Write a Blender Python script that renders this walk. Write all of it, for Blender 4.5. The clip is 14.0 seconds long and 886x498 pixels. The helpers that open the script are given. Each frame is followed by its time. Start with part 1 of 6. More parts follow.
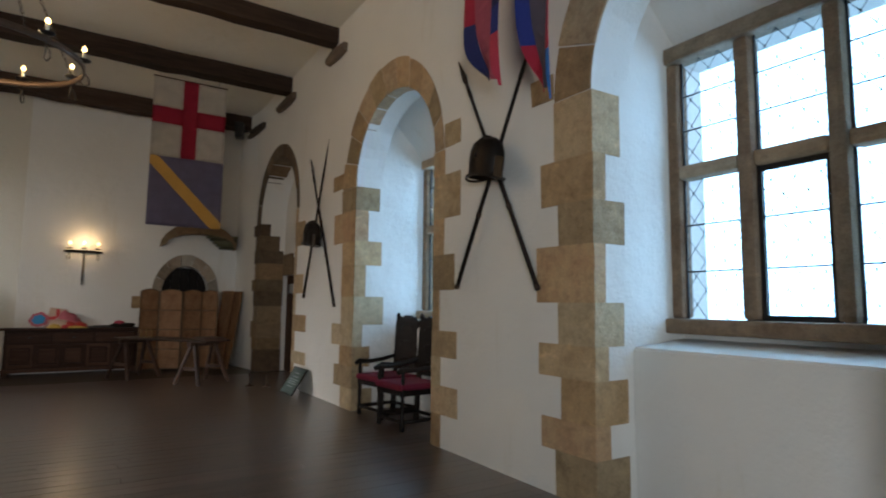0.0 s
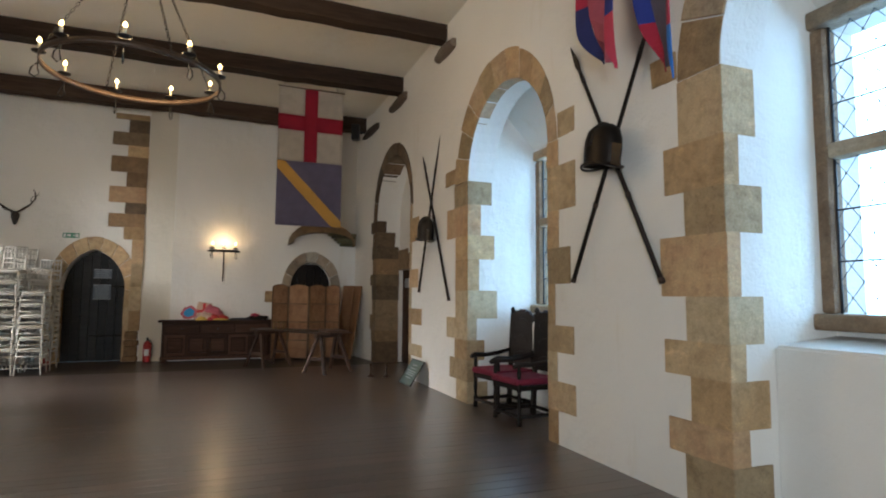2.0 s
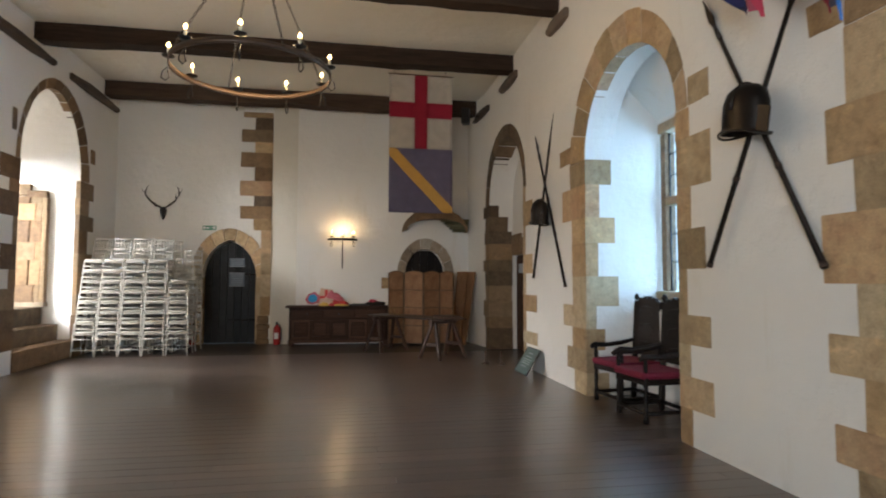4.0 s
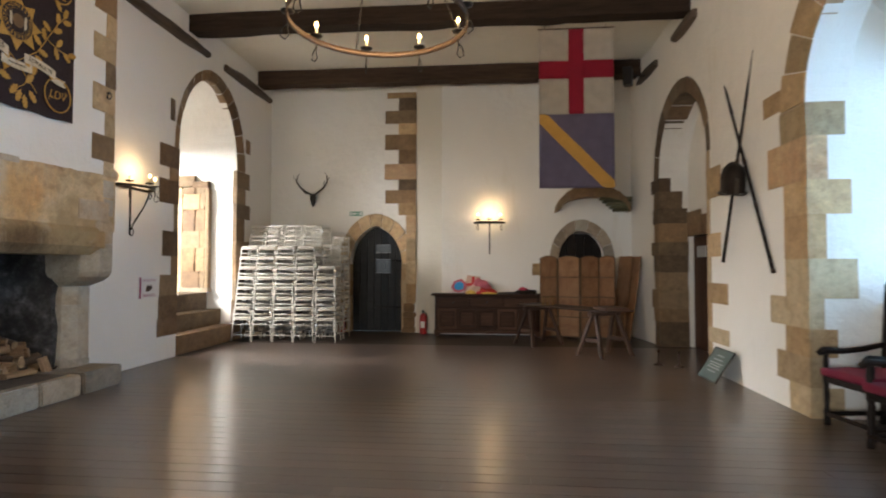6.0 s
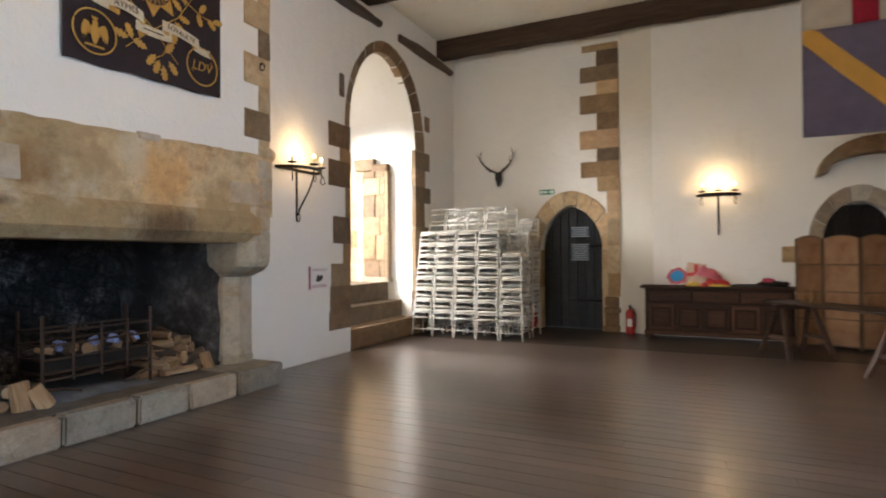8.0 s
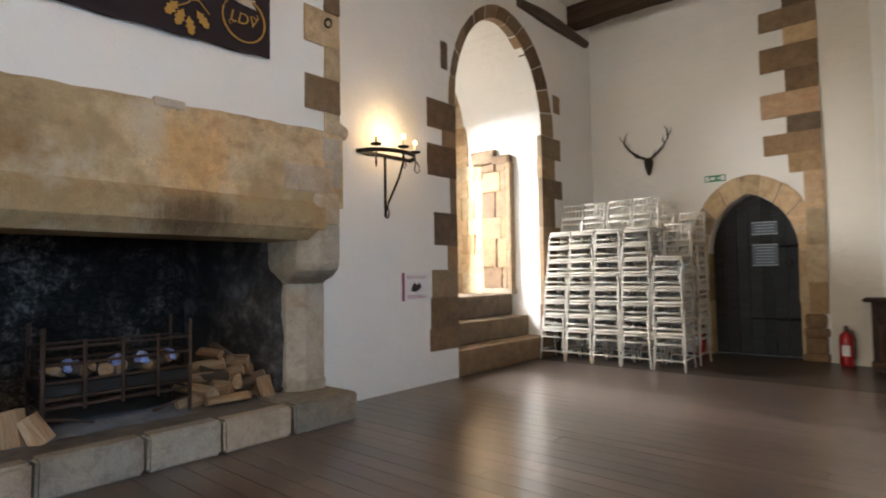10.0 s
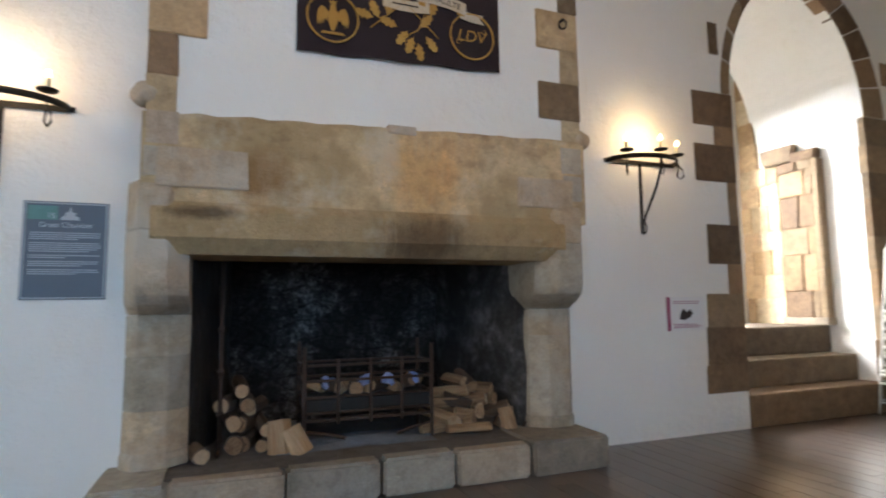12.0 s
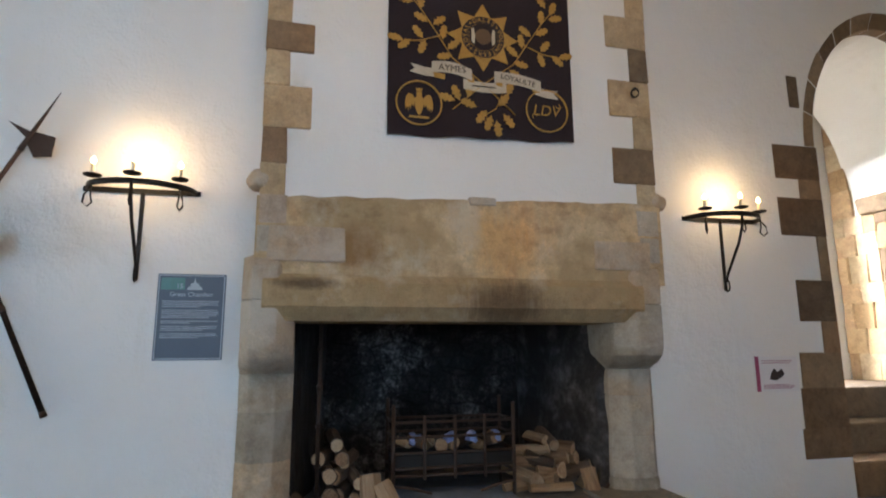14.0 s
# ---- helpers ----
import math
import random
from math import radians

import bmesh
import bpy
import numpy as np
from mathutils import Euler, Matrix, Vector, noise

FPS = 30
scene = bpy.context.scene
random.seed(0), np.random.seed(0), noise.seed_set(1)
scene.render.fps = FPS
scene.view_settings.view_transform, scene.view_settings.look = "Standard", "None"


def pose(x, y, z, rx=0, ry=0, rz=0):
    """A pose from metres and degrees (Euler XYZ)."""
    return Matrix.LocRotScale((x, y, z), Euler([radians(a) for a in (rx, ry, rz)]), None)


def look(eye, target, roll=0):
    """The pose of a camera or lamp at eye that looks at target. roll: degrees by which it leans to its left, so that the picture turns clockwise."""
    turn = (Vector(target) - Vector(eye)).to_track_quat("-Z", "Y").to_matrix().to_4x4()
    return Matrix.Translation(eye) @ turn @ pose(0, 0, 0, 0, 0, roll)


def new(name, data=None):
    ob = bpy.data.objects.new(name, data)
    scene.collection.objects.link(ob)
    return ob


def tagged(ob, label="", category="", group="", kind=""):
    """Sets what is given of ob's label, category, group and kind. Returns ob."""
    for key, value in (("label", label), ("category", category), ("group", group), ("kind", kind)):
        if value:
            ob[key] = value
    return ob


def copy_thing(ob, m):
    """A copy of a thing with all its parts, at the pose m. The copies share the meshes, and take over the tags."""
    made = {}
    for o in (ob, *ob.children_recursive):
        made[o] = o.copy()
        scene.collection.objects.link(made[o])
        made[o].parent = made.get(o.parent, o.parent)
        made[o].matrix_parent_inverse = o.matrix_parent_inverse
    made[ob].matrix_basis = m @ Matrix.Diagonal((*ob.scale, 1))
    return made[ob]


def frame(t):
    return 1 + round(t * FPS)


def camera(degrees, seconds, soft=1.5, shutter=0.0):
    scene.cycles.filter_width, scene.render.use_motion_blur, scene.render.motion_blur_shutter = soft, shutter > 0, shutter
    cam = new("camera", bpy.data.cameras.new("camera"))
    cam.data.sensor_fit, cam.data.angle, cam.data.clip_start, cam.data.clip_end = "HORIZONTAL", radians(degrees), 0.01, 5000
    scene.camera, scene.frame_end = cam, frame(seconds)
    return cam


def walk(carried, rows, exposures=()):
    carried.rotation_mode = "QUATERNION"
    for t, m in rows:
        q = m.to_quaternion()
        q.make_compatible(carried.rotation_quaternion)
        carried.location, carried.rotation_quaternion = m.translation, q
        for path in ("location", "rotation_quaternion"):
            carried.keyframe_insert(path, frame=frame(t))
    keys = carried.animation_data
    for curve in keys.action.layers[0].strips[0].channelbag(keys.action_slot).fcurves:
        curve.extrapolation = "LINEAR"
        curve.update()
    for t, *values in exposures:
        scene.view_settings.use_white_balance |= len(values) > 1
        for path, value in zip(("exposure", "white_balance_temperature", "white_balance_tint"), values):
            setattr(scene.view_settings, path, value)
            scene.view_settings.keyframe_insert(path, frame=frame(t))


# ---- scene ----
cam = camera(76.3, 14.0, soft=1.9, shutter=0.5)

# seconds, stops, kelvin, tint
EXPOSURES = [(0, -0.8, 5900, 9), (0.5, -0.42, 5900, 9), (1, -0.28, 5900, 9), (2, -0.2, 5930, 9), (4.5, -0.03, 6000, 10), (5.5, 0.05, 6100, 10),
             (7, 0.24, 6150, 11), (8, 0.28, 6150, 11), (10.5, 0.13, 6050, 10), (12.5, 0.1, 5700, 9), (14, 0.02, 5850, 10)]
PATH = [
    (0, (0.121, 1.094, 1.442), (1.189, 2.773, 1.641), 0.7),
    (0.5, (0.125, 1.112, 1.475), (1.064, 2.868, 1.66), 0.6),
    (1, (0.138, 1.129, 1.457), (0.988, 2.93, 1.644), 0.7),
    (1.5, (0.121, 1.125, 1.45), (0.903, 2.956, 1.634), 0.7),
    (2, (0.11, 1.135, 1.455), (0.831, 2.993, 1.625), 0.5),
    (4.3, (0.197, 1.49, 1.485), (0.464, 3.469, 1.593), 0.2),
    (4.5, (0.17, 1.58, 1.482), (0.389, 3.565, 1.587), 0.2),
    (5, (0.265, 1.843, 1.481), (0.339, 3.84, 1.569), 0.0),
    (5.5, (0.277, 2.142, 1.456), (0.216, 4.139, 1.534), -0.0),
    (6, (0.25, 2.518, 1.448), (0.06, 4.508, 1.517), 0.1),
    (6.5, (0.207, 2.958, 1.451), (-0.143, 4.926, 1.499), -0.1),
    (7, (0.142, 3.379, 1.437), (-0.386, 5.308, 1.474), -0.2),
    (7.5, (0.07, 3.769, 1.431), (-0.619, 5.646, 1.461), -0.2),
    (7.7, (0.049, 3.922, 1.436), (-0.716, 5.77, 1.466), -0.4),
    (8, (0.025, 4.205, 1.438), (-0.843, 6.007, 1.464), -0.4),
    (8.2, (-0.019, 4.377, 1.404), (-0.955, 6.144, 1.438), -0.5),
    (10.3, (-0.561, 6.051, 1.284), (-1.958, 7.477, 1.396), -1.2),
    (10.5, (-0.616, 6.138, 1.289), (-2.084, 7.49, 1.42), -1.4),
    (11, (-0.732, 6.283, 1.279), (-2.381, 7.401, 1.448), -1.1),
    (11.5, (-0.766, 6.377, 1.277), (-2.522, 7.314, 1.463), -0.9),
    (12, (-0.693, 6.454, 1.259), (-2.552, 7.163, 1.458), -0.7),
    (12.5, (-0.607, 6.441, 1.306), (-2.526, 6.969, 1.504), -0.4),
    (13, (-0.506, 6.372, 1.335), (-2.438, 6.842, 1.556), -0.2),
    (13.5, (-0.45, 6.337, 1.369), (-2.38, 6.791, 1.631), -0.2),
    (14, (-0.434, 6.339, 1.411), (-2.353, 6.785, 1.754), -0.3),
]
walk(cam, [(t, look(eye, target, roll)) for t, eye, target, roll in PATH], EXPOSURES)

# exposure and light
world = bpy.data.worlds.new("world")
scene.world = world
world.use_nodes = True
wn, wl = world.node_tree.nodes, world.node_tree.links
sky = wn.new("ShaderNodeTexSky")
sky.sky_type = "NISHITA"
sky.sun_disc = False
sky.sun_elevation, sky.sun_rotation = radians(38), radians(250)
wl.new(sky.outputs[0], wn["Background"].inputs[0])
wn["Background"].inputs[1].default_value = 0.06

sun = new("sun", bpy.data.lights.new("sun", "SUN"))
sun.data.energy, sun.data.angle, sun.data.color = 4.0, radians(0.5), (1.0, 0.93, 0.8)
sun.matrix_world = look((-13.15, 4.3, 7.4), (-6.75, 12.0, 3.0))


def area(name, at, target, sx, sy, energy, color):
    ob = new(name, bpy.data.lights.new(name, "AREA"))
    ob.data.shape, ob.data.size, ob.data.size_y = "RECTANGLE", sx, sy
    ob.data.energy, ob.data.color = energy, color
    ob.matrix_world = look(at, target)
    return ob


def point(name, at, energy, color, radius):
    ob = new(name, bpy.data.lights.new(name, "POINT"))
    ob.data.energy, ob.data.color, ob.data.shadow_soft_size = energy, color, radius
    ob.location = at
    return ob


DAY = (0.43, 0.71, 1.0)
area("daylight_or_fill", (7.3, 6.2, 3.2), (3.3, 6.0, 2.6), 13.0, 5.6, 2350, DAY)
area("daylight_or_fill", (-9.2, 10.2, 4.3), (-5.4, 13.5, 2.4), 1.8, 1.8, 1700, (1.0, 0.97, 0.92))
area("daylight_or_fill", (-7.5, 12.2, 3.0), (-2.6, 10.4, 0.0), 1.4, 2.0, 150, (1.0, 0.97, 0.92)).data.spread = radians(60)
# two fill lamps added behind an unseen, guessed opening in the south wall
area("daylight_or_fill", (-6.2, -7.6, 1.7), (3.3, 5.2, 1.7), 4.6, 2.4, 800, (0.84, 0.93, 1.0))
area("daylight_or_fill", (-2.6, -6.6, 1.3), (-1.2, 14.0, 5.0), 5.5, 2.2, 500, (1.0, 0.95, 0.86))
WARM = (1.0, 0.66, 0.32)
SCONCE_W, CHAND_W = 10.5, 140.0

# ---- materials ----


def material(name):
    m = bpy.data.materials.new(name)
    m.use_nodes = True
    nt = m.node_tree
    return m, nt, nt.nodes["Principled BSDF"]


def ramp(nt, fac, stops):
    r = nt.nodes.new("ShaderNodeValToRGB")
    r.color_ramp.elements[0].position, r.color_ramp.elements[0].color = stops[0][0], (*stops[0][1], 1)
    r.color_ramp.elements[1].position, r.color_ramp.elements[1].color = stops[-1][0], (*stops[-1][1], 1)
    for p, c in stops[1:-1]:
        r.color_ramp.elements.new(p).color = (*c, 1)
    nt.links.new(fac, r.inputs[0])
    return r.outputs[0]


def coords(nt, scale=(1, 1, 1), kind="Object"):
    tc, mp = nt.nodes.new("ShaderNodeTexCoord"), nt.nodes.new("ShaderNodeMapping")
    mp.inputs["Scale"].default_value = scale
    nt.links.new(tc.outputs[kind], mp.inputs[0])
    return mp.outputs[0]


def noise_tex(nt, vec, scale, detail=4, rough=0.55):
    n = nt.nodes.new("ShaderNodeTexNoise")
    n.inputs["Scale"].default_value, n.inputs["Detail"].default_value, n.inputs["Roughness"].default_value = scale, detail, rough
    nt.links.new(vec, n.inputs["Vector"])
    return n.outputs[0]


def mix(nt, a, b, fac, mode="MIX"):
    n = nt.nodes.new("ShaderNodeMix")
    n.data_type, n.blend_type = "RGBA", mode
    for sock, v in ((n.inputs[0], fac), (n.inputs[6], a), (n.inputs[7], b)):
        if isinstance(v, (int, float)):
            sock.default_value = v
        elif isinstance(v, tuple):
            sock.default_value = (*v, 1)
        else:
            nt.links.new(v, sock)
    return n.outputs[2]


def math_node(nt, op, a, b):
    n = nt.nodes.new("ShaderNodeMath")
    n.operation = op
    for sock, v in zip(n.inputs, (a, b)):
        if isinstance(v, (int, float)):
            sock.default_value = v
        else:
            nt.links.new(v, sock)
    return n.outputs[0]


def bump(nt, bsdf, height, strength, distance):
    b = nt.nodes.new("ShaderNodeBump")
    b.inputs["Strength"].default_value, b.inputs["Distance"].default_value = strength, distance
    nt.links.new(height, b.inputs["Height"])
    nt.links.new(b.outputs[0], bsdf.inputs["Normal"])


def rand(nt):
    return nt.nodes.new("ShaderNodeObjectInfo").outputs["Random"]


def simple(name, color, rough=0.6, metal=0.0, vary=0.18, scale=14, depth=0.002):
    """A plain finish with fine grain and a broader drift of tone."""
    m, nt, b = material(name)
    v = coords(nt)
    fine, broad = noise_tex(nt, v, scale * 4), noise_tex(nt, v, scale * 0.35, 3)
    dark = tuple(c * (1 - vary) for c in color)
    light = tuple(min(1, c * (1 + vary)) for c in color)
    c = ramp(nt, math_node(nt, "ADD", math_node(nt, "MULTIPLY", fine, 0.4), math_node(nt, "MULTIPLY", broad, 0.6)), [(0.32, dark), (0.68, light)])
    nt.links.new(c, b.inputs["Base Color"])
    b.inputs["Roughness"].default_value, b.inputs["Metallic"].default_value = rough, metal
    bump(nt, b, fine, 0.3, depth)
    return m


def plaster_material(name, base):
    m, nt, b = material(name)
    v = coords(nt)
    big, mid, fine = noise_tex(nt, v, 0.55, 4), noise_tex(nt, v, 4.5, 5, 0.6), noise_tex(nt, v, 38, 4, 0.6)
    c = ramp(nt, big, [(0.3, tuple(x * 0.93 for x in base)), (0.7, base)])
    stain = ramp(nt, noise_tex(nt, coords(nt, (1.2, 1.2, 0.25)), 1.6, 6, 0.7), [(0.6, (1, 1, 1)), (0.82, (0.82, 0.77, 0.66))])
    c = mix(nt, c, stain, 0.7, "MULTIPLY")
    nt.links.new(c, b.inputs["Base Color"])
    b.inputs["Roughness"].default_value = 0.75
    h = math_node(nt, "ADD", math_node(nt, "MULTIPLY", mid, 1.0), math_node(nt, "MULTIPLY", fine, 0.22))
    bump(nt, b, h, 0.7, 0.034)
    return m


def stone_material(name, stops, rough=0.85, soot=None):
    m, nt, b = material(name)
    v = coords(nt)
    mid, fine = noise_tex(nt, v, 5, 6, 0.65), noise_tex(nt, v, 60, 4, 0.7)
    own = rand(nt)
    f = math_node(nt, "ADD", math_node(nt, "MULTIPLY", mid, 0.5), math_node(nt, "MULTIPLY", own, 0.5))
    c = ramp(nt, f, stops)
    hue = ramp(nt, math_node(nt, "FRACT", math_node(nt, "MULTIPLY", own, 7.3), 0), [(0.0, (0.9, 0.93, 0.95)), (0.3, (1.0, 1.0, 1.0)), (0.62, (1.1, 0.97, 0.82)), (1.0, (0.92, 0.8, 0.72))])
    c = mix(nt, c, hue, 0.75, "MULTIPLY")
    scar = ramp(nt, noise_tex(nt, coords(nt, (1, 1, 2.2)), 3.3, 8, 0.8), [(0.56, (1, 1, 1)), (0.63, (1.5, 1.45, 1.36))])
    c = mix(nt, c, scar, 0.45, "MULTIPLY")
    c = mix(nt, c, ramp(nt, fine, [(0.3, (0.72, 0.7, 0.66)), (0.65, (1.08, 1.06, 1.04))]), 0.6, "MULTIPLY")
    blot = ramp(nt, noise_tex(nt, v, 2.1, 5, 0.7), [(0.55, (1, 1, 1)), (0.78, (0.55, 0.47, 0.38))])
    c = mix(nt, c, blot, 0.7, "MULTIPLY")
    vein = ramp(nt, noise_tex(nt, v, 11, 7, 0.75), [(0.36, (0.78, 0.72, 0.66)), (0.5, (1.22, 1.19, 1.14)), (0.66, (1.45, 1.38, 1.26))])
    c = mix(nt, c, vein, 0.5, "MULTIPLY")
    if soot:
        s = ramp(nt, noise_tex(nt, v, soot, 6, 0.7), [(0.42, (1, 1, 1)), (0.7, (0.2, 0.19, 0.18))])
        c = mix(nt, c, s, 0.6, "MULTIPLY")
    nt.links.new(c, b.inputs["Base Color"])
    b.inputs["Roughness"].default_value = rough
    h = math_node(nt, "ADD", mid, math_node(nt, "MULTIPLY", fine, 0.35))
    bump(nt, b, h, 0.8, 0.03)
    return m


def wood_material(name, stops, rough, scale=(1.2, 14, 14), gloss_var=0.1, depth=0.004):
    """Grain along the object's x axis."""
    m, nt, b = material(name)
    v = nt.nodes.new("ShaderNodeVectorMath")
    v.operation = "ADD"
    nt.links.new(coords(nt, scale), v.inputs[0])
    r = rand(nt)
    cmb = nt.nodes.new("ShaderNodeCombineXYZ")
    for i in range(3):
        nt.links.new(math_node(nt, "MULTIPLY", r, 37.0 + 11 * i), cmb.inputs[i])
    nt.links.new(cmb.outputs[0], v.inputs[1])
    g, g2 = noise_tex(nt, v.outputs[0], 2.2, 6, 0.65), noise_tex(nt, v.outputs[0], 0.5, 3, 0.5)
    f = math_node(nt, "ADD", math_node(nt, "MULTIPLY", g, 0.5), math_node(nt, "ADD", math_node(nt, "MULTIPLY", g2, 0.2), math_node(nt, "MULTIPLY", r, 0.3)))
    nt.links.new(ramp(nt, f, stops), b.inputs["Base Color"])
    nt.links.new(math_node(nt, "ADD", rough - gloss_var / 2, math_node(nt, "MULTIPLY", math_node(nt, "ADD", math_node(nt, "MULTIPLY", g, 0.6), math_node(nt, "MULTIPLY", r, 0.4)), gloss_var)), b.inputs["Roughness"])
    bump(nt, b, g, 0.35, depth)
    return m


PLASTER = plaster_material("white lime plaster", (0.80, 0.775, 0.72))
CEILING = plaster_material("ceiling plaster", (0.80, 0.76, 0.66))
STONE = stone_material("ochre sandstone", [(0.25, (0.29, 0.215, 0.125)), (0.45, (0.41, 0.315, 0.19)), (0.62, (0.49, 0.395, 0.255)), (0.8, (0.43, 0.305, 0.195))])
STONE_DARK = stone_material("brown weathered stone", [(0.25, (0.10, 0.07, 0.045)), (0.5, (0.19, 0.135, 0.08)), (0.8, (0.28, 0.2, 0.12))])
STONE_UMBER = stone_material("dark umber rubble stone", [(0.25, (0.08, 0.057, 0.037)), (0.5, (0.125, 0.091, 0.058)), (0.8, (0.19, 0.14, 0.09))])
STONE_MANTEL = stone_material("mantel sandstone", [(0.25, (0.3, 0.26, 0.2)), (0.42, (0.37, 0.32, 0.25)), (0.55, (0.42, 0.37, 0.3)), (0.7, (0.4, 0.33, 0.24)), (0.85, (0.37, 0.335, 0.28))])
STONE_GREY = stone_material("grey hearth stone", [(0.25, (0.2, 0.18, 0.15)), (0.5, (0.31, 0.28, 0.235)), (0.8, (0.4, 0.37, 0.315))])
STONE_HOOD = stone_material("stained hood slab", [(0.25, (0.36, 0.26, 0.14)), (0.42, (0.5, 0.375, 0.205)), (0.55, (0.56, 0.445, 0.27)), (0.85, (0.5, 0.4, 0.26))])
RY = 7.77
STONE_FRAME = stone_material("pitted window stone", [(0.25, (0.17, 0.125, 0.085)), (0.5, (0.30, 0.23, 0.155)), (0.8, (0.40, 0.32, 0.225))])


def stain(mat, at, size, streak, tint, strength):
    """One stain of its own outline, ragged by streaky noise, at a place on the stone."""
    nt = mat.node_tree
    b = nt.nodes["Principled BSDF"]
    was = b.inputs["Base Color"].links[0].from_socket
    g = nt.nodes.new("ShaderNodeTexGradient")
    g.gradient_type = "SPHERICAL"
    mp = nt.nodes.new("ShaderNodeMapping")
    mp.inputs["Location"].default_value = (0.0, -at[0] / size[0], -at[1] / size[1])
    mp.inputs["Scale"].default_value = (0.0, 1 / size[0], 1 / size[1])
    nt.links.new(nt.nodes.new("ShaderNodeTexCoord").outputs["Object"], mp.inputs[0])
    nt.links.new(mp.outputs[0], g.inputs[0])
    n = noise_tex(nt, coords(nt, streak), 1.0, 6, 0.7)
    f = math_node(nt, "MULTIPLY", math_node(nt, "MULTIPLY", g.outputs["Fac"], 2.2), n)
    m = ramp(nt, f, [(0.2, (1, 1, 1)), (0.75, tint)])
    nt.links.new(mix(nt, was, m, strength, "MULTIPLY"), b.inputs["Base Color"])


def pale_patches(mat, tint, scale, low, high, amount):
    nt = mat.node_tree
    b = nt.nodes["Principled BSDF"]
    was = b.inputs["Base Color"].links[0].from_socket
    k = ramp(nt, noise_tex(nt, coords(nt), scale, 5, 0.65), [(low, (0, 0, 0)), (high, (amount, amount, amount))])
    nt.links.new(mix(nt, was, tint, k), b.inputs["Base Color"])


pale_patches(STONE_MANTEL, (0.50, 0.45, 0.37), 1.5, 0.45, 0.62, 0.7)
pale_patches(STONE_HOOD, (0.33, 0.235, 0.115), 1.1, 0.46, 0.6, 0.75)
pale_patches(STONE_HOOD, (0.56, 0.49, 0.37), 1.9, 0.55, 0.68, 0.7)
_nt = STONE_HOOD.node_tree
_b = _nt.nodes["Principled BSDF"]
_was = _b.inputs["Base Color"].links[0].from_socket
_run = noise_tex(_nt, coords(_nt, (1, 1.5, 0.6)), 1.25, 7, 0.72)
_patch = noise_tex(_nt, coords(_nt, (1, 1.0, 1.6)), 1.3, 5, 0.7)
_c = mix(_nt, _was, ramp(_nt, _run, [(0.53, (1, 1, 1)), (0.68, (1.2, 0.78, 0.42))]), 0.3, "MULTIPLY")
_c = mix(_nt, _c, ramp(_nt, _patch, [(0.52, (1, 1, 1)), (0.66, (0.5, 0.46, 0.42))]), 0.75, "MULTIPLY")
_nt.links.new(_c, _b.inputs["Base Color"])
stain(STONE_HOOD, (RY, 2.2), (0.42, 0.5), (1, 8, 1.6), (1.02, 0.72, 0.36), 0.6)
stain(STONE_HOOD, (RY - 1.12, 2.13), (0.3, 0.3), (1, 4, 4), (0.6, 0.45, 0.3), 0.8)
stain(STONE_HOOD, (RY, 1.72), (0.5, 0.24), (1, 26, 1.5), (0.25, 0.2, 0.17), 0.65)
stain(STONE_HOOD, (6.3, 1.86), (0.34, 0.075), (1, 5, 9), (0.2, 0.16, 0.13), 0.8)
stain(STONE_HOOD, (7.75, 1.72), (0.6, 0.34), (1, 30, 0.8), (0.3, 0.24, 0.2), 0.4)
SOOT, _nt, _b = material("sooty rubble")
_v = coords(_nt)
_n, _f = noise_tex(_nt, _v, 1.9, 9, 0.8), noise_tex(_nt, _v, 22, 5, 0.75)
_c = ramp(_nt, _n, [(0.45, (0.014, 0.012, 0.012)), (0.54, (0.045, 0.04, 0.036)), (0.63, (0.22, 0.2, 0.19)), (0.75, (0.4, 0.35, 0.3))])
_c = mix(_nt, _c, ramp(_nt, _f, [(0.42, (0.12, 0.11, 0.11)), (0.6, (1, 1, 1))]), 0.85, "MULTIPLY")
_nt.links.new(_c, _b.inputs["Base Color"])
_b.inputs["Roughness"].default_value = 0.95
_vo = _nt.nodes.new("ShaderNodeTexVoronoi")
_vo.feature = "DISTANCE_TO_EDGE"
_vo.inputs["Scale"].default_value = 1.0
_nt.links.new(coords(_nt, (4, 4, 7)), _vo.inputs["Vector"])
_joint = ramp(_nt, _vo.outputs["Distance"], [(0.02, (0.3, 0.28, 0.27)), (0.09, (1, 1, 1))])
_nt.links.new(mix(_nt, _c, _joint, 0.8, "MULTIPLY"), _b.inputs["Base Color"])
bump(_nt, _b, math_node(_nt, "ADD", math_node(_nt, "MINIMUM", _vo.outputs["Distance"], 0.12), math_node(_nt, "MULTIPLY", _f, 0.12)), 0.9, 0.15)
HEARTH = stone_material("ash grey hearth slab", [(0.25, (0.035, 0.034, 0.036)), (0.5, (0.075, 0.074, 0.08)), (0.8, (0.15, 0.15, 0.165))])
CHEEK = stone_material("limewashed sooty rubble", [(0.3, (0.015, 0.014, 0.014)), (0.5, (0.05, 0.048, 0.049)), (0.62, (0.2, 0.19, 0.19)), (0.8, (0.34, 0.31, 0.29))], soot=9.0)
pale_patches(CHEEK, (0.02, 0.018, 0.018), 2.6, 0.42, 0.56, 0.9)
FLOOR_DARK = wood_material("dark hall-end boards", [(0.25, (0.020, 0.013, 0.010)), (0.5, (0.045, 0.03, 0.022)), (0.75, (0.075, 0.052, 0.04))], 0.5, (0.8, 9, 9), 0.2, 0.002)
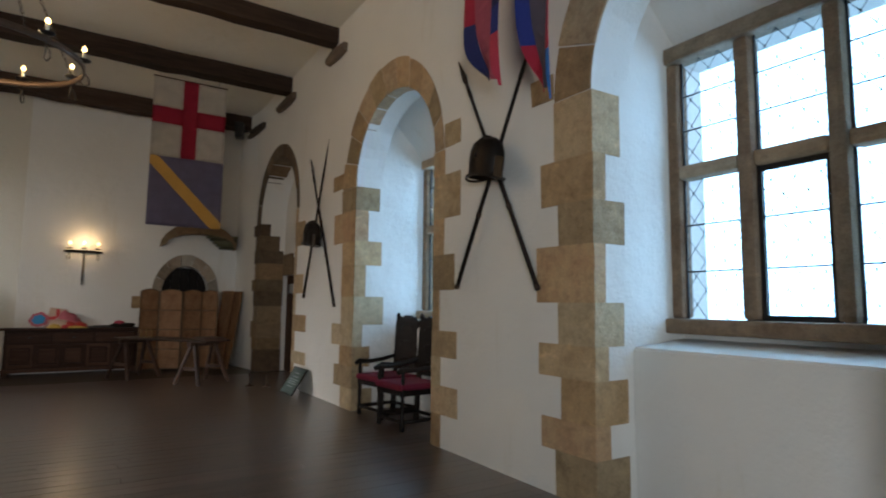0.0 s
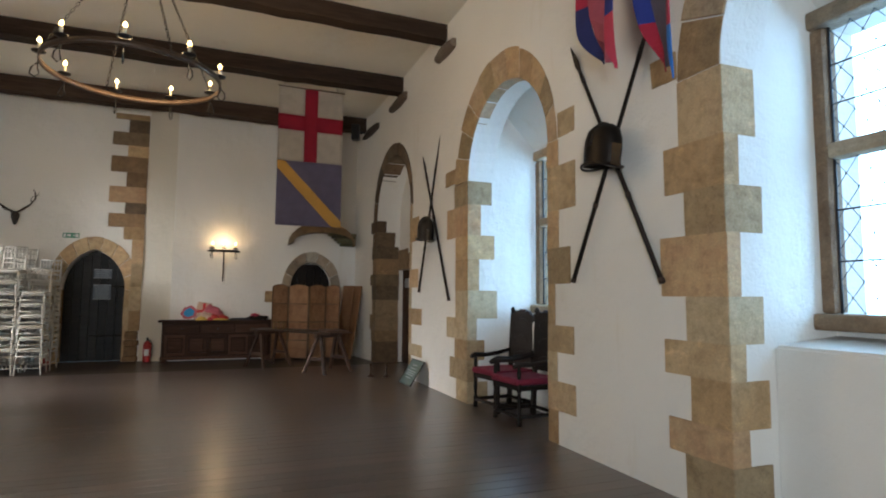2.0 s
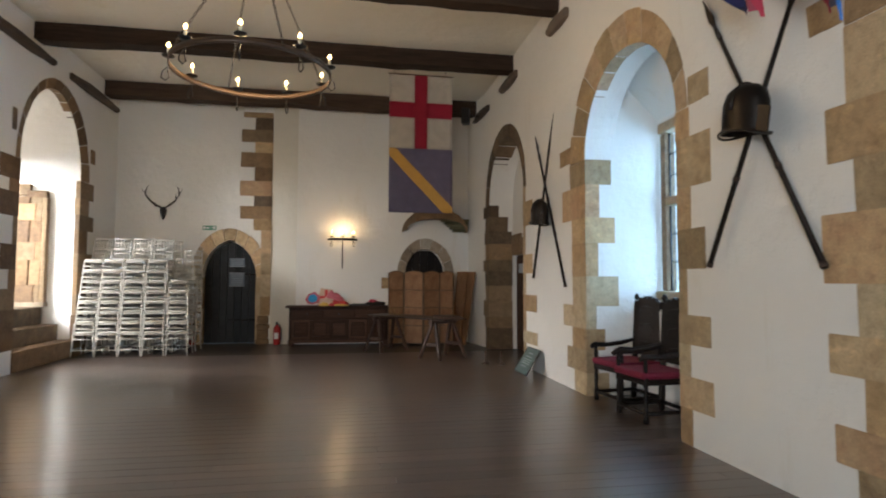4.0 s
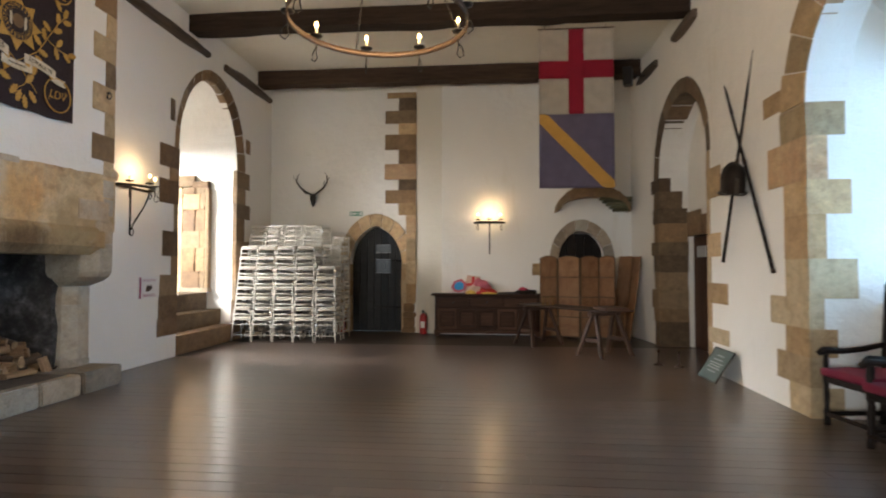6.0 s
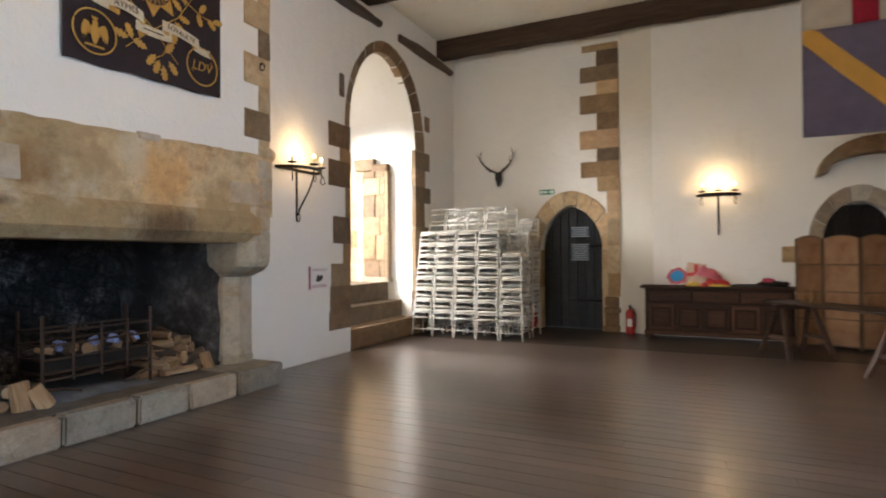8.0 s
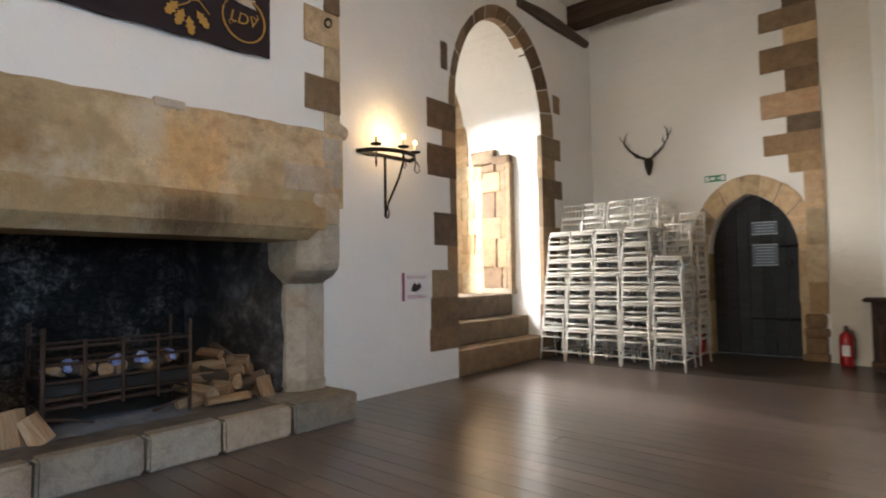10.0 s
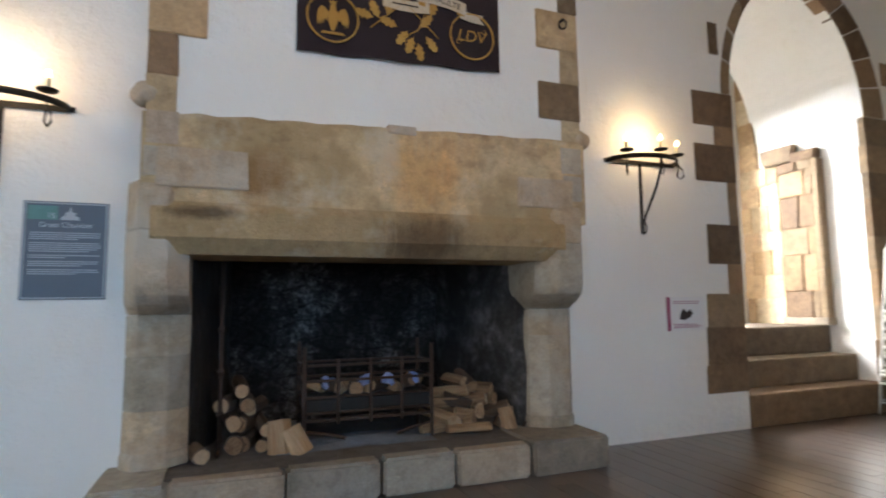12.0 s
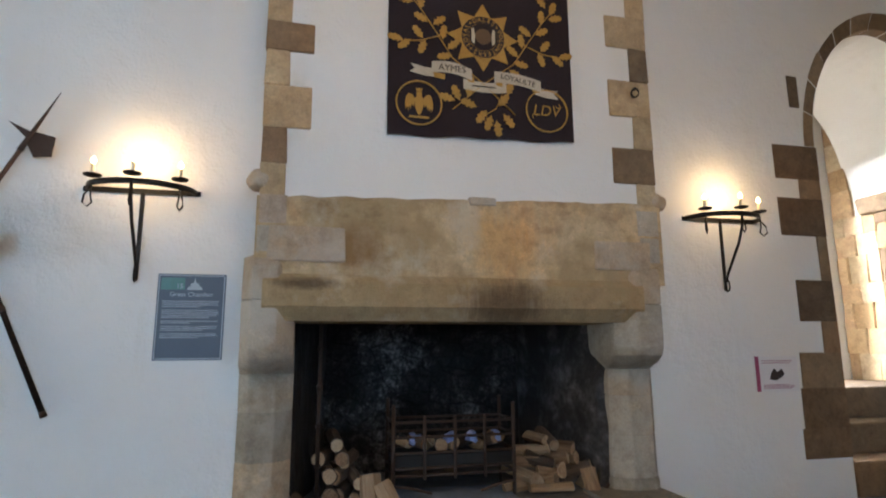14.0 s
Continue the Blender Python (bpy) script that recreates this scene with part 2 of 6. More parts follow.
FLOOR_WOOD = wood_material("dark floor boards", [(0.2, (0.042, 0.029, 0.023)), (0.5, (0.08, 0.056, 0.045)), (0.8, (0.135, 0.098, 0.08))], 0.31, (0.4, 10, 10), 0.1, 0.0005)
for _m in (FLOOR_WOOD, FLOOR_DARK):
    _b = _m.node_tree.nodes["Principled BSDF"]
    _b.inputs["Coat Weight"].default_value, _b.inputs["Coat Roughness"].default_value = 0.45, 0.2
BEAM_WOOD = wood_material("dark oak beam", [(0.3, (0.018, 0.012, 0.009)), (0.5, (0.05, 0.032, 0.022)), (0.75, (0.10, 0.065, 0.045))], 0.75, (0.9, 9, 9), 0.1, 0.012)
OAK = wood_material("dark polished oak", [(0.3, (0.022, 0.010, 0.006)), (0.5, (0.05, 0.024, 0.014)), (0.75, (0.1, 0.05, 0.03))], 0.55)
OAK_BLACK = wood_material("black oak", [(0.3, (0.007, 0.005, 0.004)), (0.5, (0.014, 0.010, 0.008)), (0.75, (0.03, 0.021, 0.016))], 0.5)
TABLE_WOOD = wood_material("worn brown table wood", [(0.3, (0.032, 0.019, 0.013)), (0.5, (0.072, 0.043, 0.031)), (0.75, (0.13, 0.082, 0.06))], 0.45)
DOOR_WOOD = wood_material("black painted door boards", [(0.3, (0.010, 0.011, 0.012)), (0.5, (0.022, 0.024, 0.026)), (0.75, (0.05, 0.05, 0.05))], 0.45)
IRON = simple("wrought iron", (0.022, 0.020, 0.019), 0.5, 0.6)
RUST = simple("rusty iron", (0.06, 0.038, 0.028), 0.7, 0.4)
# cream plaster; the splay's slight shade is put into its colour too
STRIP = plaster_material("shade-toned cream plaster", (0.69, 0.64, 0.54))
STEEL = simple("darkened steel", (0.045, 0.038, 0.034), 0.42, 0.8)

for _m in (OAK, OAK_BLACK, DOOR_WOOD, TABLE_WOOD, BEAM_WOOD):
    _m.node_tree.nodes["Principled BSDF"].inputs["Specular IOR Level"].default_value = 0.15

# ---- mesh helpers ----


def part(name, bm, mat, parent=None, label=""):
    me = bpy.data.meshes.new(name)
    bm.normal_update()
    bm.to_mesh(me)
    bm.free()
    me.materials.append(mat)
    ob = new(name, me)
    if parent is not None:
        ob.parent = parent
    if label:
        ob["label"] = label
    return ob


def thing(name, label, category, at=(0, 0, 0), rz=0, group="", kind=""):
    ob = new(name)
    ob.matrix_basis = pose(*at, 0, 0, rz)
    return tagged(ob, label, category, group, kind)


def hexa(bm, corners):
    """Eight corners: bottom ring, then top ring."""
    v = [bm.verts.new(c) for c in corners]
    fs = [bm.faces.new([v[i] for i in f]) for f in ((3, 2, 1, 0), (4, 5, 6, 7), (0, 1, 5, 4), (1, 2, 6, 5), (2, 3, 7, 6), (3, 0, 4, 7))]
    return v, fs


def box(bm, x0, x1, y0, y1, z0, z1, bevel=0.0, seg=1):
    v, fs = hexa(bm, [(x0, y0, z0), (x1, y0, z0), (x1, y1, z0), (x0, y1, z0), (x0, y0, z1), (x1, y0, z1), (x1, y1, z1), (x0, y1, z1)])
    if bevel:
        edges = {e for f in fs for e in f.edges}
        bmesh.ops.bevel(bm, geom=list(edges), offset=bevel, segments=seg, affect="EDGES", profile=0.6)
    return v


def boxes(*rows, bevel=0.0):
    bm = bmesh.new()
    for r in rows:
        box(bm, *r, bevel=bevel)
    return bm


def rod(bm, a, b, r0, r1=None, seg=10, cap=True):
    a, b = Vector(a), Vector(b)
    r1 = r0 if r1 is None else r1
    q = (b - a).to_track_quat("Z", "Y").to_matrix()
    rings = []
    for p, r in ((a, r0), (b, r1)):
        rings.append([bm.verts.new(p + q @ Vector((r * math.cos(2 * math.pi * i / seg), r * math.sin(2 * math.pi * i / seg), 0))) for i in range(seg)])
    for i in range(seg):
        j = (i + 1) % seg
        bm.faces.new((rings[0][i], rings[0][j], rings[1][j], rings[1][i])).smooth = True
    if cap:
        bm.faces.new(rings[0][::-1])
        bm.faces.new(rings[1])


def tube(bm, pts, r, seg=8, closed=False):
    """A tube along points; r may be one radius or one per point."""
    pts = [Vector(p) for p in pts]
    n = len(pts)
    rr = r if isinstance(r, (list, tuple)) else [r] * n
    rings = []
    up = Vector((0.13, 0.07, 1)).normalized()
    for i, p in enumerate(pts):
        if closed:
            d = pts[(i + 1) % n] - pts[i - 1]
        else:
            d = pts[min(i + 1, n - 1)] - pts[max(i - 1, 0)]
        d.normalize()
        ref = up if abs(d.dot(up)) < 0.95 else Vector((1, 0.1, 0)).normalized()
        s = d.cross(ref).normalized()
        u = s.cross(d)
        rings.append([bm.verts.new(p + (s * math.cos(2 * math.pi * k / seg) + u * math.sin(2 * math.pi * k / seg)) * rr[i]) for k in range(seg)])
    for i in range(n if closed else n - 1):
        a, b = rings[i], rings[(i + 1) % n]
        for k in range(seg):
            j = (k + 1) % seg
            bm.faces.new((a[k], a[j], b[j], b[k])).smooth = True
    if not closed:
        bm.faces.new(rings[0][::-1])
        bm.faces.new(rings[-1])


def lathe(bm, prof, at=(0, 0, 0), seg=16):
    """Turns (radius, height) points about z."""
    at = Vector(at)
    rings = [[bm.verts.new(at + Vector((max(r, 1e-4) * math.cos(2 * math.pi * i / seg), max(r, 1e-4) * math.sin(2 * math.pi * i / seg), z))) for i in range(seg)] for r, z in prof]
    for a, b in zip(rings, rings[1:]):
        for i in range(seg):
            j = (i + 1) % seg
            bm.faces.new((a[i], a[j], b[j], b[i])).smooth = True
    bm.faces.new(rings[0][::-1])
    bm.faces.new(rings[-1])


def prism(bm, pts, to3, d0, d1):
    """A polygon of 2D points carried from depth d0 to d1; to3(u, v, d) gives the place."""
    a = [bm.verts.new(to3(u, v, d0)) for u, v in pts]
    b = [bm.verts.new(to3(u, v, d1)) for u, v in pts]
    n = len(pts)
    bm.faces.new(a)
    bm.faces.new(b[::-1])
    for i in range(n):
        j = (i + 1) % n
        bm.faces.new((a[j], a[i], b[i], b[j]))
    bmesh.ops.recalc_face_normals(bm, faces=bm.faces[:])


def strip_prism(bm, lower, upper, to3, d0, d1):
    """A body between two lines of the same number of points."""
    cols = [[bm.verts.new(to3(u, v, d)) for (u, v), d in ((lo, d0), (up, d0), (up, d1), (lo, d1))] for lo, up in zip(lower, upper)]
    for a, b in zip(cols, cols[1:]):
        for i in range(4):
            j = (i + 1) % 4
            bm.faces.new((a[i], b[i], b[j], a[j]))
    bm.faces.new(cols[0][::-1])
    bm.faces.new(cols[-1])
    bmesh.ops.recalc_face_normals(bm, faces=bm.faces[:])


def arch_pts(a, b, spring, apex, n=24):
    """From (a, spring) over the apex to (b, spring): pointed where it is taller than half its width, else elliptic."""
    m, hw, h = (a + b) / 2, (b - a) / 2, apex - spring
    out = []
    for i in range(n + 1):
        f = i / n
        th = math.pi * (1 - f)
        u, z = hw * math.cos(th), h * math.sin(th)
        if h > hw * 1.02:
            R = (hw * hw + h * h) / (2 * hw)
            end = math.asin(h / R)
            k = f * 2 if f <= 0.5 else (1 - f) * 2
            x, zp = R - R * math.cos(end * k), R * math.sin(end * k)
            up = -hw + x if f <= 0.5 else hw - x
            k = 0.75 if hw < 0.7 and h > 1.4 * hw else 0.14
            u, z = (1 - k) * u + k * up, (1 - k) * z + k * zp
        out.append((m + u, spring + z))
    return out


E3 = lambda u, v, d: (d, u, v)      # walls that run along y
N3 = lambda u, v, d: (u, d, v)      # walls that run along x


def wall_with_arches(bm, to3, d0, d1, u0, u1, z0, z1, openings):
    """openings: (ua, ub, sill, spring, apex)"""
    at = u0
    for ua, ub, sill, spring, apex in sorted(openings):
        strip_prism(bm, [(at, z0), (ua, z0)], [(at, z1), (ua, z1)], to3, d0, d1)
        if sill > z0:
            strip_prism(bm, [(ua, z0), (ub, z0)], [(ua, sill), (ub, sill)], to3, d0, d1)
        pts = arch_pts(ua, ub, spring, apex)
        strip_prism(bm, pts, [(u, z1) for u, _ in pts], to3, d0, d1)
        at = ub
    strip_prism(bm, [(at, z0), (u1, z0)], [(at, z1), (u1, z1)], to3, d0, d1)


def stone_block(parent, mat, x0, x1, y0, y1, z0, z1, bevel=0.006, jit=0.006, name="stone"):
    bm = bmesh.new()
    j = lambda: random.uniform(-jit, jit)
    v, fs = hexa(bm, [(x0 + j(), y0 + j(), z0), (x1 + j(), y0 + j(), z0), (x1 + j(), y1 + j(), z0), (x0 + j(), y1 + j(), z0),
                      (x0 + j(), y0 + j(), z1), (x1 + j(), y0 + j(), z1 + abs(j())), (x1 + j(), y1 + j(), z1), (x0 + j(), y1 + j(), z1 + abs(j()))])
    bmesh.ops.bevel(bm, geom=bm.edges[:], offset=bevel, segments=2, affect="EDGES")
    return part(name, bm, mat, parent)


def trimmed(line, f=0.02):
    """A line of points a little short of both its ends, to leave a joint."""
    mixed = lambda p, q: (p[0] + (q[0] - p[0]) * f * 3, p[1] + (q[1] - p[1]) * f * 3)
    return [mixed(line[0], line[1])] + list(line[1:-1]) + [mixed(line[-1], line[-2])]


def courses(parent, mat, arris, way, front, depth_way, rows, proud=0.009):
    """Quoins up one side of an opening: bottom, top, length along the wall, depth into the reveal."""
    for z0, z1, lf, lr in rows:
        lf, lr = lf + random.uniform(-0.012, 0.012), lr + random.uniform(-0.01, 0.01)
        u = sorted((arris - way * proud, arris + way * lf))
        d = sorted((front - depth_way * proud, front + depth_way * lr))
        stone_block(parent, mat, *d, *u, z0, z1, bevel=0.005, jit=0.004)


def voussoirs(parent, mat, to3, inner, outer, d0, d1, count, short=1.0):
    """Stones of an arch between an inner and an outer line (spring, apex pairs over a and b); every other one is cut short in depth."""
    n = count * 4
    pi, po = arch_pts(*inner, n=n), arch_pts(*outer, n=n)
    for k in range(count):
        bm = bmesh.new()
        seg_i, seg_o = pi[k * 4:k * 4 + 5], po[k * 4:k * 4 + 5]
        lim = random.uniform(0.93, 1.04)
        seg_o = [(i_[0] + (o_[0] - i_[0]) * lim, i_[1] + (o_[1] - i_[1]) * lim) for i_, o_ in zip(seg_i, seg_o)]
        seg_i, seg_o = trimmed(seg_i), trimmed(seg_o)
        deep = d1 if k in (0, count - 1) else d0 + (d1 - d0) * short * random.uniform(0.9, 1.1)
        strip_prism(bm, seg_i, seg_o, to3, d0 + random.uniform(-0.007, 0.004), deep)
        bmesh.ops.bevel(bm, geom=[e for e in bm.edges if len(e.link_faces) == 2 and e.calc_face_angle(0) > 0.8], offset=0.006, segments=1, affect="EDGES")
        part("voussoir", bm, mat, parent)


def jamb(parent, mat, z0, z1, arris, way, front, depth_way, long_f, short_f, long_r, short_r, proud=0.008, along="y", zs=None, mean=0.3):
    """Quoins up one side of an opening: alternate stones run along the wall and into the reveal."""
    if zs is None:
        zs = [z0]
        while zs[-1] < z1 - mean * 0.6:
            zs.append(min(z1, zs[-1] + mean * random.uniform(0.8, 1.2)))
        zs[-1] = z1
    for i, (a, b) in enumerate(zip(zs, zs[1:])):
        lf, lr = (long_f, short_r) if i % 2 == 0 else (short_f, long_r)
        lf *= random.uniform(0.9, 1.1)
        lr *= random.uniform(0.9, 1.1)
        u = sorted((arris - way * proud, arris + way * lf))
        d = sorted((front - depth_way * proud, front + depth_way * lr))
        args = (*d, *u) if along == "y" else (*u, *d)
        stone_block(parent, mat, *args, a, b)


# ---- the room ----
XW, XE, YN, YE, YS, ZC = -5.0, 3.29, 15.2, 15.0, -3.6, 5.80

floor = tagged(part("floor", boxes((-9, 5.2, YS - 0.5, 16.2, -0.2, -0.03)), FLOOR_WOOD), "dark stained wooden board floor, polished by wear", "floor", kind="structure")
ceiling = tagged(part("ceiling", boxes((-7.8, 5.2, YS - 0.5, 16.2, ZC, ZC + 0.2)), CEILING), "cream plastered ceiling between dark beams", "ceiling", kind="structure")

# east wall with three arches
bm = bmesh.new()
W1, A2, A1 = (2.0, 4.0, 0.0, 3.1, 4.2), (6.26, 8.36, 0.0, 3.1, 4.15), (11.0, 13.42, 0.0, 3.15, 4.35)
XM = XE + 0.4
wall_with_arches(bm, E3, XE, XM, YS, 13.9, 0, ZC, [W1, A2, A1])
# behind the arches: straight recesses under a ceiling that slopes down to the window head
wall_with_arches(bm, E3, XM, 4.35, A2[1], 13.9, 0, ZC, [A1])
for a, b in ((YS, W1[0]), (W1[1], A2[0])):
    box(bm, XM, 4.35, a, b, 0, ZC)
for a, b, *_ in (W1, A2):
    hexa(bm, [(XM, a, 4.3), (4.35, a, 3.66), (4.35, b, 3.66), (XM, b, 4.3), (XM, a, ZC), (4.35, a, ZC), (4.35, b, ZC), (XM, b, ZC)])
hexa(bm, [(XE, 13.9, 0), (4.35, 13.9, 0), (4.35, 15.7, 0), (3.05, 15.7, 0), (XE, 13.9, ZC), (4.35, 13.9, ZC), (4.35, 15.7, ZC), (3.05, 15.7, ZC)])
wall_east = tagged(part("wall_east", bm, PLASTER), "thick white plastered wall with three stone arches", "wall", kind="structure")
# backs of the recesses
bm = bmesh.new()
for a, b in ((1.9, 4.06), (6.15, 8.48)):
    box(bm, 4.35, 4.75, a, b, 0, 1.27)
    box(bm, 4.35, 4.75, a, b, 3.58, ZC)
    box(bm, 4.35, 4.75, a - 0.3, a + 0.14, 0, ZC)
    box(bm, 4.35, 4.75, b - 0.03, b + 0.3, 0, ZC)
box(bm, 3.82, 4.5, 10.99, 12.2, 0, 4.6)
box(bm, 3.82, 4.5, 12.2, 13.43, 2.05, 4.6)
box(bm, 4.353, 4.75, 10.7, 13.9, 0, ZC)
wall_east_back = tagged(part("wall_east_back", bm, PLASTER), "white plastered back of the window recesses", "wall", kind="structure")

# north wall: a left part with the door, a splay, and a right part set forward with the niche
bm = bmesh.new()
DOOR, NICHE = (-3.10, -1.90, 0.0, 1.55, 2.42), (1.59, 2.56, 0.0, 1.62, 2.26)
wall_with_arches(bm, N3, YN, YN + 0.5, XW - 0.6, -1.56, 0, ZC, [DOOR])
wall_strip = bmesh.new()
hexa(wall_strip, [(-1.56, YN, 0), (-0.97, YE, 0), (-0.97, YN + 0.5, 0), (-1.56, YN + 0.5, 0), (-1.56, YN, ZC), (-0.97, YE, ZC), (-0.97, YN + 0.5, ZC), (-1.56, YN + 0.5, ZC)])
wall_with_arches(bm, N3, YE, YE + 0.45, -0.97, 3.4, 0, ZC, [NICHE])
box(bm, -0.97, 3.4, YE + 0.453, YE + 0.7, 0, ZC)
box(bm, XW - 0.6, -0.97, YN + 0.503, YN + 0.7, 0, ZC)
wall_north = tagged(part("wall_north", bm, PLASTER), "white plastered end wall with a door and a niche", "wall", kind="structure")
tagged(part("wall_strip", wall_strip, STRIP), "band of shade-toned cream plaster beside the stone quoins", "wall", kind="structure")

# west wall with the fireplace hole and the stair arch
bm = bmesh.new()
WA = (11.36, 13.46, 0.0, 3.43, 4.9)
wall_with_arches(bm, E3, XW, -6.5, 9.0, YN + 0.1, 0, ZC, [WA])
strip_prism(bm, [(YS, 0), (6.0, 0)], [(YS, ZC), (6.0, ZC)], E3, XW, -6.5)
strip_prism(bm, [(6.0, 1.95), (9.0, 1.95)], [(6.0, ZC), (9.0, ZC)], E3, XW, -5.35)
wall_west = tagged(part("wall_west", bm, PLASTER), "white plastered wall with a fireplace and a stair arch", "wall", kind="structure")
# this wall's opening is made up, to let the two south fill lamps in
wall_south = tagged(part("wall_south", boxes((-7, -4.4, YS - 0.3, YS, 0, ZC), (-0.8, 4.5, YS - 0.3, YS, 0, ZC), (-4.4, -0.8, YS - 0.3, YS, 0, 0.3), (-4.4, -0.8, YS - 0.3, YS, 3.7, ZC)), PLASTER), "plain white plastered wall, unseen, with an opening added for fill light", "wall", kind="structure")

# stair lobby beyond the west arch, lit by a tall window in its back wall
bm = bmesh.new()
box(bm, -8.6, -6.5, 13.5, 13.9, 0, ZC)
box(bm, -7.1, -6.5, 11.0, 11.36, 0, ZC)
box(bm, -7.1, -6.75, 11.36, 11.5, 0.9, ZC)
box(bm, -7.1, -6.75, 11.5, 12.95, 3.75, ZC)
box(bm, -7.1, -6.75, 11.5, 12.95, 0.0, 1.25)
box(bm, -7.1, -6.75, 12.95, 13.5, 0.0, ZC)
wall_lobby = tagged(part("wall_lobby", bm, PLASTER), "white plastered stair lobby wall", "wall", kind="structure")
# ashlar side of the lobby window, a broken pier in front of it and a loose lintel higher up
random.seed(12)
zz = [0.96, 1.3, 1.62, 1.95, 2.22, 2.58, 2.86, 3.12]
for i, (z0, z1) in enumerate(zip(zz, zz[1:])):
    cuts = [-6.74, -6.44, -6.12] if i % 2 else [-6.74, -6.58, -6.3, -6.12]
    for x0, x1 in zip(cuts, cuts[1:]):
        stone_block(wall_lobby, STONE, x0 + 0.003, x1 - 0.003, 13.41, 13.6, z0, z1, 0.01, 0.01)
zz = [3.12, 3.5, 3.82, 4.2, 4.55]
for z0, z1 in zip(zz, zz[1:]):
    stone_block(wall_lobby, STONE, -6.74, -6.42 - random.uniform(0, 0.1), 13.42, 13.6, z0, z1, 0.01, 0.01)
zz = [1.05, 1.38, 1.85, 2.2, 2.62, 2.95, 3.08]
for i, (z0, z1) in enumerate(zip(zz, zz[1:])):
    cuts = [-6.1, -5.82, -5.6] if i % 2 else [-6.1, -5.72, -5.6]
    for x0, x1 in zip(cuts, cuts[1:]):
        stone_block(wall_lobby, STONE_DARK, x0 + 0.003, x1 - 0.003, 13.36, 13.6, z0, z1, 0.014, 0.014)
stone_block(wall_lobby, STONE_DARK, -6.3, -5.85, 13.34, 13.6, 3.1, 3.32, 0.02, 0.03)
stone_block(wall_lobby, STONE_DARK, -5.9, -5.54, 13.35, 13.6, 3.06, 3.2, 0.02, 0.02)
stone_block(wall_lobby, STONE_DARK, -5.6, -5.52, 13.34, 13.6, 0.99, 3.06, name="door_jamb")
stone_block(wall_lobby, STONE_GREY, -6.1, -5.5, 13.3, 13.6, 0.962, 1.05, name="threshold_stone")
stone_block(wall_lobby, STONE_GREY, -5.62, -5.15, 13.4, 13.6, 4.02, 4.28, name="lintel")

# ceiling beams and their bolsters
for y, wide, deep in ((-1.2, 0.3, 0.3), (1.4, 0.3, 0.3), (4.0, 0.3, 0.3), (6.6, 0.28, 0.28), (9.2, 0.25, 0.26), (11.58, 0.3, 0.3), (14.4, 0.32, 0.32)):
    beam = tagged(part("ceiling_beam", bmesh.new(), BEAM_WOOD), "rough dark oak ceiling beam", "beam", "ceiling beams", "structure")
    bm = bmesh.new()
    n = 26
    low, top = [], []
    random.seed(int(y * 10))
    for i in range(n + 1):
        x = XW + 8.33 * i / n
        low.append((x, 5.797 - deep + random.uniform(-0.018, 0.018)))
        top.append((x, 5.797))
    strip_prism(bm, low, top, N3, y, y + wide)
    for v in bm.verts:
        v.co.y += 0.03 * noise.noise(Vector((v.co.x * 1.3, y, v.co.z)))
    bm.to_mesh(beam.data)
    bm.free()


def bolster(y0, y1, x, z, way, tall=0.17):
    """A rough pole of timber along the wall, hewn thinner towards its ends."""
    bm = bmesh.new()
    n = 14
    rows_ = []
    for i in range(n + 1):
        f = i / n
        y = y0 + (y1 - y0) * f
        k = 0.72 + 0.28 * math.sin(math.pi * min(1, max(0, f * 1.1))) + 0.12 * noise.noise(Vector((y * 2.1, x, z)))
        c = z + tall / 2 + 0.03 * noise.noise(Vector((y * 1.4, z, x)))
        h, w = tall / 2 * k, 0.13 * k
        rows_.append([bm.verts.new((x + way * a * w, y, c + b * h)) for a, b in ((-0.1, -1), (0.6, -1), (1, -0.5), (1, 0.45), (0.6, 1), (-0.1, 1))])
    for a, b in zip(rows_, rows_[1:]):
        for i in range(6):
            bm.faces.new((a[i], a[(i + 1) % 6], b[(i + 1) % 6], b[i]))
    bm.faces.new(rows_[0])
    bm.faces.new(rows_[-1][::-1])
    bmesh.ops.recalc_face_normals(bm, faces=bm.faces[:])
    tagged(part("wall_timber", bm, TIMBER), "weathered timber bolster under a beam end", "timber", "bolsters", "structure")


TIMBER = wood_material("weathered grey brown timber", [(0.3, (0.04, 0.028, 0.02)), (0.5, (0.1, 0.07, 0.05)), (0.75, (0.2, 0.15, 0.11))], 0.8, (9, 0.9, 9), 0.1, 0.012)
for y0, y1 in ((7.6, 9.6), (9.9, 12.2), (12.85, 15.0)):
    bolster(y0, y1, XW, 5.24, 1)
for y0, y1 in ((8.85, 9.55), (11.3, 12.3), (13.4, 14.9)):
    bolster(y0, y1, XE, 5.26, -1)

# ---- stonework of the openings ----
random.seed(4)
# window arch nearest the camera's start
a, b, _, sp, ap = W1
voussoirs(wall_east, STONE, E3, (a - 0.006, b + 0.006, sp, ap - 0.006), (a - 0.3, b + 0.4, sp, ap + 0.4), XE - 0.009, XE + 0.31, 10, 0.42)
courses(wall_east, STONE, b, 1, XE, 1, [(0, 0.34, 0.41, 0.36), (0.34, 0.58, 0.58, 0.15), (0.58, 0.9, 0.34, 0.35), (0.9, 1.15, 0.6, 0.15), (1.15, 1.475, 0.37, 0.33),
                                        (1.475, 1.92, 0.63, 0.13), (1.92, 2.25, 0.35, 0.33), (2.25, 2.61, 0.55, 0.13), (2.61, 3.1, 0.4, 0.31)])
stone_block(wall_east, STONE, XE - 0.009, XE + 0.2, b + 0.405, b + 0.68, 3.14, 3.36)
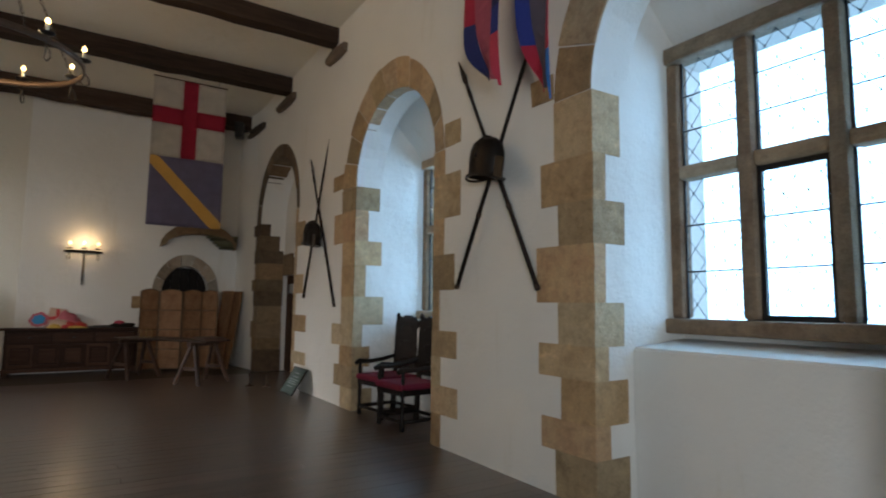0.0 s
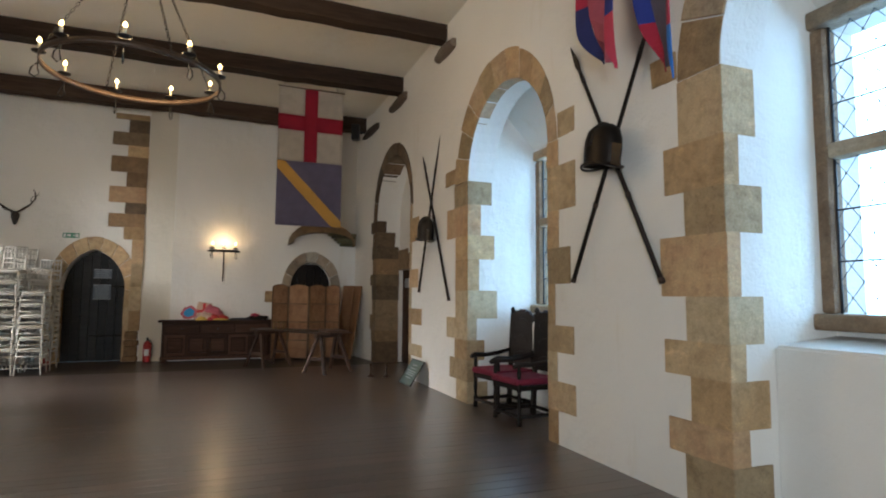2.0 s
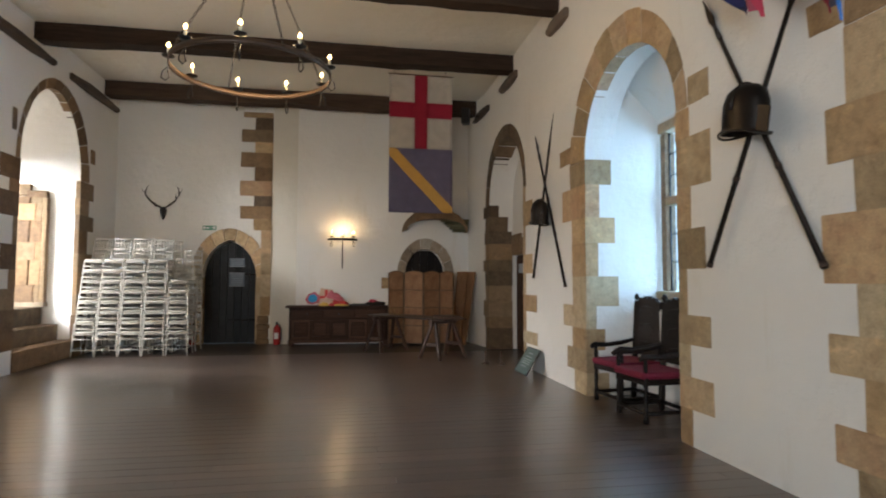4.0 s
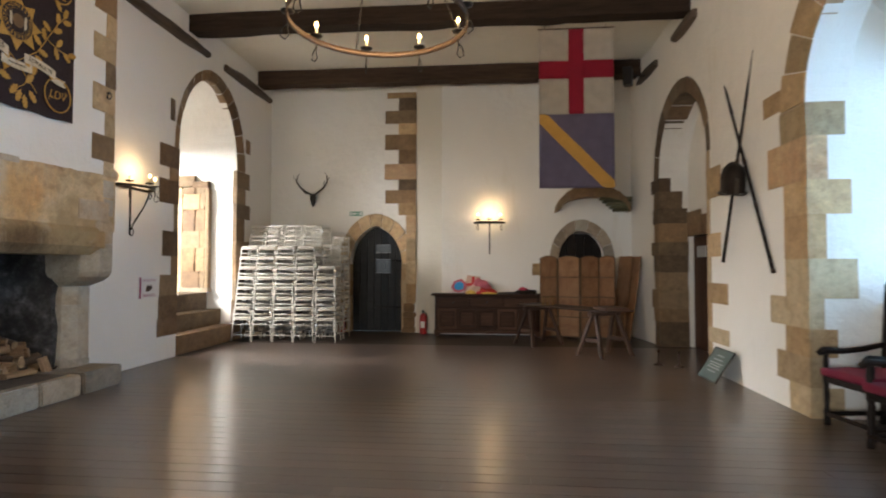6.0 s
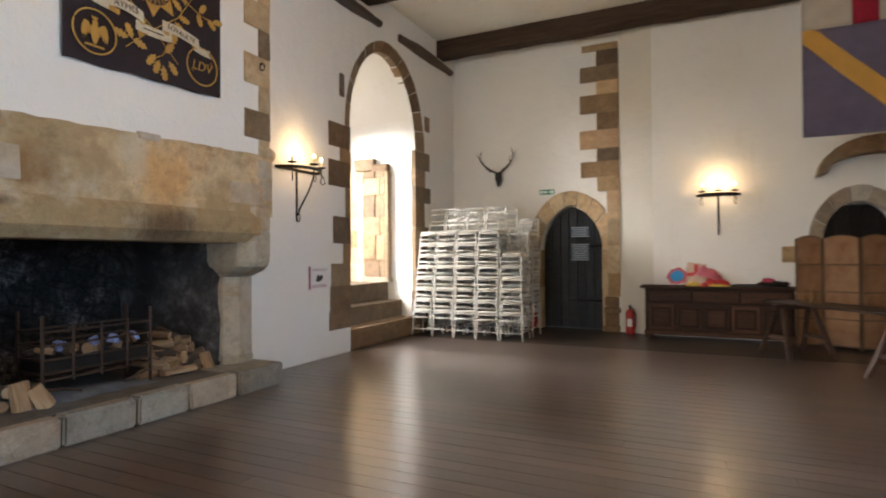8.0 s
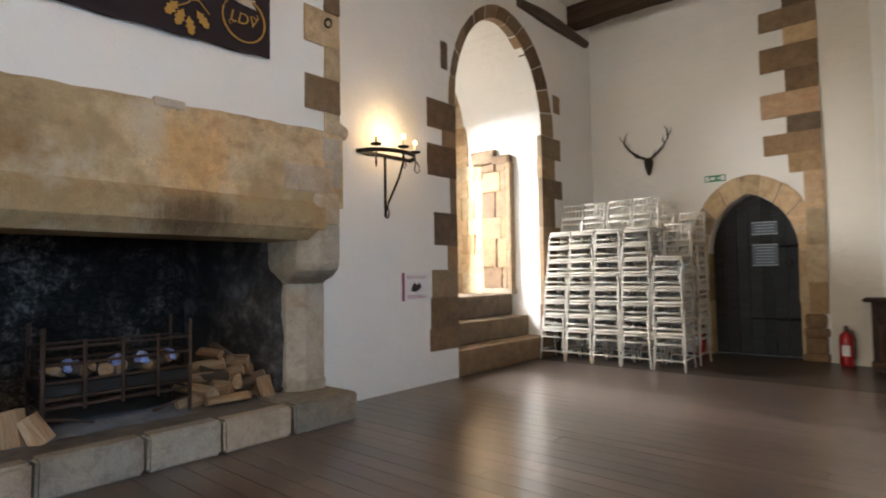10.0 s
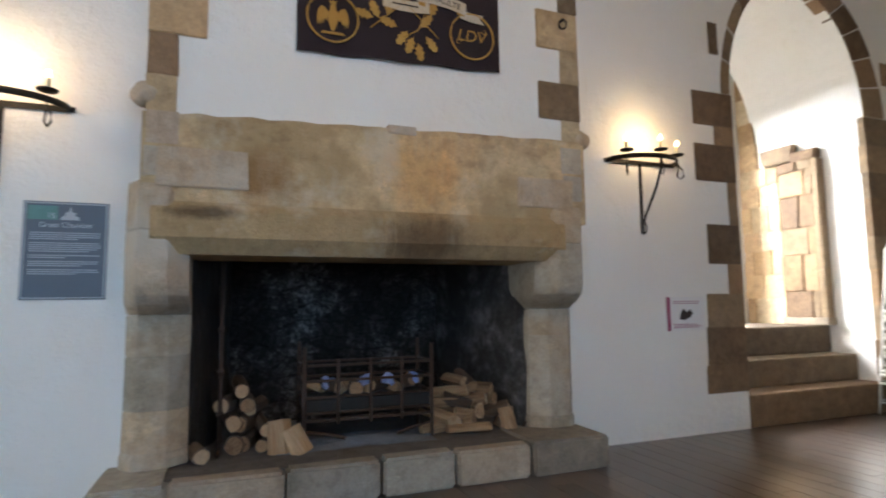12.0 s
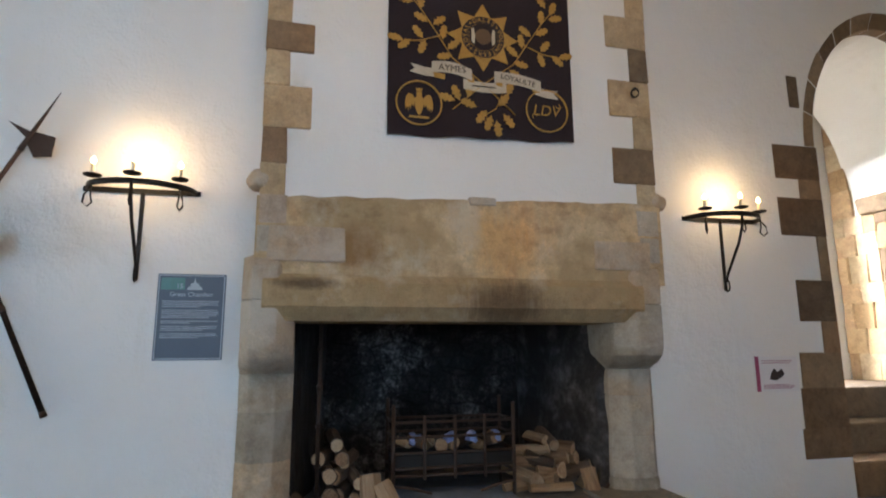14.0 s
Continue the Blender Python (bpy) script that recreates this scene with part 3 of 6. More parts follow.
jamb(wall_east, STONE, 0, sp, a, -1, XE, 1, 0.5, 0.2, 0.38, 0.2, mean=0.36)
# arch over the chairs
a, b, _, sp, ap = A2
voussoirs(wall_east, STONE, E3, (a - 0.006, b + 0.006, sp, ap - 0.006), (a - 0.2, b + 0.47, sp, ap + 0.42), XE - 0.009, XE + 0.38, 11, 0.42)
courses(wall_east, STONE, b, 1, XE, 1, [(0, 0.29, 0.38, 0.3), (0.29, 0.585, 0.65, 0.15), (0.585, 0.86, 0.45, 0.26), (0.86, 1.16, 0.76, 0.15), (1.16, 1.55, 0.44, 0.44), (1.55, 1.99, 0.44, 0.17),
                                        (1.99, 2.33, 0.44, 0.42), (2.33, 2.77, 0.78, 0.2), (2.77, 3.1, 0.5, 0.37)])
stone_block(wall_east, STONE, XE - 0.009, XE + 0.2, b + 0.475, b + 0.88, 3.14, 3.38)
courses(wall_east, STONE, a, -1, XE, 1, [(0, 0.33, 0.18, 0.3), (0.33, 0.62, 0.47, 0.2), (0.62, 0.91, 0.17, 0.38), (0.91, 1.18, 0.46, 0.2), (1.18, 1.6, 0.13, 0.38), (1.6, 1.97, 0.41, 0.2),
                                         (1.97, 2.355, 0.21, 0.38), (2.355, 2.82, 0.52, 0.2), (2.82, 3.1, 0.21, 0.38)])
stone_block(wall_east, STONE, XE - 0.009, XE + 0.2, a - 0.51, a - 0.205, 3.11, 3.37)
# dark weathered arch of the doorway recess
a, b, _, sp, ap = A1
voussoirs(wall_east, STONE_UMBER, E3, (a - 0.006, b + 0.006, sp, ap - 0.006), (a - 0.16, b + 0.32, sp, ap + 0.27), XE - 0.012, XE + 0.5, 10, 0.7)
courses(wall_east, STONE_DARK, b, 1, XE, 1, [(0, 0.46, 0.3, 0.52), (0.46, 0.7, 0.36, 0.515), (0.7, 1.05, 0.5, 0.52), (1.05, 1.38, 0.3, 0.515), (1.38, 1.7, 0.34, 0.52), (1.7, 1.95, 0.52, 0.515), (1.95, 2.3, 0.3, 0.52), (2.3, 2.58, 0.4, 0.515)], 0.014)
courses(wall_east, STONE_UMBER, b, 1, XE, 1, [(2.58, 2.9, 0.32, 0.42), (2.9, 3.15, 0.5, 0.2)], 0.014)
courses(wall_east, STONE, a, -1, XE, 1, [(0, 0.42, 0.15, 0.4), (0.42, 0.63, 0.72, 0.2), (0.63, 0.97, 0.14, 0.4), (0.97, 1.25, 0.68, 0.2), (1.25, 1.62, 0.13, 0.4), (1.62, 1.95, 0.5, 0.2), (1.95, 2.45, 0.12, 0.4), (2.45, 2.88, 0.5, 0.2), (2.88, 3.15, 0.12, 0.4)])
# stair arch
a, b, _, sp, ap = WA
voussoirs(wall_west, STONE_DARK, E3, (a - 0.006, b + 0.006, sp, ap - 0.006), (a - 0.13, b + 0.38, sp, ap + 0.22), XW + 0.009, XW - 0.16, 13, 0.8)
courses(wall_west, STONE_DARK, a, -1, XW, -1, [(0.37, 0.64, 0.52, 0.3), (0.64, 1.01, 0.5, 0.2), (1.01, 1.34, 0.47, 0.3), (1.34, 1.64, 0.18, 0.4), (1.64, 2.04, 0.43, 0.2), (2.04, 2.485, 0.12, 0.4),
                                               (2.485, 2.87, 0.52, 0.2), (2.87, 3.07, 0.27, 0.4), (3.07, 3.43, 0.53, 0.2)])
stone_block(wall_west, STONE_DARK, XW - 0.2, XW + 0.009, a - 0.26, a - 0.135, 3.85, 4.2)
courses(wall_west, STONE_DARK, b, 1, XW, -1, [(0.0, 0.4, 0.5, 0.08), (0.4, 0.8, 0.36, 0.08), (0.8, 1.2, 0.6, 0.08), (1.2, 1.62, 0.38, 0.08), (1.62, 2.0, 0.6, 0.08), (2.0, 2.46, 0.36, 0.08), (2.46, 2.76, 0.6, 0.08), (2.76, 3.09, 0.38, 0.08), (3.09, 3.43, 0.59, 0.08)])
stone_block(wall_west, STONE_DARK, XW - 0.2, XW + 0.009, b + 0.385, b + 0.6, 3.86, 4.15)
# north door arch and the long-and-short work above it
a, b, _, sp, ap = DOOR
voussoirs(wall_north, STONE, N3, (a - 0.004, b + 0.004, sp, ap), (a - 0.27, b + 0.28, sp, ap + 0.29), YN - 0.03, YN + 0.3, 9)
for u0, u1 in ((a - 0.27, a + 0.004), (b - 0.004, b + 0.28)):
    zs = [0, 0.42, 0.8, 1.18, sp]
    for z0, z1 in zip(zs, zs[1:]):
        stone_block(wall_north, STONE, u0, u1, YN - 0.03, YN + 0.3, z0, z1)
z = 2.66
i = 0
while z < 5.45:
    h = random.uniform(0.24, 0.36)
    stone_block(wall_north, STONE_DARK if i % 3 else STONE, -2.28 + random.uniform(-0.03, 0.03) if i % 2 else -1.98, -1.57, YN - 0.03, YN + 0.2, z, min(z + h, 5.48))
    z += h
    i += 1
for z0, z1 in ((0.66, 1.1), (1.1, 1.62), (1.62, 2.12), (2.12, 2.66)):
    stone_block(wall_north, STONE, -1.8, -1.57, YN - 0.036, YN + 0.2, z0, z1)
# niche
a, b, _, sp, ap = NICHE
voussoirs(wall_north, STONE_GREY, N3, (a - 0.004, b + 0.004, sp, ap), (a - 0.19, b + 0.23, sp, ap + 0.26), YE - 0.04, YE + 0.3, 7)
for u0, u1 in ((a - 0.19, a + 0.004), (b - 0.004, b + 0.23)):
    for z0, z1 in ((0, 0.55), (0.55, 1.1), (1.1, sp)):
        stone_block(wall_north, STONE_GREY, u0, u1, YE - 0.04, YE + 0.3, z0, z1)
stone_block(wall_north, STONE, 1.02, 1.3, YE - 0.02, YE + 0.2, 1.3, 1.56)

# ---- windows: stone frame, leaded lights ----
m, nt, b_ = material("window glass")
b_.inputs["Base Color"].default_value = (0.93, 0.97, 1.0, 1)
b_.inputs["Roughness"].default_value = 0.04
b_.inputs["Transmission Weight"].default_value = 1.0
b_.inputs["IOR"].default_value = 1.02
GLASS = m
LEAD = simple("lead cames", (0.05, 0.055, 0.06), 0.6, 0.5)


def window(name, y0, y1, z0, z1, tz, lights, x):
    w = tagged(new(name), "stone mullioned window with leaded diamond panes", "window", kind="structure")
    w.matrix_basis = pose(x, 0, 0)
    def piece(nm, *r, mat=STONE_FRAME, bev=0.03):
        bm = bmesh.new()
        box(bm, *r, bevel=bev, seg=2)
        return part(nm, bm, mat, w)
    piece("window_sill", -0.14, 0.12, y0 - 0.02, y1 + 0.02, z0 - 0.12, z0)
    piece("lintel", -0.08, 0.12, y0 - 0.02, y1 + 0.02, z1, z1 + 0.14, mat=STONE_FRAME)
    piece("jamb", -0.04, 0.12, y0 - 0.02, y0 + 0.1, z0, z1)
    piece("jamb", -0.04, 0.12, y1 - 0.1, y1 + 0.02, z0, z1)
    ya, yb = y0 + 0.1, y1 - 0.1
    mw = 0.12
    lw = (yb - ya - mw * (lights - 1)) / lights
    for k in range(1, lights):
        y = ya + k * lw + (k - 1) * mw
        piece("mullion", -0.06, 0.12, y, y + mw, z0, z1, bev=0.04)
    for k in range(lights):
        yl = ya + k * (lw + mw)
        piece("transom", -0.05, 0.11, yl, yl + lw, tz - 0.06, tz + 0.06, bev=0.035)
        for za, zb in ((z0, tz - 0.06), (tz + 0.06, z1)):
            bm = bmesh.new()
            box(bm, 0.04, 0.046, yl, yl + lw, za, zb)
            pane = part("pane", bm, GLASS, w)
            pane.visible_shadow = False
            bm = bmesh.new()
            # diamond cames, saddle bars and the iron edge
            pitch_y, pitch_z = lw / 3, lw / 3 * 1.35
            nz = max(2, round((zb - za) / pitch_z))
            pz = (zb - za) / nz
            for s in (1, -1):
                for c in range(-nz, 4 + nz):
                    p = []
                    for f in np.linspace(0, 1, 60):
                        yy, zz = f * 3, (f * 3 - c) * s
                        if 0 <= zz <= nz:
                            p.append((0.035, yl + yy * pitch_y, za + zz * pz))
                    if len(p) > 1:
                        rod(bm, p[0], p[-1], 0.0028, seg=4)
            for i in range(0, 7):
                for j in range(0, 2 * nz + 1):
                    if (i + j) % 2 == 0:
                        yy, zz = yl + i * pitch_y / 2, za + j * pz / 2
                        rod(bm, (0.03, yy, zz - 0.009), (0.03, yy, zz + 0.009), 0.006, seg=5)
            for zz in np.linspace(za, zb, 4)[1:-1]:
                rod(bm, (0.025, yl, zz), (0.025, yl + lw, zz), 0.0065, seg=5)
            for yy in (yl + 0.006, yl + lw - 0.006):
                rod(bm, (0.03, yy, za), (0.03, yy, zb), 0.012, seg=5)
            part("leading", bm, LEAD, w)
            if name == "window_1" and k == 1 and za == z0:
                bm = bmesh.new()
                for r in ((yl, yl + 0.035, za, zb), (yl + lw - 0.035, yl + lw, za, zb), (yl + 0.035, yl + lw - 0.035, za, za + 0.04), (yl + 0.035, yl + lw - 0.035, zb - 0.04, zb)):
                    box(bm, 0.0, 0.035, *r)
                part("casement", bm, IRON, w, "dark iron opening casement")
    return w


window("window_1", 2.085, 4.01, 1.36, 3.5, 2.55, 3, 4.25)
window("window_2", 6.32, 8.36, 1.36, 3.48, 2.55, 3, 4.42)
# low plastered walls under the windows
for k, (y0, y1, x0) in enumerate(((2.0, 3.995, 3.71), (6.27, 8.355, 3.95))):
    bm = bmesh.new()
    hexa(bm, [(x0, y0, 0), (4.4, y0, 0), (4.4, y1, 0), (x0, y1, 0), (x0, y0, 1.14), (4.4, y0, 1.2), (4.4, y1, 1.2), (x0, y1, 1.14)])
    bmesh.ops.bevel(bm, geom=[e for e in bm.edges if e.calc_length() > 1.5], offset=0.02, segments=2, affect="EDGES")
    tagged(part("window_seat_wall", bm, PLASTER), "low white plastered wall under the window", "wall", kind="structure")

# ---- fireplace ----
fire = thing("fireplace", "large carved sandstone fireplace with a sooty hearth", "fireplace", kind="structure")
bm = bmesh.new()
# breast above the hood
box(bm, XW - 0.2, -4.56, 5.96, 9.14, 2.45, ZC)
breast = part("chimney_breast", bm, PLASTER, fire, "white plastered chimney breast")
zq = [2.5, 2.74, 3.02, 3.35, 3.63, 3.87, 4.14, 4.42, 4.72, 5.0, 5.3, 5.6, 5.79]
for i, (z0, z1) in enumerate(zip(zq, zq[1:])):
    stone_block(breast, STONE_DARK if i % 3 == 1 else STONE, -4.9, -4.545, 5.94, 6.29 if i % 2 == 0 and i else 6.12, z0, z1)
zq = [2.45, 2.76, 3.07, 3.36, 3.69, 4.0, 4.3, 4.6, 4.9, 5.2, 5.5, 5.79]
for i, (z0, z1) in enumerate(zip(zq, zq[1:])):
    stone_block(breast, STONE_DARK if i % 3 == 1 else STONE, -4.9, -4.545, 8.77 if i % 2 else 8.98, 9.16, z0, z1)
# hood slab with a ragged top
bm = bmesh.new()
n = 30
random.seed(9)
low = [(5.93 + 3.24 * i / n, 1.9) for i in range(n + 1)]
top = [(5.93 + 3.24 * i / n, 2.49 + 0.1 * i / n + random.uniform(-0.009, 0.009)) for i in range(n + 1)]
strip_prism(bm, low, top, E3, -4.535, XW - 0.2)
hood = part("hood", bm, STONE_HOOD, fire, "stained sandstone hood slab")
for y0, y1, z0, z1 in ((6.02, 6.56, 2.02, 2.27), (8.55, 9.04, 2.02, 2.25), (7.5, 7.72, 2.5, 2.56)):
    stone_block(fire, STONE_MANTEL, -4.7, -4.515, y0, y1, z0, z1, name="repair_stone")
# quoins that run down both ends of the hood
for y0, y1, z0, z1 in ((5.935, 6.17, 2.075, 2.28), (5.94, 6.15, 2.28, 2.5), (8.96, 9.15, 2.075, 2.3), (8.94, 9.15, 2.3, 2.53)):
    stone_block(fire, STONE_MANTEL, -4.8, -4.528, y0, y1, z0, z1, 0.01, 0.004, name="hood_quoin")
# lintel with a chamfer
bm = bmesh.new()
prism(bm, [(-4.485, 1.87), (-4.485, 1.7), (-4.57, 1.6), (-5.1, 1.6), (-5.1, 1.93), (-4.53, 1.93)], lambda u, v, d: (u, d, v), 6.0, 8.94)
part("lintel", bm, STONE_HOOD, fire, "long chamfered stone lintel")


def pier(out, c0, c1, inn, so, si):
    """A chamfered pier of coursed stones under a corbel that swells towards the room."""
    low = [(-5.2, out), (-4.93, out), (-4.84, c0), (-4.84, c1), (-4.95, inn), (-5.2, inn)]
    top = [(-5.2, out + so), (-4.66, out + so), (-4.5, c0 + so), (-4.5, c1 + si), (-4.64, inn + si), (-5.2, inn + si)]

    def ring(bm, k, z, grow=0.0):
        cy = (out + inn) / 2
        return [bm.verts.new((a[0] + (b[0] - a[0]) * k + (grow if a[0] > -5.1 else 0), (a[1] + (b[1] - a[1]) * k - cy) * (1 + grow * 3) + cy, z)) for a, b in zip(low, top)]

    def loft(name, levels, label=""):
        bm = bmesh.new()
        rings = [ring(bm, *l) for l in levels]
        for a, b in zip(rings, rings[1:]):
            for i in range(6):
                bm.faces.new((a[i], a[(i + 1) % 6], b[(i + 1) % 6], b[i]))
        bm.faces.new(rings[0])
        bm.faces.new(rings[-1])
        bmesh.ops.recalc_face_normals(bm, faces=bm.faces[:])
        for v in bm.verts:
            v.co += Vector((noise.noise(v.co * 7), noise.noise(v.co * 6 + Vector((3, 1, 0))), 0)) * 0.005
        bmesh.ops.bevel(bm, geom=[e for e in bm.edges if e.calc_face_angle(0) > 0.35], offset=0.006, segments=2, affect="EDGES")
        part(name, bm, STONE_MANTEL, fire, label)

    loft("jamb_base", [(0, 0.236, 0.014), (0, 0.3, 0.014), (0, 0.335, 0.004)])
    zs = [0.336, 0.6, 0.95, 1.22] if so > 0 else [0.336, 0.68, 1.0, 1.22]
    for z0, z1 in zip(zs, zs[1:]):
        loft("jamb_stone", [(0, z0, 0), (0, z1 - 0.002, 0)])
    loft("corbel", [(0.0, 1.22, 0), (0.25, 1.25, 0), (0.62, 1.285, 0), (0.88, 1.34, 0), (0.98, 1.4, 0), (1, 1.46, 0), (1, 1.74, 0)], "rounded carved stone corbel")
    loft("corbel_block", [(1, 1.745, 0), (1, 1.98, 0), (0.85, 2.06, 0)])


pier(5.83, 5.91, 6.1, 6.22, 0.02, 0.0)
pier(9.24, 9.16, 8.97, 8.84, -0.06, -0.1)
# firebox


def rubble(name, bm, label="", mat=SOOT):
    bmesh.ops.subdivide_edges(bm, edges=bm.edges[:], cuts=14, use_grid_fill=True)
    for v in bm.verts:
        d = noise.noise(v.co * 3.2) * 0.05 + noise.noise(v.co * 9) * 0.035
        v.co += Vector((d, d * 0.6, 0))
    part(name, bm, mat, fire, label)


bm = bmesh.new()
prism(bm, [(-5.02, 6.24), (-6.2, 6.5), (-6.2, 6.0), (-5.02, 6.0)], lambda u, v, d: (u, v, d), 0.2, 2.9)
rubble("fireplace_cheek", bm, mat=CHEEK)
bm = bmesh.new()
prism(bm, [(-5.02, 8.76), (-6.2, 8.45), (-6.2, 9.0), (-5.02, 9.0)], lambda u, v, d: (u, v, d), 0.2, 2.9)
rubble("fireplace_cheek", bm, mat=CHEEK)
rubble("fireback", boxes((-6.45, -6.15, 6.1, 8.9, 0.2, 2.9)), "soot-blackened rubble fireplace back")
part("flue_top", boxes((-6.45, -5.3, 6.1, 8.9, 2.9, 3.1)), SOOT, fire)
part("flue_front", boxes((-5.36, -5.12, 6.1, 8.9, 1.62, 2.9)), SOOT, fire)
part("hearth_floor", boxes((-6.3, -4.6, 6.1, 8.9, 0.0, 0.225)), HEARTH, fire, "ashy dark hearth floor")
# worn stone knobs at the hood's ends and an iron ring on the quoins
for y in (5.93, 9.17):
    bm = bmesh.new()
    bmesh.ops.create_icosphere(bm, subdivisions=3, radius=0.085)
    for v in bm.verts:
        v.co *= 1 + 0.25 * noise.noise(v.co * 14)
        v.co += Vector((-4.6, y, 2.62))
    part("stone_knob", bm, STONE_MANTEL, fire)
bm = bmesh.new()
tube(bm, [(-4.515 + 0.01 * math.sin(a), 9.0 + 0.035 * math.cos(a), 3.57 + 0.035 * math.sin(a)) for a in np.linspace(0, 2 * math.pi, 15)[:-1]], 0.008, 6, True)
rod(bm, (-4.56, 9.0, 3.61), (-4.51, 9.0, 3.61), 0.012)
part("iron_ring", bm, IRON, fire)
# hearth kerb
ys = [5.72, 6.14, 6.82, 7.44, 7.97, 8.57, 9.26]
for a, b in zip(ys, ys[1:]):
    stone_block(fire, STONE_GREY, -5.05 if a < 6.1 or b > 8.9 else -4.6, -4.44, a + 0.008, b - 0.008, 0, 0.24 + random.uniform(-0.006, 0.006), 0.02, name="kerb_stone")

# ---- steps in the stair arch ----
steps = thing("stair", "worn brown stone steps rising through the arch", "stairs", kind="structure")
for k, (x1, x0, z) in enumerate(((-4.99, -5.5, 0.33), (-5.3, -5.9, 0.63), (-5.6, -7.3, 0.96))):
    bm = bmesh.new()
    box(bm, x0 if k < 2 else -9.0, x1, 11.385, 13.495, 0.0 if k == 0 else (0.33 if k == 1 else 0.63) , z, 0.025, 2)
    part("step", bm, STONE_DARK, steps)

# ---- floor boards ----
board_meshes = {}


def board(tenths, mat):
    """A floor board of that many tenths of a metre, made once."""
    if (tenths, mat.name) not in board_meshes:
        bm = bmesh.new()
        box(bm, 0, tenths / 10 - 0.003, 0, 0.154, -0.03, 0)
        me = bpy.data.meshes.new("floor_board")
        bm.to_mesh(me)
        bm.free()
        me.materials.append(mat)
        board_meshes[(tenths, mat.name)] = me
    return board_meshes[(tenths, mat.name)]



# ---- more materials ----


def emitter(name, color, strength):
    m, nt, b = material(name)
    b.inputs["Emission Color"].default_value = (*color, 1)
    b.inputs["Emission Strength"].default_value = strength
    b.inputs["Base Color"].default_value = (*color, 1)
    return m


def weave(name, stops, scale=120):
    m, nt, b = material(name)
    w = nt.nodes.new("ShaderNodeTexWave")
    w.inputs["Scale"].default_value, w.inputs["Distortion"].default_value = scale, 0.6
    v = coords(nt)
    nt.links.new(v, w.inputs[0])
    w2 = nt.nodes.new("ShaderNodeTexWave")
    w2.bands_direction = "Z"
    w2.inputs["Scale"].default_value, w2.inputs["Distortion"].default_value = scale, 0.6
    nt.links.new(v, w2.inputs[0])
    h = math_node(nt, "MULTIPLY", w.outputs["Fac"], w2.outputs["Fac"])
    f = math_node(nt, "ADD", math_node(nt, "MULTIPLY", h, 0.4), math_node(nt, "MULTIPLY", noise_tex(nt, v, 6, 5), 0.6))
    nt.links.new(ramp(nt, f, stops), b.inputs["Base Color"])
    b.inputs["Roughness"].default_value = 0.8
    bump(nt, b, h, 0.5, 0.002)
    return m


def cloth(name, color, scale=160):
    return weave(name, [(0.2, tuple(c * 0.72 for c in color)), (0.7, tuple(min(1, c * 1.1) for c in color))], scale)


CANDLE = simple("ivory candle tube", (0.75, 0.68, 0.5), 0.5)
FLAME = emitter("lit candle bulb", (1.0, 0.58, 0.19), 20)
WHITE_PAINT = simple("white lacquered wood", (0.5, 0.475, 0.42), 0.38, 0, 0.1)
CUSHION = simple("cream seat pad", (0.5, 0.47, 0.41), 0.8, 0, 0.1)
VELVET = cloth("crimson velvet", (0.19, 0.006, 0.03), 300)
RATTAN = weave("woven rattan", [(0.2, (0.17, 0.08, 0.036)), (0.45, (0.31, 0.165, 0.08)), (0.75, (0.42, 0.245, 0.13))], 70)
BAMBOO = simple("brown cane edging", (0.13, 0.075, 0.035), 0.55)
RED_CLOTH = cloth("red flag cloth", (0.42, 0.014, 0.045))
WHITE_CLOTH = cloth("off-white flag cloth", (0.66, 0.60, 0.52))
PURPLE_CLOTH = cloth("dusty violet flag cloth", (0.20, 0.175, 0.27))
GOLD_CLOTH = cloth("mustard flag cloth", (0.46, 0.25, 0.045))
BLUE_CLOTH = cloth("deep blue silk", (0.02, 0.04, 0.27))
PINK_CLOTH = cloth("rose red silk", (0.58, 0.05, 0.10))
AUBERGINE = cloth("aubergine wool banner", (0.017, 0.0075, 0.013))
GOLD = cloth("gold embroidery", (0.50, 0.28, 0.055), 260)
CREAM = cloth("cream embroidery", (0.62, 0.54, 0.40), 260)
INK = simple("dark thread", (0.03, 0.02, 0.02), 0.8)
SIGN_GREY = simple("slate blue sign panel", (0.085, 0.108, 0.14), 0.45, 0, 0.06)
SIGN_WHITE = simple("white sign print", (0.42, 0.45, 0.48), 0.5, 0, 0.05)
SIGN_GREEN = simple("green printed tile", (0.10, 0.22, 0.20), 0.5)
PAPER = simple("white card", (0.72, 0.70, 0.68), 0.6, 0, 0.05)
MAGENTA = simple("magenta stripe", (0.30, 0.05, 0.12), 0.6)
EXIT_GREEN = simple("exit sign green", (0.03, 0.22, 0.12), 0.5)
RED_PAINT = simple("red extinguisher paint", (0.36, 0.012, 0.012), 0.3, 0, 0.08)
BLACK_PLASTIC = simple("black plastic", (0.012, 0.012, 0.013), 0.45)
BOARD_GREEN = simple("grey green board", (0.09, 0.13, 0.125), 0.35, 0, 0.06)
BRASS = simple("aged brass", (0.30, 0.19, 0.08), 0.4, 0.8)
LOG_BARK = wood_material("split log bark", [(0.3, (0.03, 0.02, 0.014)), (0.5, (0.075, 0.05, 0.034)), (0.75, (0.14, 0.1, 0.07))], 0.9, (4, 22, 22), 0.1, 0.012)
LOG_END = wood_material("pale split log wood", [(0.3, (0.13, 0.07, 0.035)), (0.48, (0.3, 0.19, 0.1)), (0.75, (0.5, 0.36, 0.22))], 0.85, (3, 26, 26), 0.1, 0.008)
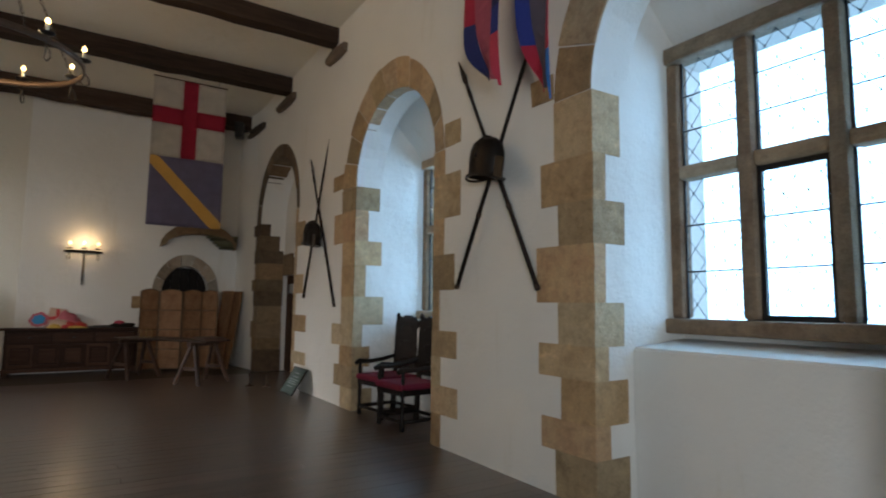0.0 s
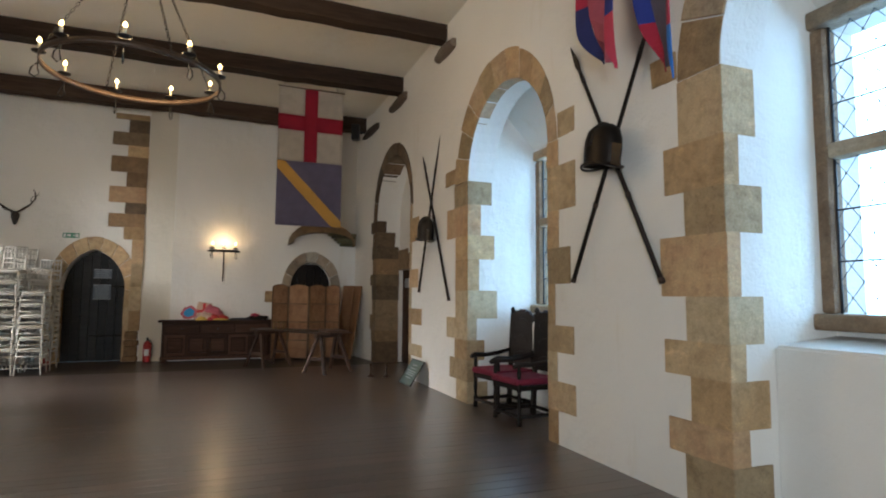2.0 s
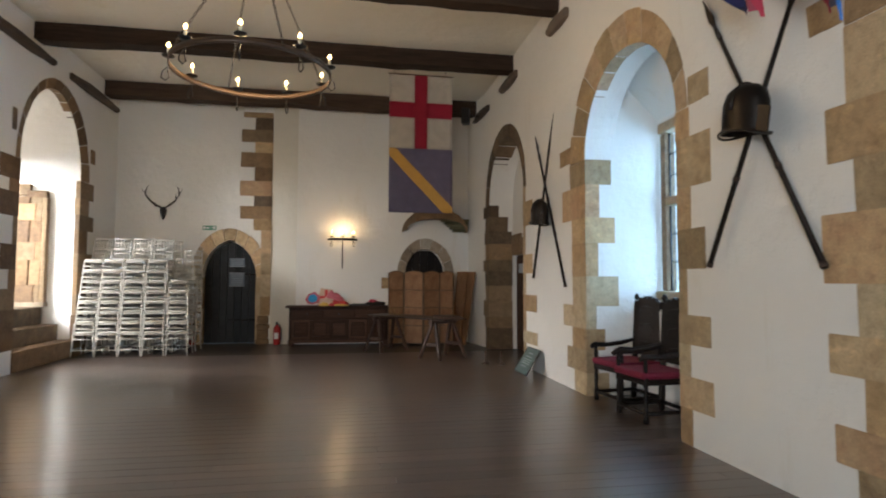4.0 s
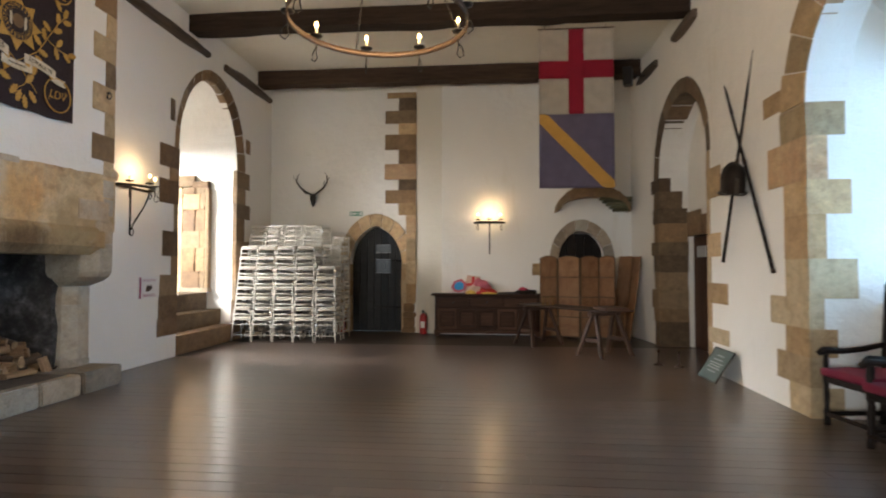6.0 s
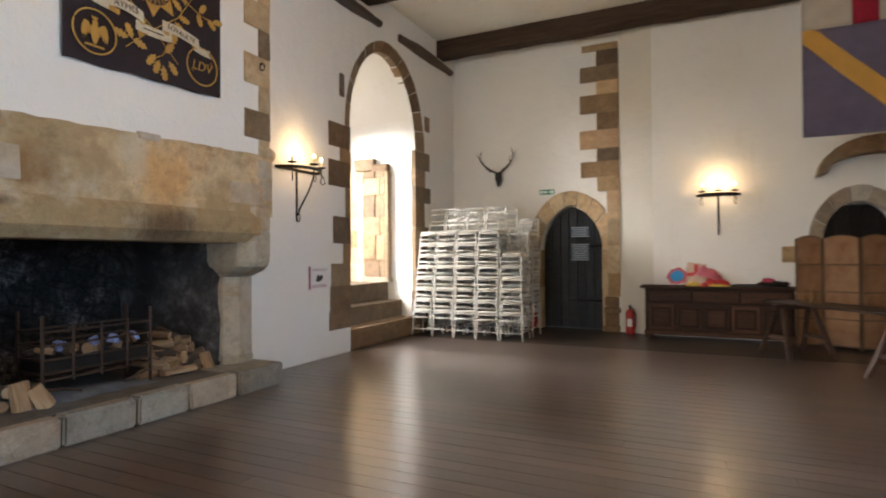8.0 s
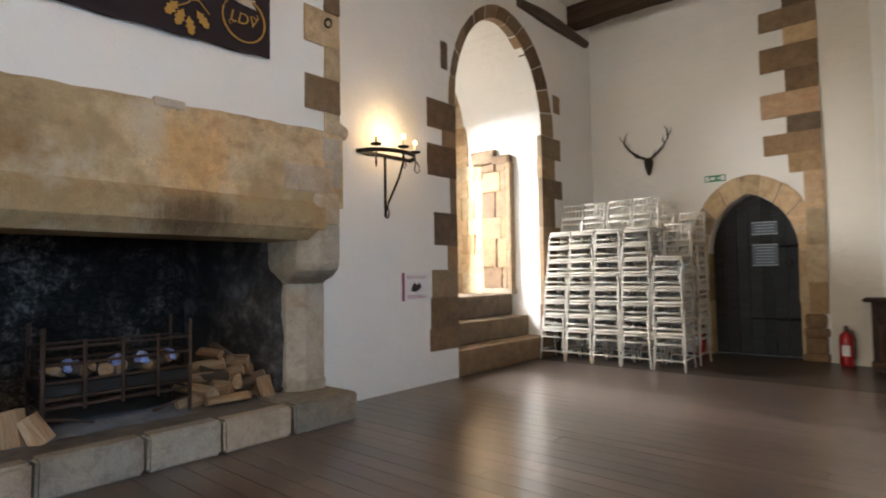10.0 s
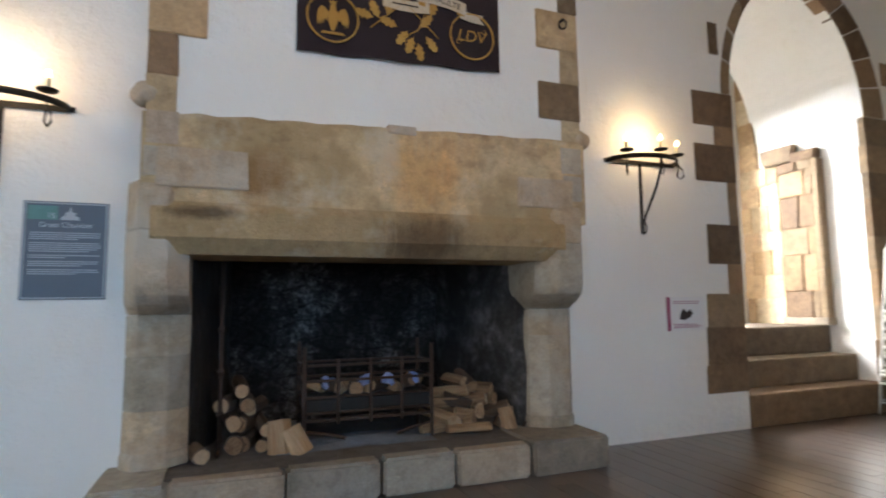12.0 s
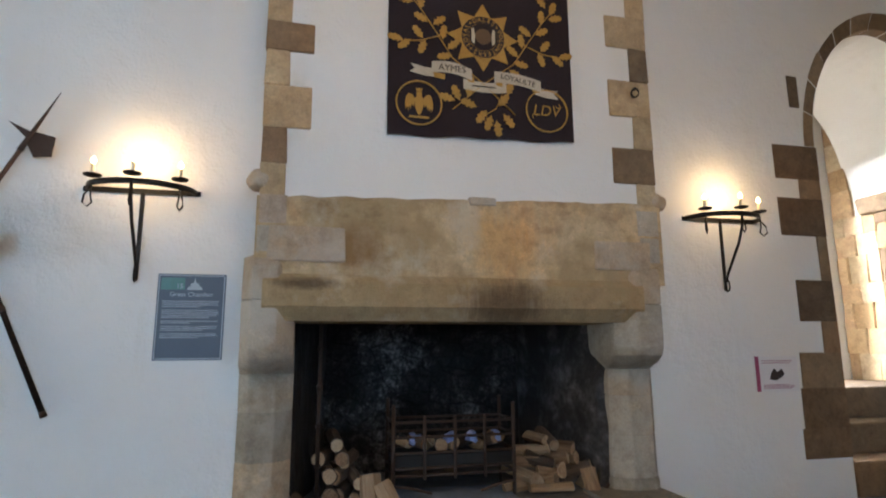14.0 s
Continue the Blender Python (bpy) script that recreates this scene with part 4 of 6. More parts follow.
FOIL = simple("blue foil wrapper", (0.25, 0.32, 0.62), 0.35, 0.5, 0.4, 30, 0.004)
HOOP_IRON = simple("brown iron hoop", (0.075, 0.048, 0.032), 0.45, 0.5)
HORN = simple("dark antler horn", (0.05, 0.034, 0.022), 0.6)
SKULL = simple("dark mount", (0.02, 0.015, 0.012), 0.6)
TOY_BLUE = simple("toy shield blue", (0.02, 0.25, 0.55), 0.4)
TOY_PINK = simple("toy shield pink rim", (0.5, 0.12, 0.16), 0.4)
TOY_RED = simple("toy red", (0.5, 0.03, 0.03), 0.4)
TOY_YELLOW = simple("toy yellow", (0.6, 0.4, 0.06), 0.5)
TOY_TAN = simple("toy cream board", (0.55, 0.4, 0.3), 0.6)
SLATE = stone_material("mossy slate slab", [(0.3, (0.05, 0.06, 0.035)), (0.5, (0.12, 0.125, 0.07)), (0.8, (0.22, 0.2, 0.13))])
ASH = simple("blue grey ash", (0.16, 0.18, 0.22), 0.95, 0, 0.35)


def letters(text, size, mat, parent, m, name="lettering", depth=0.0015, shear=0.0):
    """Built-in font as a mesh; m places its middle."""
    cu = bpy.data.curves.new(name, "FONT")
    cu.body, cu.size, cu.extrude, cu.align_x, cu.align_y = text, size, depth, "CENTER", "CENTER"
    cu.shear = shear
    tmp = bpy.data.objects.new(name, cu)
    scene.collection.objects.link(tmp)
    dg = bpy.context.evaluated_depsgraph_get()
    me = bpy.data.meshes.new_from_object(tmp.evaluated_get(dg))
    bpy.data.objects.remove(tmp)
    me.materials.clear()
    me.materials.append(mat)
    ob = new(name, me)
    ob.parent = parent
    ob.matrix_basis = m
    return ob


# ---- north end ----
# door leaf
door = thing("door_1", "black boarded medieval door with iron strap hinges, closed", "door", (0, 0, 0), kind="structure")
pts = arch_pts(-3.08, -1.92, 1.55, 2.40, 40)
edges_x = np.linspace(-3.08, -1.92, 8)
for x0, x1 in zip(edges_x, edges_x[1:]):
    def top(x):
        for (u0, v0), (u1, v1) in zip(pts, pts[1:]):
            if u0 <= x <= u1 + 1e-9:
                return v0 + (v1 - v0) * (x - u0) / max(u1 - u0, 1e-6)
        return 1.55
    bm = bmesh.new()
    xs = np.linspace(x0 + 0.004, x1 - 0.004, 5)
    yy = YN + 0.2 + random.uniform(-0.006, 0.006)
    strip_prism(bm, [(x, 0.01) for x in xs], [(x, top(x)) for x in xs], N3, yy, YN + 0.28)
    part("plank", bm, DOOR_WOOD, door)
for z in (0.55, 1.62):
    bm = bmesh.new()
    tube(bm, [(-1.93, YN + 0.19, z), (-2.3, YN + 0.185, z), (-2.62, YN + 0.19, z)], [0.022, 0.02, 0.008], 6)
    part("strap_hinge", bm, IRON, door)
bm = bmesh.new()
rod(bm, (-2.06, YN + 0.19, 1.42), (-2.06, YN + 0.15, 1.42), 0.03)
tube(bm, [(-2.06 + 0.05 * math.sin(a), YN + 0.15, 1.37 - 0.05 * math.cos(a)) for a in np.linspace(0, 2 * math.pi, 14)[:-1]], 0.008, 6, True)
part("ring_handle", bm, IRON, door)
for x, z, w, h in ((-2.36, 1.9, 0.34, 0.19), (-2.36, 1.5, 0.34, 0.32)):
    n = part("notice", boxes((x - w / 2, x + w / 2, YN + 0.165, YN + 0.18, z - h / 2, z + h / 2)), SIGN_GREY, door, "dark notice with pale border")
    bm = bmesh.new()
    for zz in np.linspace(z - h / 2 + 0.05, z + h / 2 - 0.05, max(2, int(h / 0.05))):
        box(bm, x - w * 0.38, x + w * 0.38, YN + 0.161, YN + 0.164, zz - 0.004, zz + 0.004)
    for a, b, c, d in ((x - w / 2, x + w / 2, z + h / 2 - 0.012, z + h / 2), (x - w / 2, x + w / 2, z - h / 2, z - h / 2 + 0.012)):
        box(bm, a, b, YN + 0.161, YN + 0.164, c, d)
    part("print", bm, SIGN_WHITE, n)
# carved base beside the door
bm = bmesh.new()
box(bm, -1.88, -1.58, YN - 0.09, YN + 0.1, 0.0, 0.12, 0.02)
box(bm, -1.86, -1.6, YN - 0.06, YN + 0.1, 0.12, 0.34, 0.02)
box(bm, -1.87, -1.57, YN - 0.1, YN + 0.1, 0.34, 0.46, 0.04, 2)
box(bm, -1.86, -1.6, YN - 0.07, YN + 0.1, 0.46, 0.66, 0.05, 2)
tagged(part("carved_stone_base", bm, STONE_DARK), "worn dark carved stone base beside the door", "stone", kind="structure")

# exit sign
ex = thing("exit_sign", "small green exit sign above the door arch", "sign", (-2.965, YN - 0.004, 2.70))
part("panel", boxes((-0.15, 0.15, -0.008, 0, -0.05, 0.05)), EXIT_GREEN, ex)
part("pictogram", boxes((-0.135, -0.09, -0.011, -0.008, -0.035, 0.035), (-0.075, 0.0, -0.011, -0.008, -0.02, 0.02), (0.03, 0.07, -0.011, -0.008, -0.012, 0.012), (0.08, 0.135, -0.011, -0.008, -0.035, 0.035)), PAPER, ex)

# antlers
ant = thing("antlers", "dark pair of stag antlers on a skull mount", "antlers", (-3.96, YN - 0.01, 2.95))
bm = bmesh.new()
lathe(bm, [(0.005, -0.09), (0.03, -0.06), (0.065, 0.06), (0.075, 0.14), (0.05, 0.2), (0.01, 0.21)], (0, -0.07, 0), 12)
part("skull_mount", bm, SKULL, ant)
for s in (-1, 1):
    bm = bmesh.new()
    main = [(s * 0.03, -0.08, 0.18), (s * 0.14, -0.12, 0.24), (s * 0.27, -0.16, 0.34), (s * 0.36, -0.18, 0.47), (s * 0.345, -0.17, 0.6), (s * 0.30, -0.15, 0.68)]
    tube(bm, main, [0.024, 0.021, 0.019, 0.016, 0.011, 0.003], 8)
    tube(bm, [(s * 0.07, -0.1, 0.21), (s * 0.13, -0.24, 0.2), (s * 0.2, -0.28, 0.28)], [0.014, 0.011, 0.003], 6)
    tube(bm, [(s * 0.3, -0.17, 0.38), (s * 0.31, -0.27, 0.42), (s * 0.34, -0.3, 0.5)], [0.013, 0.01, 0.003], 6)
    tube(bm, [(s * 0.355, -0.18, 0.5), (s * 0.41, -0.2, 0.55), (s * 0.43, -0.2, 0.62)], [0.011, 0.008, 0.003], 6)
    part("antler", bm, HORN, ant)


# extinguishers
def extinguisher(x, y):
    t = thing("fire_extinguisher", "red fire extinguisher with a black hose on the floor", "extinguisher", (x, y, 0), group="extinguishers")
    bm = bmesh.new()
    lathe(bm, [(0.07, 0.0), (0.078, 0.02), (0.08, 0.06), (0.08, 0.36), (0.07, 0.41), (0.035, 0.44), (0.025, 0.46)], seg=18)
    part("cylinder", bm, RED_PAINT, t)
    bm = bmesh.new()
    box(bm, -0.018, 0.018, -0.06, 0.05, 0.46, 0.485, 0.005)
    box(bm, -0.014, 0.014, -0.09, 0.02, 0.51, 0.525, 0.004)
    rod(bm, (0, 0, 0.45), (0, 0, 0.52), 0.018)
    part("valve", bm, BLACK_PLASTIC, t)
    bm = bmesh.new()
    tube(bm, [(0.0, -0.05, 0.48), (0.07, -0.07, 0.46), (0.1, -0.05, 0.36), (0.095, -0.04, 0.2), (0.09, -0.03, 0.1)], 0.011, 6)
    part("hose", bm, BLACK_PLASTIC, t)
    part("label_band", boxes((-0.045, 0.045, -0.084, -0.07, 0.14, 0.28)), PAPER, t, "white instruction label")


extinguisher(-1.38, 14.98)
extinguisher(-3.24, 15.06)

# sideboard
sb = thing("sideboard", "long dark carved oak sideboard with drawers and panels", "sideboard", (0.04, 14.80, 0))
part("carcass", boxes((-1.12, 1.12, -0.17, 0.2, 0.09, 0.86)), OAK, sb)
part("top", boxes((-1.2, 1.2, -0.24, 0.2, 0.86, 0.905), bevel=0.012), OAK, sb)
part("plinth", boxes((-1.14, 1.14, -0.2, 0.2, 0.06, 0.13), bevel=0.012), OAK, sb)
for x in (-1.07, 1.07):
    for y in (-0.14, 0.15):
        part("leg", boxes((x - 0.05, x + 0.05, y - 0.05, y + 0.05, 0, 0.1), bevel=0.01), OAK, sb)
for k in range(3):
    x0 = -1.06 + k * 0.713
    d = part("drawer", boxes((x0, x0 + 0.69, -0.2, -0.15, 0.63, 0.82), bevel=0.012), OAK, sb)
    bm = bmesh.new()
    lathe(bm, [(0.012, 0), (0.02, 0.02), (0.016, 0.035), (0.004, 0.04)], seg=10)
    kn = part("knob", bm, IRON, d)
    kn.matrix_basis = pose(x0 + 0.345, -0.2, 0.725, 90)
for k in range(5):
    x0 = -1.06 + k * 0.428
    bm = bmesh.new()
    for r in ((x0, x0 + 0.05, -0.195, -0.16, 0.15, 0.59), (x0 + 0.36, x0 + 0.41, -0.195, -0.16, 0.15, 0.59), (x0 + 0.05, x0 + 0.36, -0.195, -0.16, 0.53, 0.59), (x0 + 0.05, x0 + 0.36, -0.195, -0.16, 0.15, 0.21)):
        box(bm, *r, bevel=0.006)
    fr = part("panel_frame", bm, OAK, sb)
    part("panel", boxes((x0 + 0.07, x0 + 0.34, -0.185, -0.165, 0.23, 0.51), bevel=0.012), OAK, fr)

# dark boards added inside the niche to make its back dark
nb = thing("niche_boarding", "dark boards added to darken the back of the wall niche", "boarding", kind="structure")
for x0 in np.linspace(1.6, 2.36, 5):
    part("plank", boxes((x0, x0 + 0.185, YE + 0.2, YE + 0.24, 0, 2.22), bevel=0.004), OAK_BLACK, nb)

# toys and cloths on the sideboard
SBZ = 0.905
sh = thing("toy_shield", "blue toy shield with a pink rim, leaning on the sideboard", "toy", (-0.58, 14.84, SBZ + 0.016))
hpts = [(-0.17, 0.12), (-0.1, 0.25), (0.05, 0.3), (0.17, 0.2), (0.15, 0.05), (0.0, 0.0), (-0.1, 0.02)]
bm = bmesh.new()
prism(bm, hpts, lambda u, v, d: (u, d + v * 0.35, v), 0, 0.02)
part("rim", bm, TOY_PINK, sh)
bm = bmesh.new()
prism(bm, [(u * 0.66 + 0.0, v * 0.66 + 0.05) for u, v in hpts], lambda u, v, d: (u, d + v * 0.35, v), -0.012, 0.004)
part("face", bm, TOY_BLUE, sh)
sh = thing("toy_shield", "cream toy shield with a red cross, leaning on the wall", "toy", (-0.28, 14.88, SBZ + 0.002))
bm = bmesh.new()
prism(bm, [(-0.2, 0.0), (0.2, 0.0), (0.17, 0.36), (-0.12, 0.4)], lambda u, v, d: (u, d + v * 0.25, v), 0, 0.02)
part("board", bm, TOY_TAN, sh)
bm = bmesh.new()
prism(bm, [(-0.17, 0.15), (0.17, 0.18), (0.17, 0.24), (-0.16, 0.21)], lambda u, v, d: (u, d + v * 0.25, v), -0.012, -0.001)
prism(bm, [(-0.02, 0.02), (0.05, 0.02), (0.04, 0.36), (-0.02, 0.36)], lambda u, v, d: (u, d + v * 0.25, v), -0.018, -0.013)
part("cross", bm, TOY_RED, sh)
random.seed(31)


def heap(name, label, mat, x, y, w, d, h, cat="cloth"):
    bm = bmesh.new()
    bmesh.ops.create_icosphere(bm, subdivisions=3, radius=1)
    for v in bm.verts:
        k = 1 + 0.35 * noise.noise(v.co * 2.3 + Vector((x, y, h)))
        v.co = Vector((v.co.x * w * k * 1.15, v.co.y * d * k, max(0, v.co.z) * h * k * 1.35))
    ob = tagged(part(name, bm, mat), label, cat)
    ob.location = (x, y, SBZ)
    for f in ob.data.polygons:
        f.use_smooth = True
    return ob


heap("toy_tabard", "crumpled red toy tabard on the sideboard", TOY_RED, -0.06, 14.72, 0.11, 0.09, 0.1)
heap("toy_tabard", "pale crumpled toy tabard on the sideboard", TOY_TAN, -0.22, 14.7, 0.16, 0.08, 0.13)
heap("toy_tabard", "red and cream crumpled toy tabard on the sideboard", TOY_PINK, -0.1, 14.84, 0.2, 0.1, 0.24)
heap("toy_tabard", "dark red crumpled toy tabard on the sideboard", TOY_RED, 0.1, 14.82, 0.12, 0.08, 0.09)
heap("toy_hat", "small yellow cloth hat on the sideboard", TOY_YELLOW, -0.3, 14.63, 0.1, 0.05, 0.06, "toy")
heap("toy_hat", "small red and gold cloth hat on the sideboard", TOY_RED, -0.14, 14.62, 0.05, 0.04, 0.05, "toy")
heap("folded_cloth", "flat yellow cloth on the sideboard", TOY_YELLOW, 0.06, 14.66, 0.16, 0.06, 0.03)
heap("folded_cloth", "dark folded cloak on the sideboard", BLACK_PLASTIC, 0.52, 14.7, 0.28, 0.1, 0.035)
heap("folded_cloth", "black folded cloak with a red lining", OAK_BLACK, 0.86, 14.72, 0.22, 0.1, 0.075)
heap("folded_cloth", "rose pink folded cloth on a cloak", PINK_CLOTH, 0.8, 14.74, 0.1, 0.07, 0.11)

# folding screen
scr = thing("folding_screen", "four-panel woven rattan folding screen, standing zigzag", "screen")
spts = [(1.14, 14.38), (1.52, 14.52), (1.95, 14.28), (2.36, 14.46), (2.62, 14.1)]
for k, (p, q) in enumerate(zip(spts, spts[1:])):
    ang = math.degrees(math.atan2(q[1] - p[1], q[0] - p[0]))
    L = math.dist(p, q) - 0.012
    bm = bmesh.new()
    n = 12
    strip_prism(bm, [(0.015 + (L - 0.03) * i / n, 0.05) for i in range(n + 1)], [(0.015 + (L - 0.03) * i / n, 1.66 + 0.05 * math.sin(math.pi * i / n)) for i in range(n + 1)], N3, -0.008, 0.008)
    pn = part("panel", bm, RATTAN, scr)
    pn.matrix_basis = pose(p[0], p[1], 0, 0, 0, ang)
    bm = bmesh.new()
    for x in (0.012, L - 0.012):
        rod(bm, (x, 0, 0), (x, 0, 1.66), 0.013, seg=8)
    for z in (0.05, 0.45, 0.86, 1.27):
        rod(bm, (0.012, 0, z), (L - 0.012, 0, z), 0.014, seg=6)
    tube(bm, [(0.012 + (L - 0.024) * i / n, 0, 1.66 + 0.05 * math.sin(math.pi * i / n)) for i in range(n + 1)], 0.012, 6)
    part("edging", bm, BAMBOO, pn)
# boards leaning behind the screen
for k, (x, lean) in enumerate(((2.72, 7), (2.84, 9))):
    bm = bmesh.new()
    box(bm, -0.012, 0.012, -0.24, 0.24, 0, 1.72, 0.004)
    ob = tagged(part("leaning_board", bm, RATTAN), "brown woven panel leaning in the corner", "board", "leaning boards")
    ob.matrix_basis = pose(x, 14.5 - k * 0.06, 0.0, 0, lean, 18)

# trestle table
tt = thing("trestle_table", "worn trestle table with a loose plank top", "table", (1.55, 12.86, 0), 127)
for k in range(3):
    bm = bmesh.new()
    box(bm, -1.16, 1.16 - 0.03 * k, -0.31 + 0.208 * k, -0.31 + 0.208 * k + 0.203, 0.735, 0.765, 0.006)
    part("plank", bm, TABLE_WOOD, tt)
for x in (-0.82, 0.84):
    bm = bmesh.new()
    box(bm, x - 0.045, x + 0.045, -0.36, 0.36, 0.66, 0.735, 0.008)
    tr = part("trestle_beam", bm, TABLE_WOOD, tt)
    for sx in (-1, 1):
        for sy in (-1, 1):
            bm = bmesh.new()
            a, b = Vector((x + sx * 0.03, sy * 0.24, 0.7)), Vector((x + sx * 0.27, sy * 0.36, 0.0))
            w = 0.027
            hexa(bm, [(b.x - w, b.y - w, 0), (b.x + w, b.y - w, 0), (b.x + w, b.y + w, 0), (b.x - w, b.y + w, 0), (a.x - w, a.y - w, a.z), (a.x + w, a.y - w, a.z), (a.x + w, a.y + w, a.z), (a.x - w, a.y + w, a.z)])
            part("leg", bm, TABLE_WOOD, tt)
    for sy in (-1, 1):
        part("brace", boxes((x - 0.18, x + 0.18, sy * 0.3 - 0.012, sy * 0.3 + 0.012, 0.24, 0.3), bevel=0.004), TABLE_WOOD, tt)
# flat box and candlesticks on the table
bx = tagged(part("wooden_tray", boxes((-0.3, 0.3, -0.2, 0.2, 0.0, 0.05), bevel=0.008), TABLE_WOOD), "flat closed wooden box on the trestle table", "box")
bx.matrix_basis = pose(2.12, 12.1, 0.766, 0, 0, 100)
for k, (x, y) in enumerate(((1.2, 13.28), (1.3, 13.36), (1.12, 13.4))):
    bm = bmesh.new()
    lathe(bm, [(0.045, 0), (0.045, 0.008), (0.012, 0.02), (0.016, 0.06), (0.01, 0.1), (0.022, 0.12), (0.022, 0.128), (0.01, 0.13), (0.009, 0.17)], seg=12)
    ob = tagged(part("candlestick", bm, BRASS), "small turned wooden candlestick on the table", "candlestick", "candlesticks")
    ob.location = (x, y, 0.766)

# ruined arch fragment and slates above the niche
bm = bmesh.new()
pts_in, pts_out = arch_pts(1.62, 3.02, 2.72, 2.98, 12), arch_pts(1.5, 3.06, 2.66, 3.24, 12)
frag = tagged(new("stone_arch_fragment"), "broken stone arch fragment built into the corner", "stone", kind="structure")
bm.free()
for k in range(4):
    bm = bmesh.new()
    strip_prism(bm, pts_in[k * 3:k * 3 + 4], pts_out[k * 3:k * 3 + 4], N3, YE - 0.3 - 0.03 * k, YE + 0.05)
    part("voussoir", bm, STONE_DARK, frag)
random.seed(8)
for k in range(5):
    bm = bmesh.new()
    w = 0.6 - 0.07 * k
    box(bm, 3.06 - w, 3.1, YE - 0.34 + 0.02 * k, YE + 0.02, 2.92 - 0.06 * k, 2.972 - 0.06 * k, 0.012)
    part("slab", bm, SLATE, frag, "mossy green slate slab")

# ---- loudspeaker ----
sp_ = thing("loudspeaker", "small black loudspeaker on a wall bracket", "loudspeaker", (2.86, 13.95, 5.1), -20)
part("cabinet", boxes((-0.09, 0.09, -0.11, 0.11, 0, 0.36), bevel=0.02), BLACK_PLASTIC, sp_)
bm = bmesh.new()
rod(bm, (0.05, 0.05, 0.2), (0.42, 0.18, 0.2), 0.018)
part("bracket", bm, IRON, sp_)


# ---- flags ----
def cloth_sheet(name, mat, parent, u0, u1, z0, z1, ripple, seed, nu=18, nz=18, y=0.0, thick=0.004, keep=None):
    bm = bmesh.new()
    g = []
    for j in range(nz + 1):
        row_ = []
        for i in range(nu + 1):
            u, z = u0 + (u1 - u0) * i / nu, z0 + (z1 - z0) * j / nz
            d = ripple * noise.noise(Vector((u * 2.2 + seed, z * 0.7, seed))) + ripple * 0.4 * math.sin(u * 9 + seed)
            row_.append(bm.verts.new((u, y + d, z)))
        g.append(row_)
    for j in range(nz):
        for i in range(nu):
            bm.faces.new((g[j][i], g[j][i + 1], g[j + 1][i + 1], g[j + 1][i])).smooth = True
    geo = bmesh.ops.solidify(bm, geom=bm.faces[:], thickness=thick)
    return part(name, bm, mat, parent)


FX0, FX1, FY = 0.93, 2.11, 11.62
fl = thing("hanging_flag", "off-white flag with a red upright cross, hung from a beam", "flag", (0, FY, 0))
fz0, fz1 = 3.92, 5.30
cx0, cx1 = FX0 + 0.47, FX0 + 0.71
rz0, rz1 = 4.50, 4.79
for u0, u1, z0, z1 in ((FX0, cx0, fz0, rz0), (cx1, FX1, fz0, rz0), (FX0, cx0, rz1, fz1), (cx1, FX1, rz1, fz1)):
    cloth_sheet("field", WHITE_CLOTH, fl, u0, u1, z0, z1, 0.012, 2.0, 8, 10)
cloth_sheet("cross_upright", RED_CLOTH, fl, cx0, cx1, fz0, fz1, 0.012, 2.0, 5, 20)
cloth_sheet("cross_arm", RED_CLOTH, fl, FX0, cx0, rz0, rz1, 0.012, 2.0, 8, 5)
cloth_sheet("cross_arm", RED_CLOTH, fl, cx1, FX1, rz0, rz1, 0.012, 2.0, 8, 5)
bm = bmesh.new()
rod(bm, (FX0 - 0.02, 0, 5.31), (FX1 + 0.02, 0, 5.31), 0.012, seg=8)
for x in (FX0 + 0.1, FX1 - 0.1):
    rod(bm, (x, 0, 5.3), (x, 0.24, 5.5), 0.004, seg=5)
part("pole", bm, OAK, fl)
fl2 = thing("hanging_flag", "violet flag with a mustard diagonal band, hung below another", "flag", (0, FY - 0.012, 0))
cloth_sheet("field", PURPLE_CLOTH, fl2, FX0, FX1, 2.73, 3.92, 0.014, 2.4, 22, 22)
bm = bmesh.new()
lo, up = [], []
for i in range(25):
    f = i / 24
    u = FX0 + (FX1 - FX0) * f
    lo.append((u, max(2.732, 3.78 - 1.14 * f * 1.08)))
    up.append((u, min(3.918, 4.05 - 1.14 * f * 1.06)))
dz = lambda u, v: 0.014 * noise.noise(Vector((u * 2.2 + 2.4, v * 0.7, 2.4))) + 0.0056 * math.sin(u * 9 + 2.4)
strip_prism(bm, lo, up, lambda u, v, d: (u, d + dz(u, v), v), -0.012, 0.008)
part("diagonal_band", bm, GOLD_CLOTH, fl2)


# pennons beside the window arch
def pennon(name_label, edge, width, z0, z1, cols, seed):
    """Cloth that tapers to its straight edge; each column is cut into coloured lengths."""
    t = thing("pennon", name_label, "flag", (2.98, edge, 0), group="pennons")
    for w0, w1, lengths in cols:
        for mat, za, zb in lengths:
            bm = bmesh.new()
            a, b = [], []
            for i in range(13):
                z = za + (zb - za) * i / 12
                f = (z1 - z) / (z1 - z0)
                w = width * max(0.12, 1 - f ** 9)
                sag = 0.012 * math.sin(f * 9 + seed)
                a.append((w * w0 + sag, z))
                b.append((w * w1 + sag, z + 0.03 * (w1 - w0)))
            strip_prism(bm, a, b, lambda u, v, d: (d + 0.06 * math.sin(u * 15 + seed + v * 0.9), u, v), -0.004, 0.004)
            part("cloth_panel", bm, mat, t)
    bm = bmesh.new()
    rod(bm, (-0.05, width / 2, z1 - 0.02), (XE - 2.98 + 0.03, width / 2, z1 - 0.02), 0.012, seg=8)
    part("hanging_rod", bm, IRON, t, "iron hanging rod")
    return t


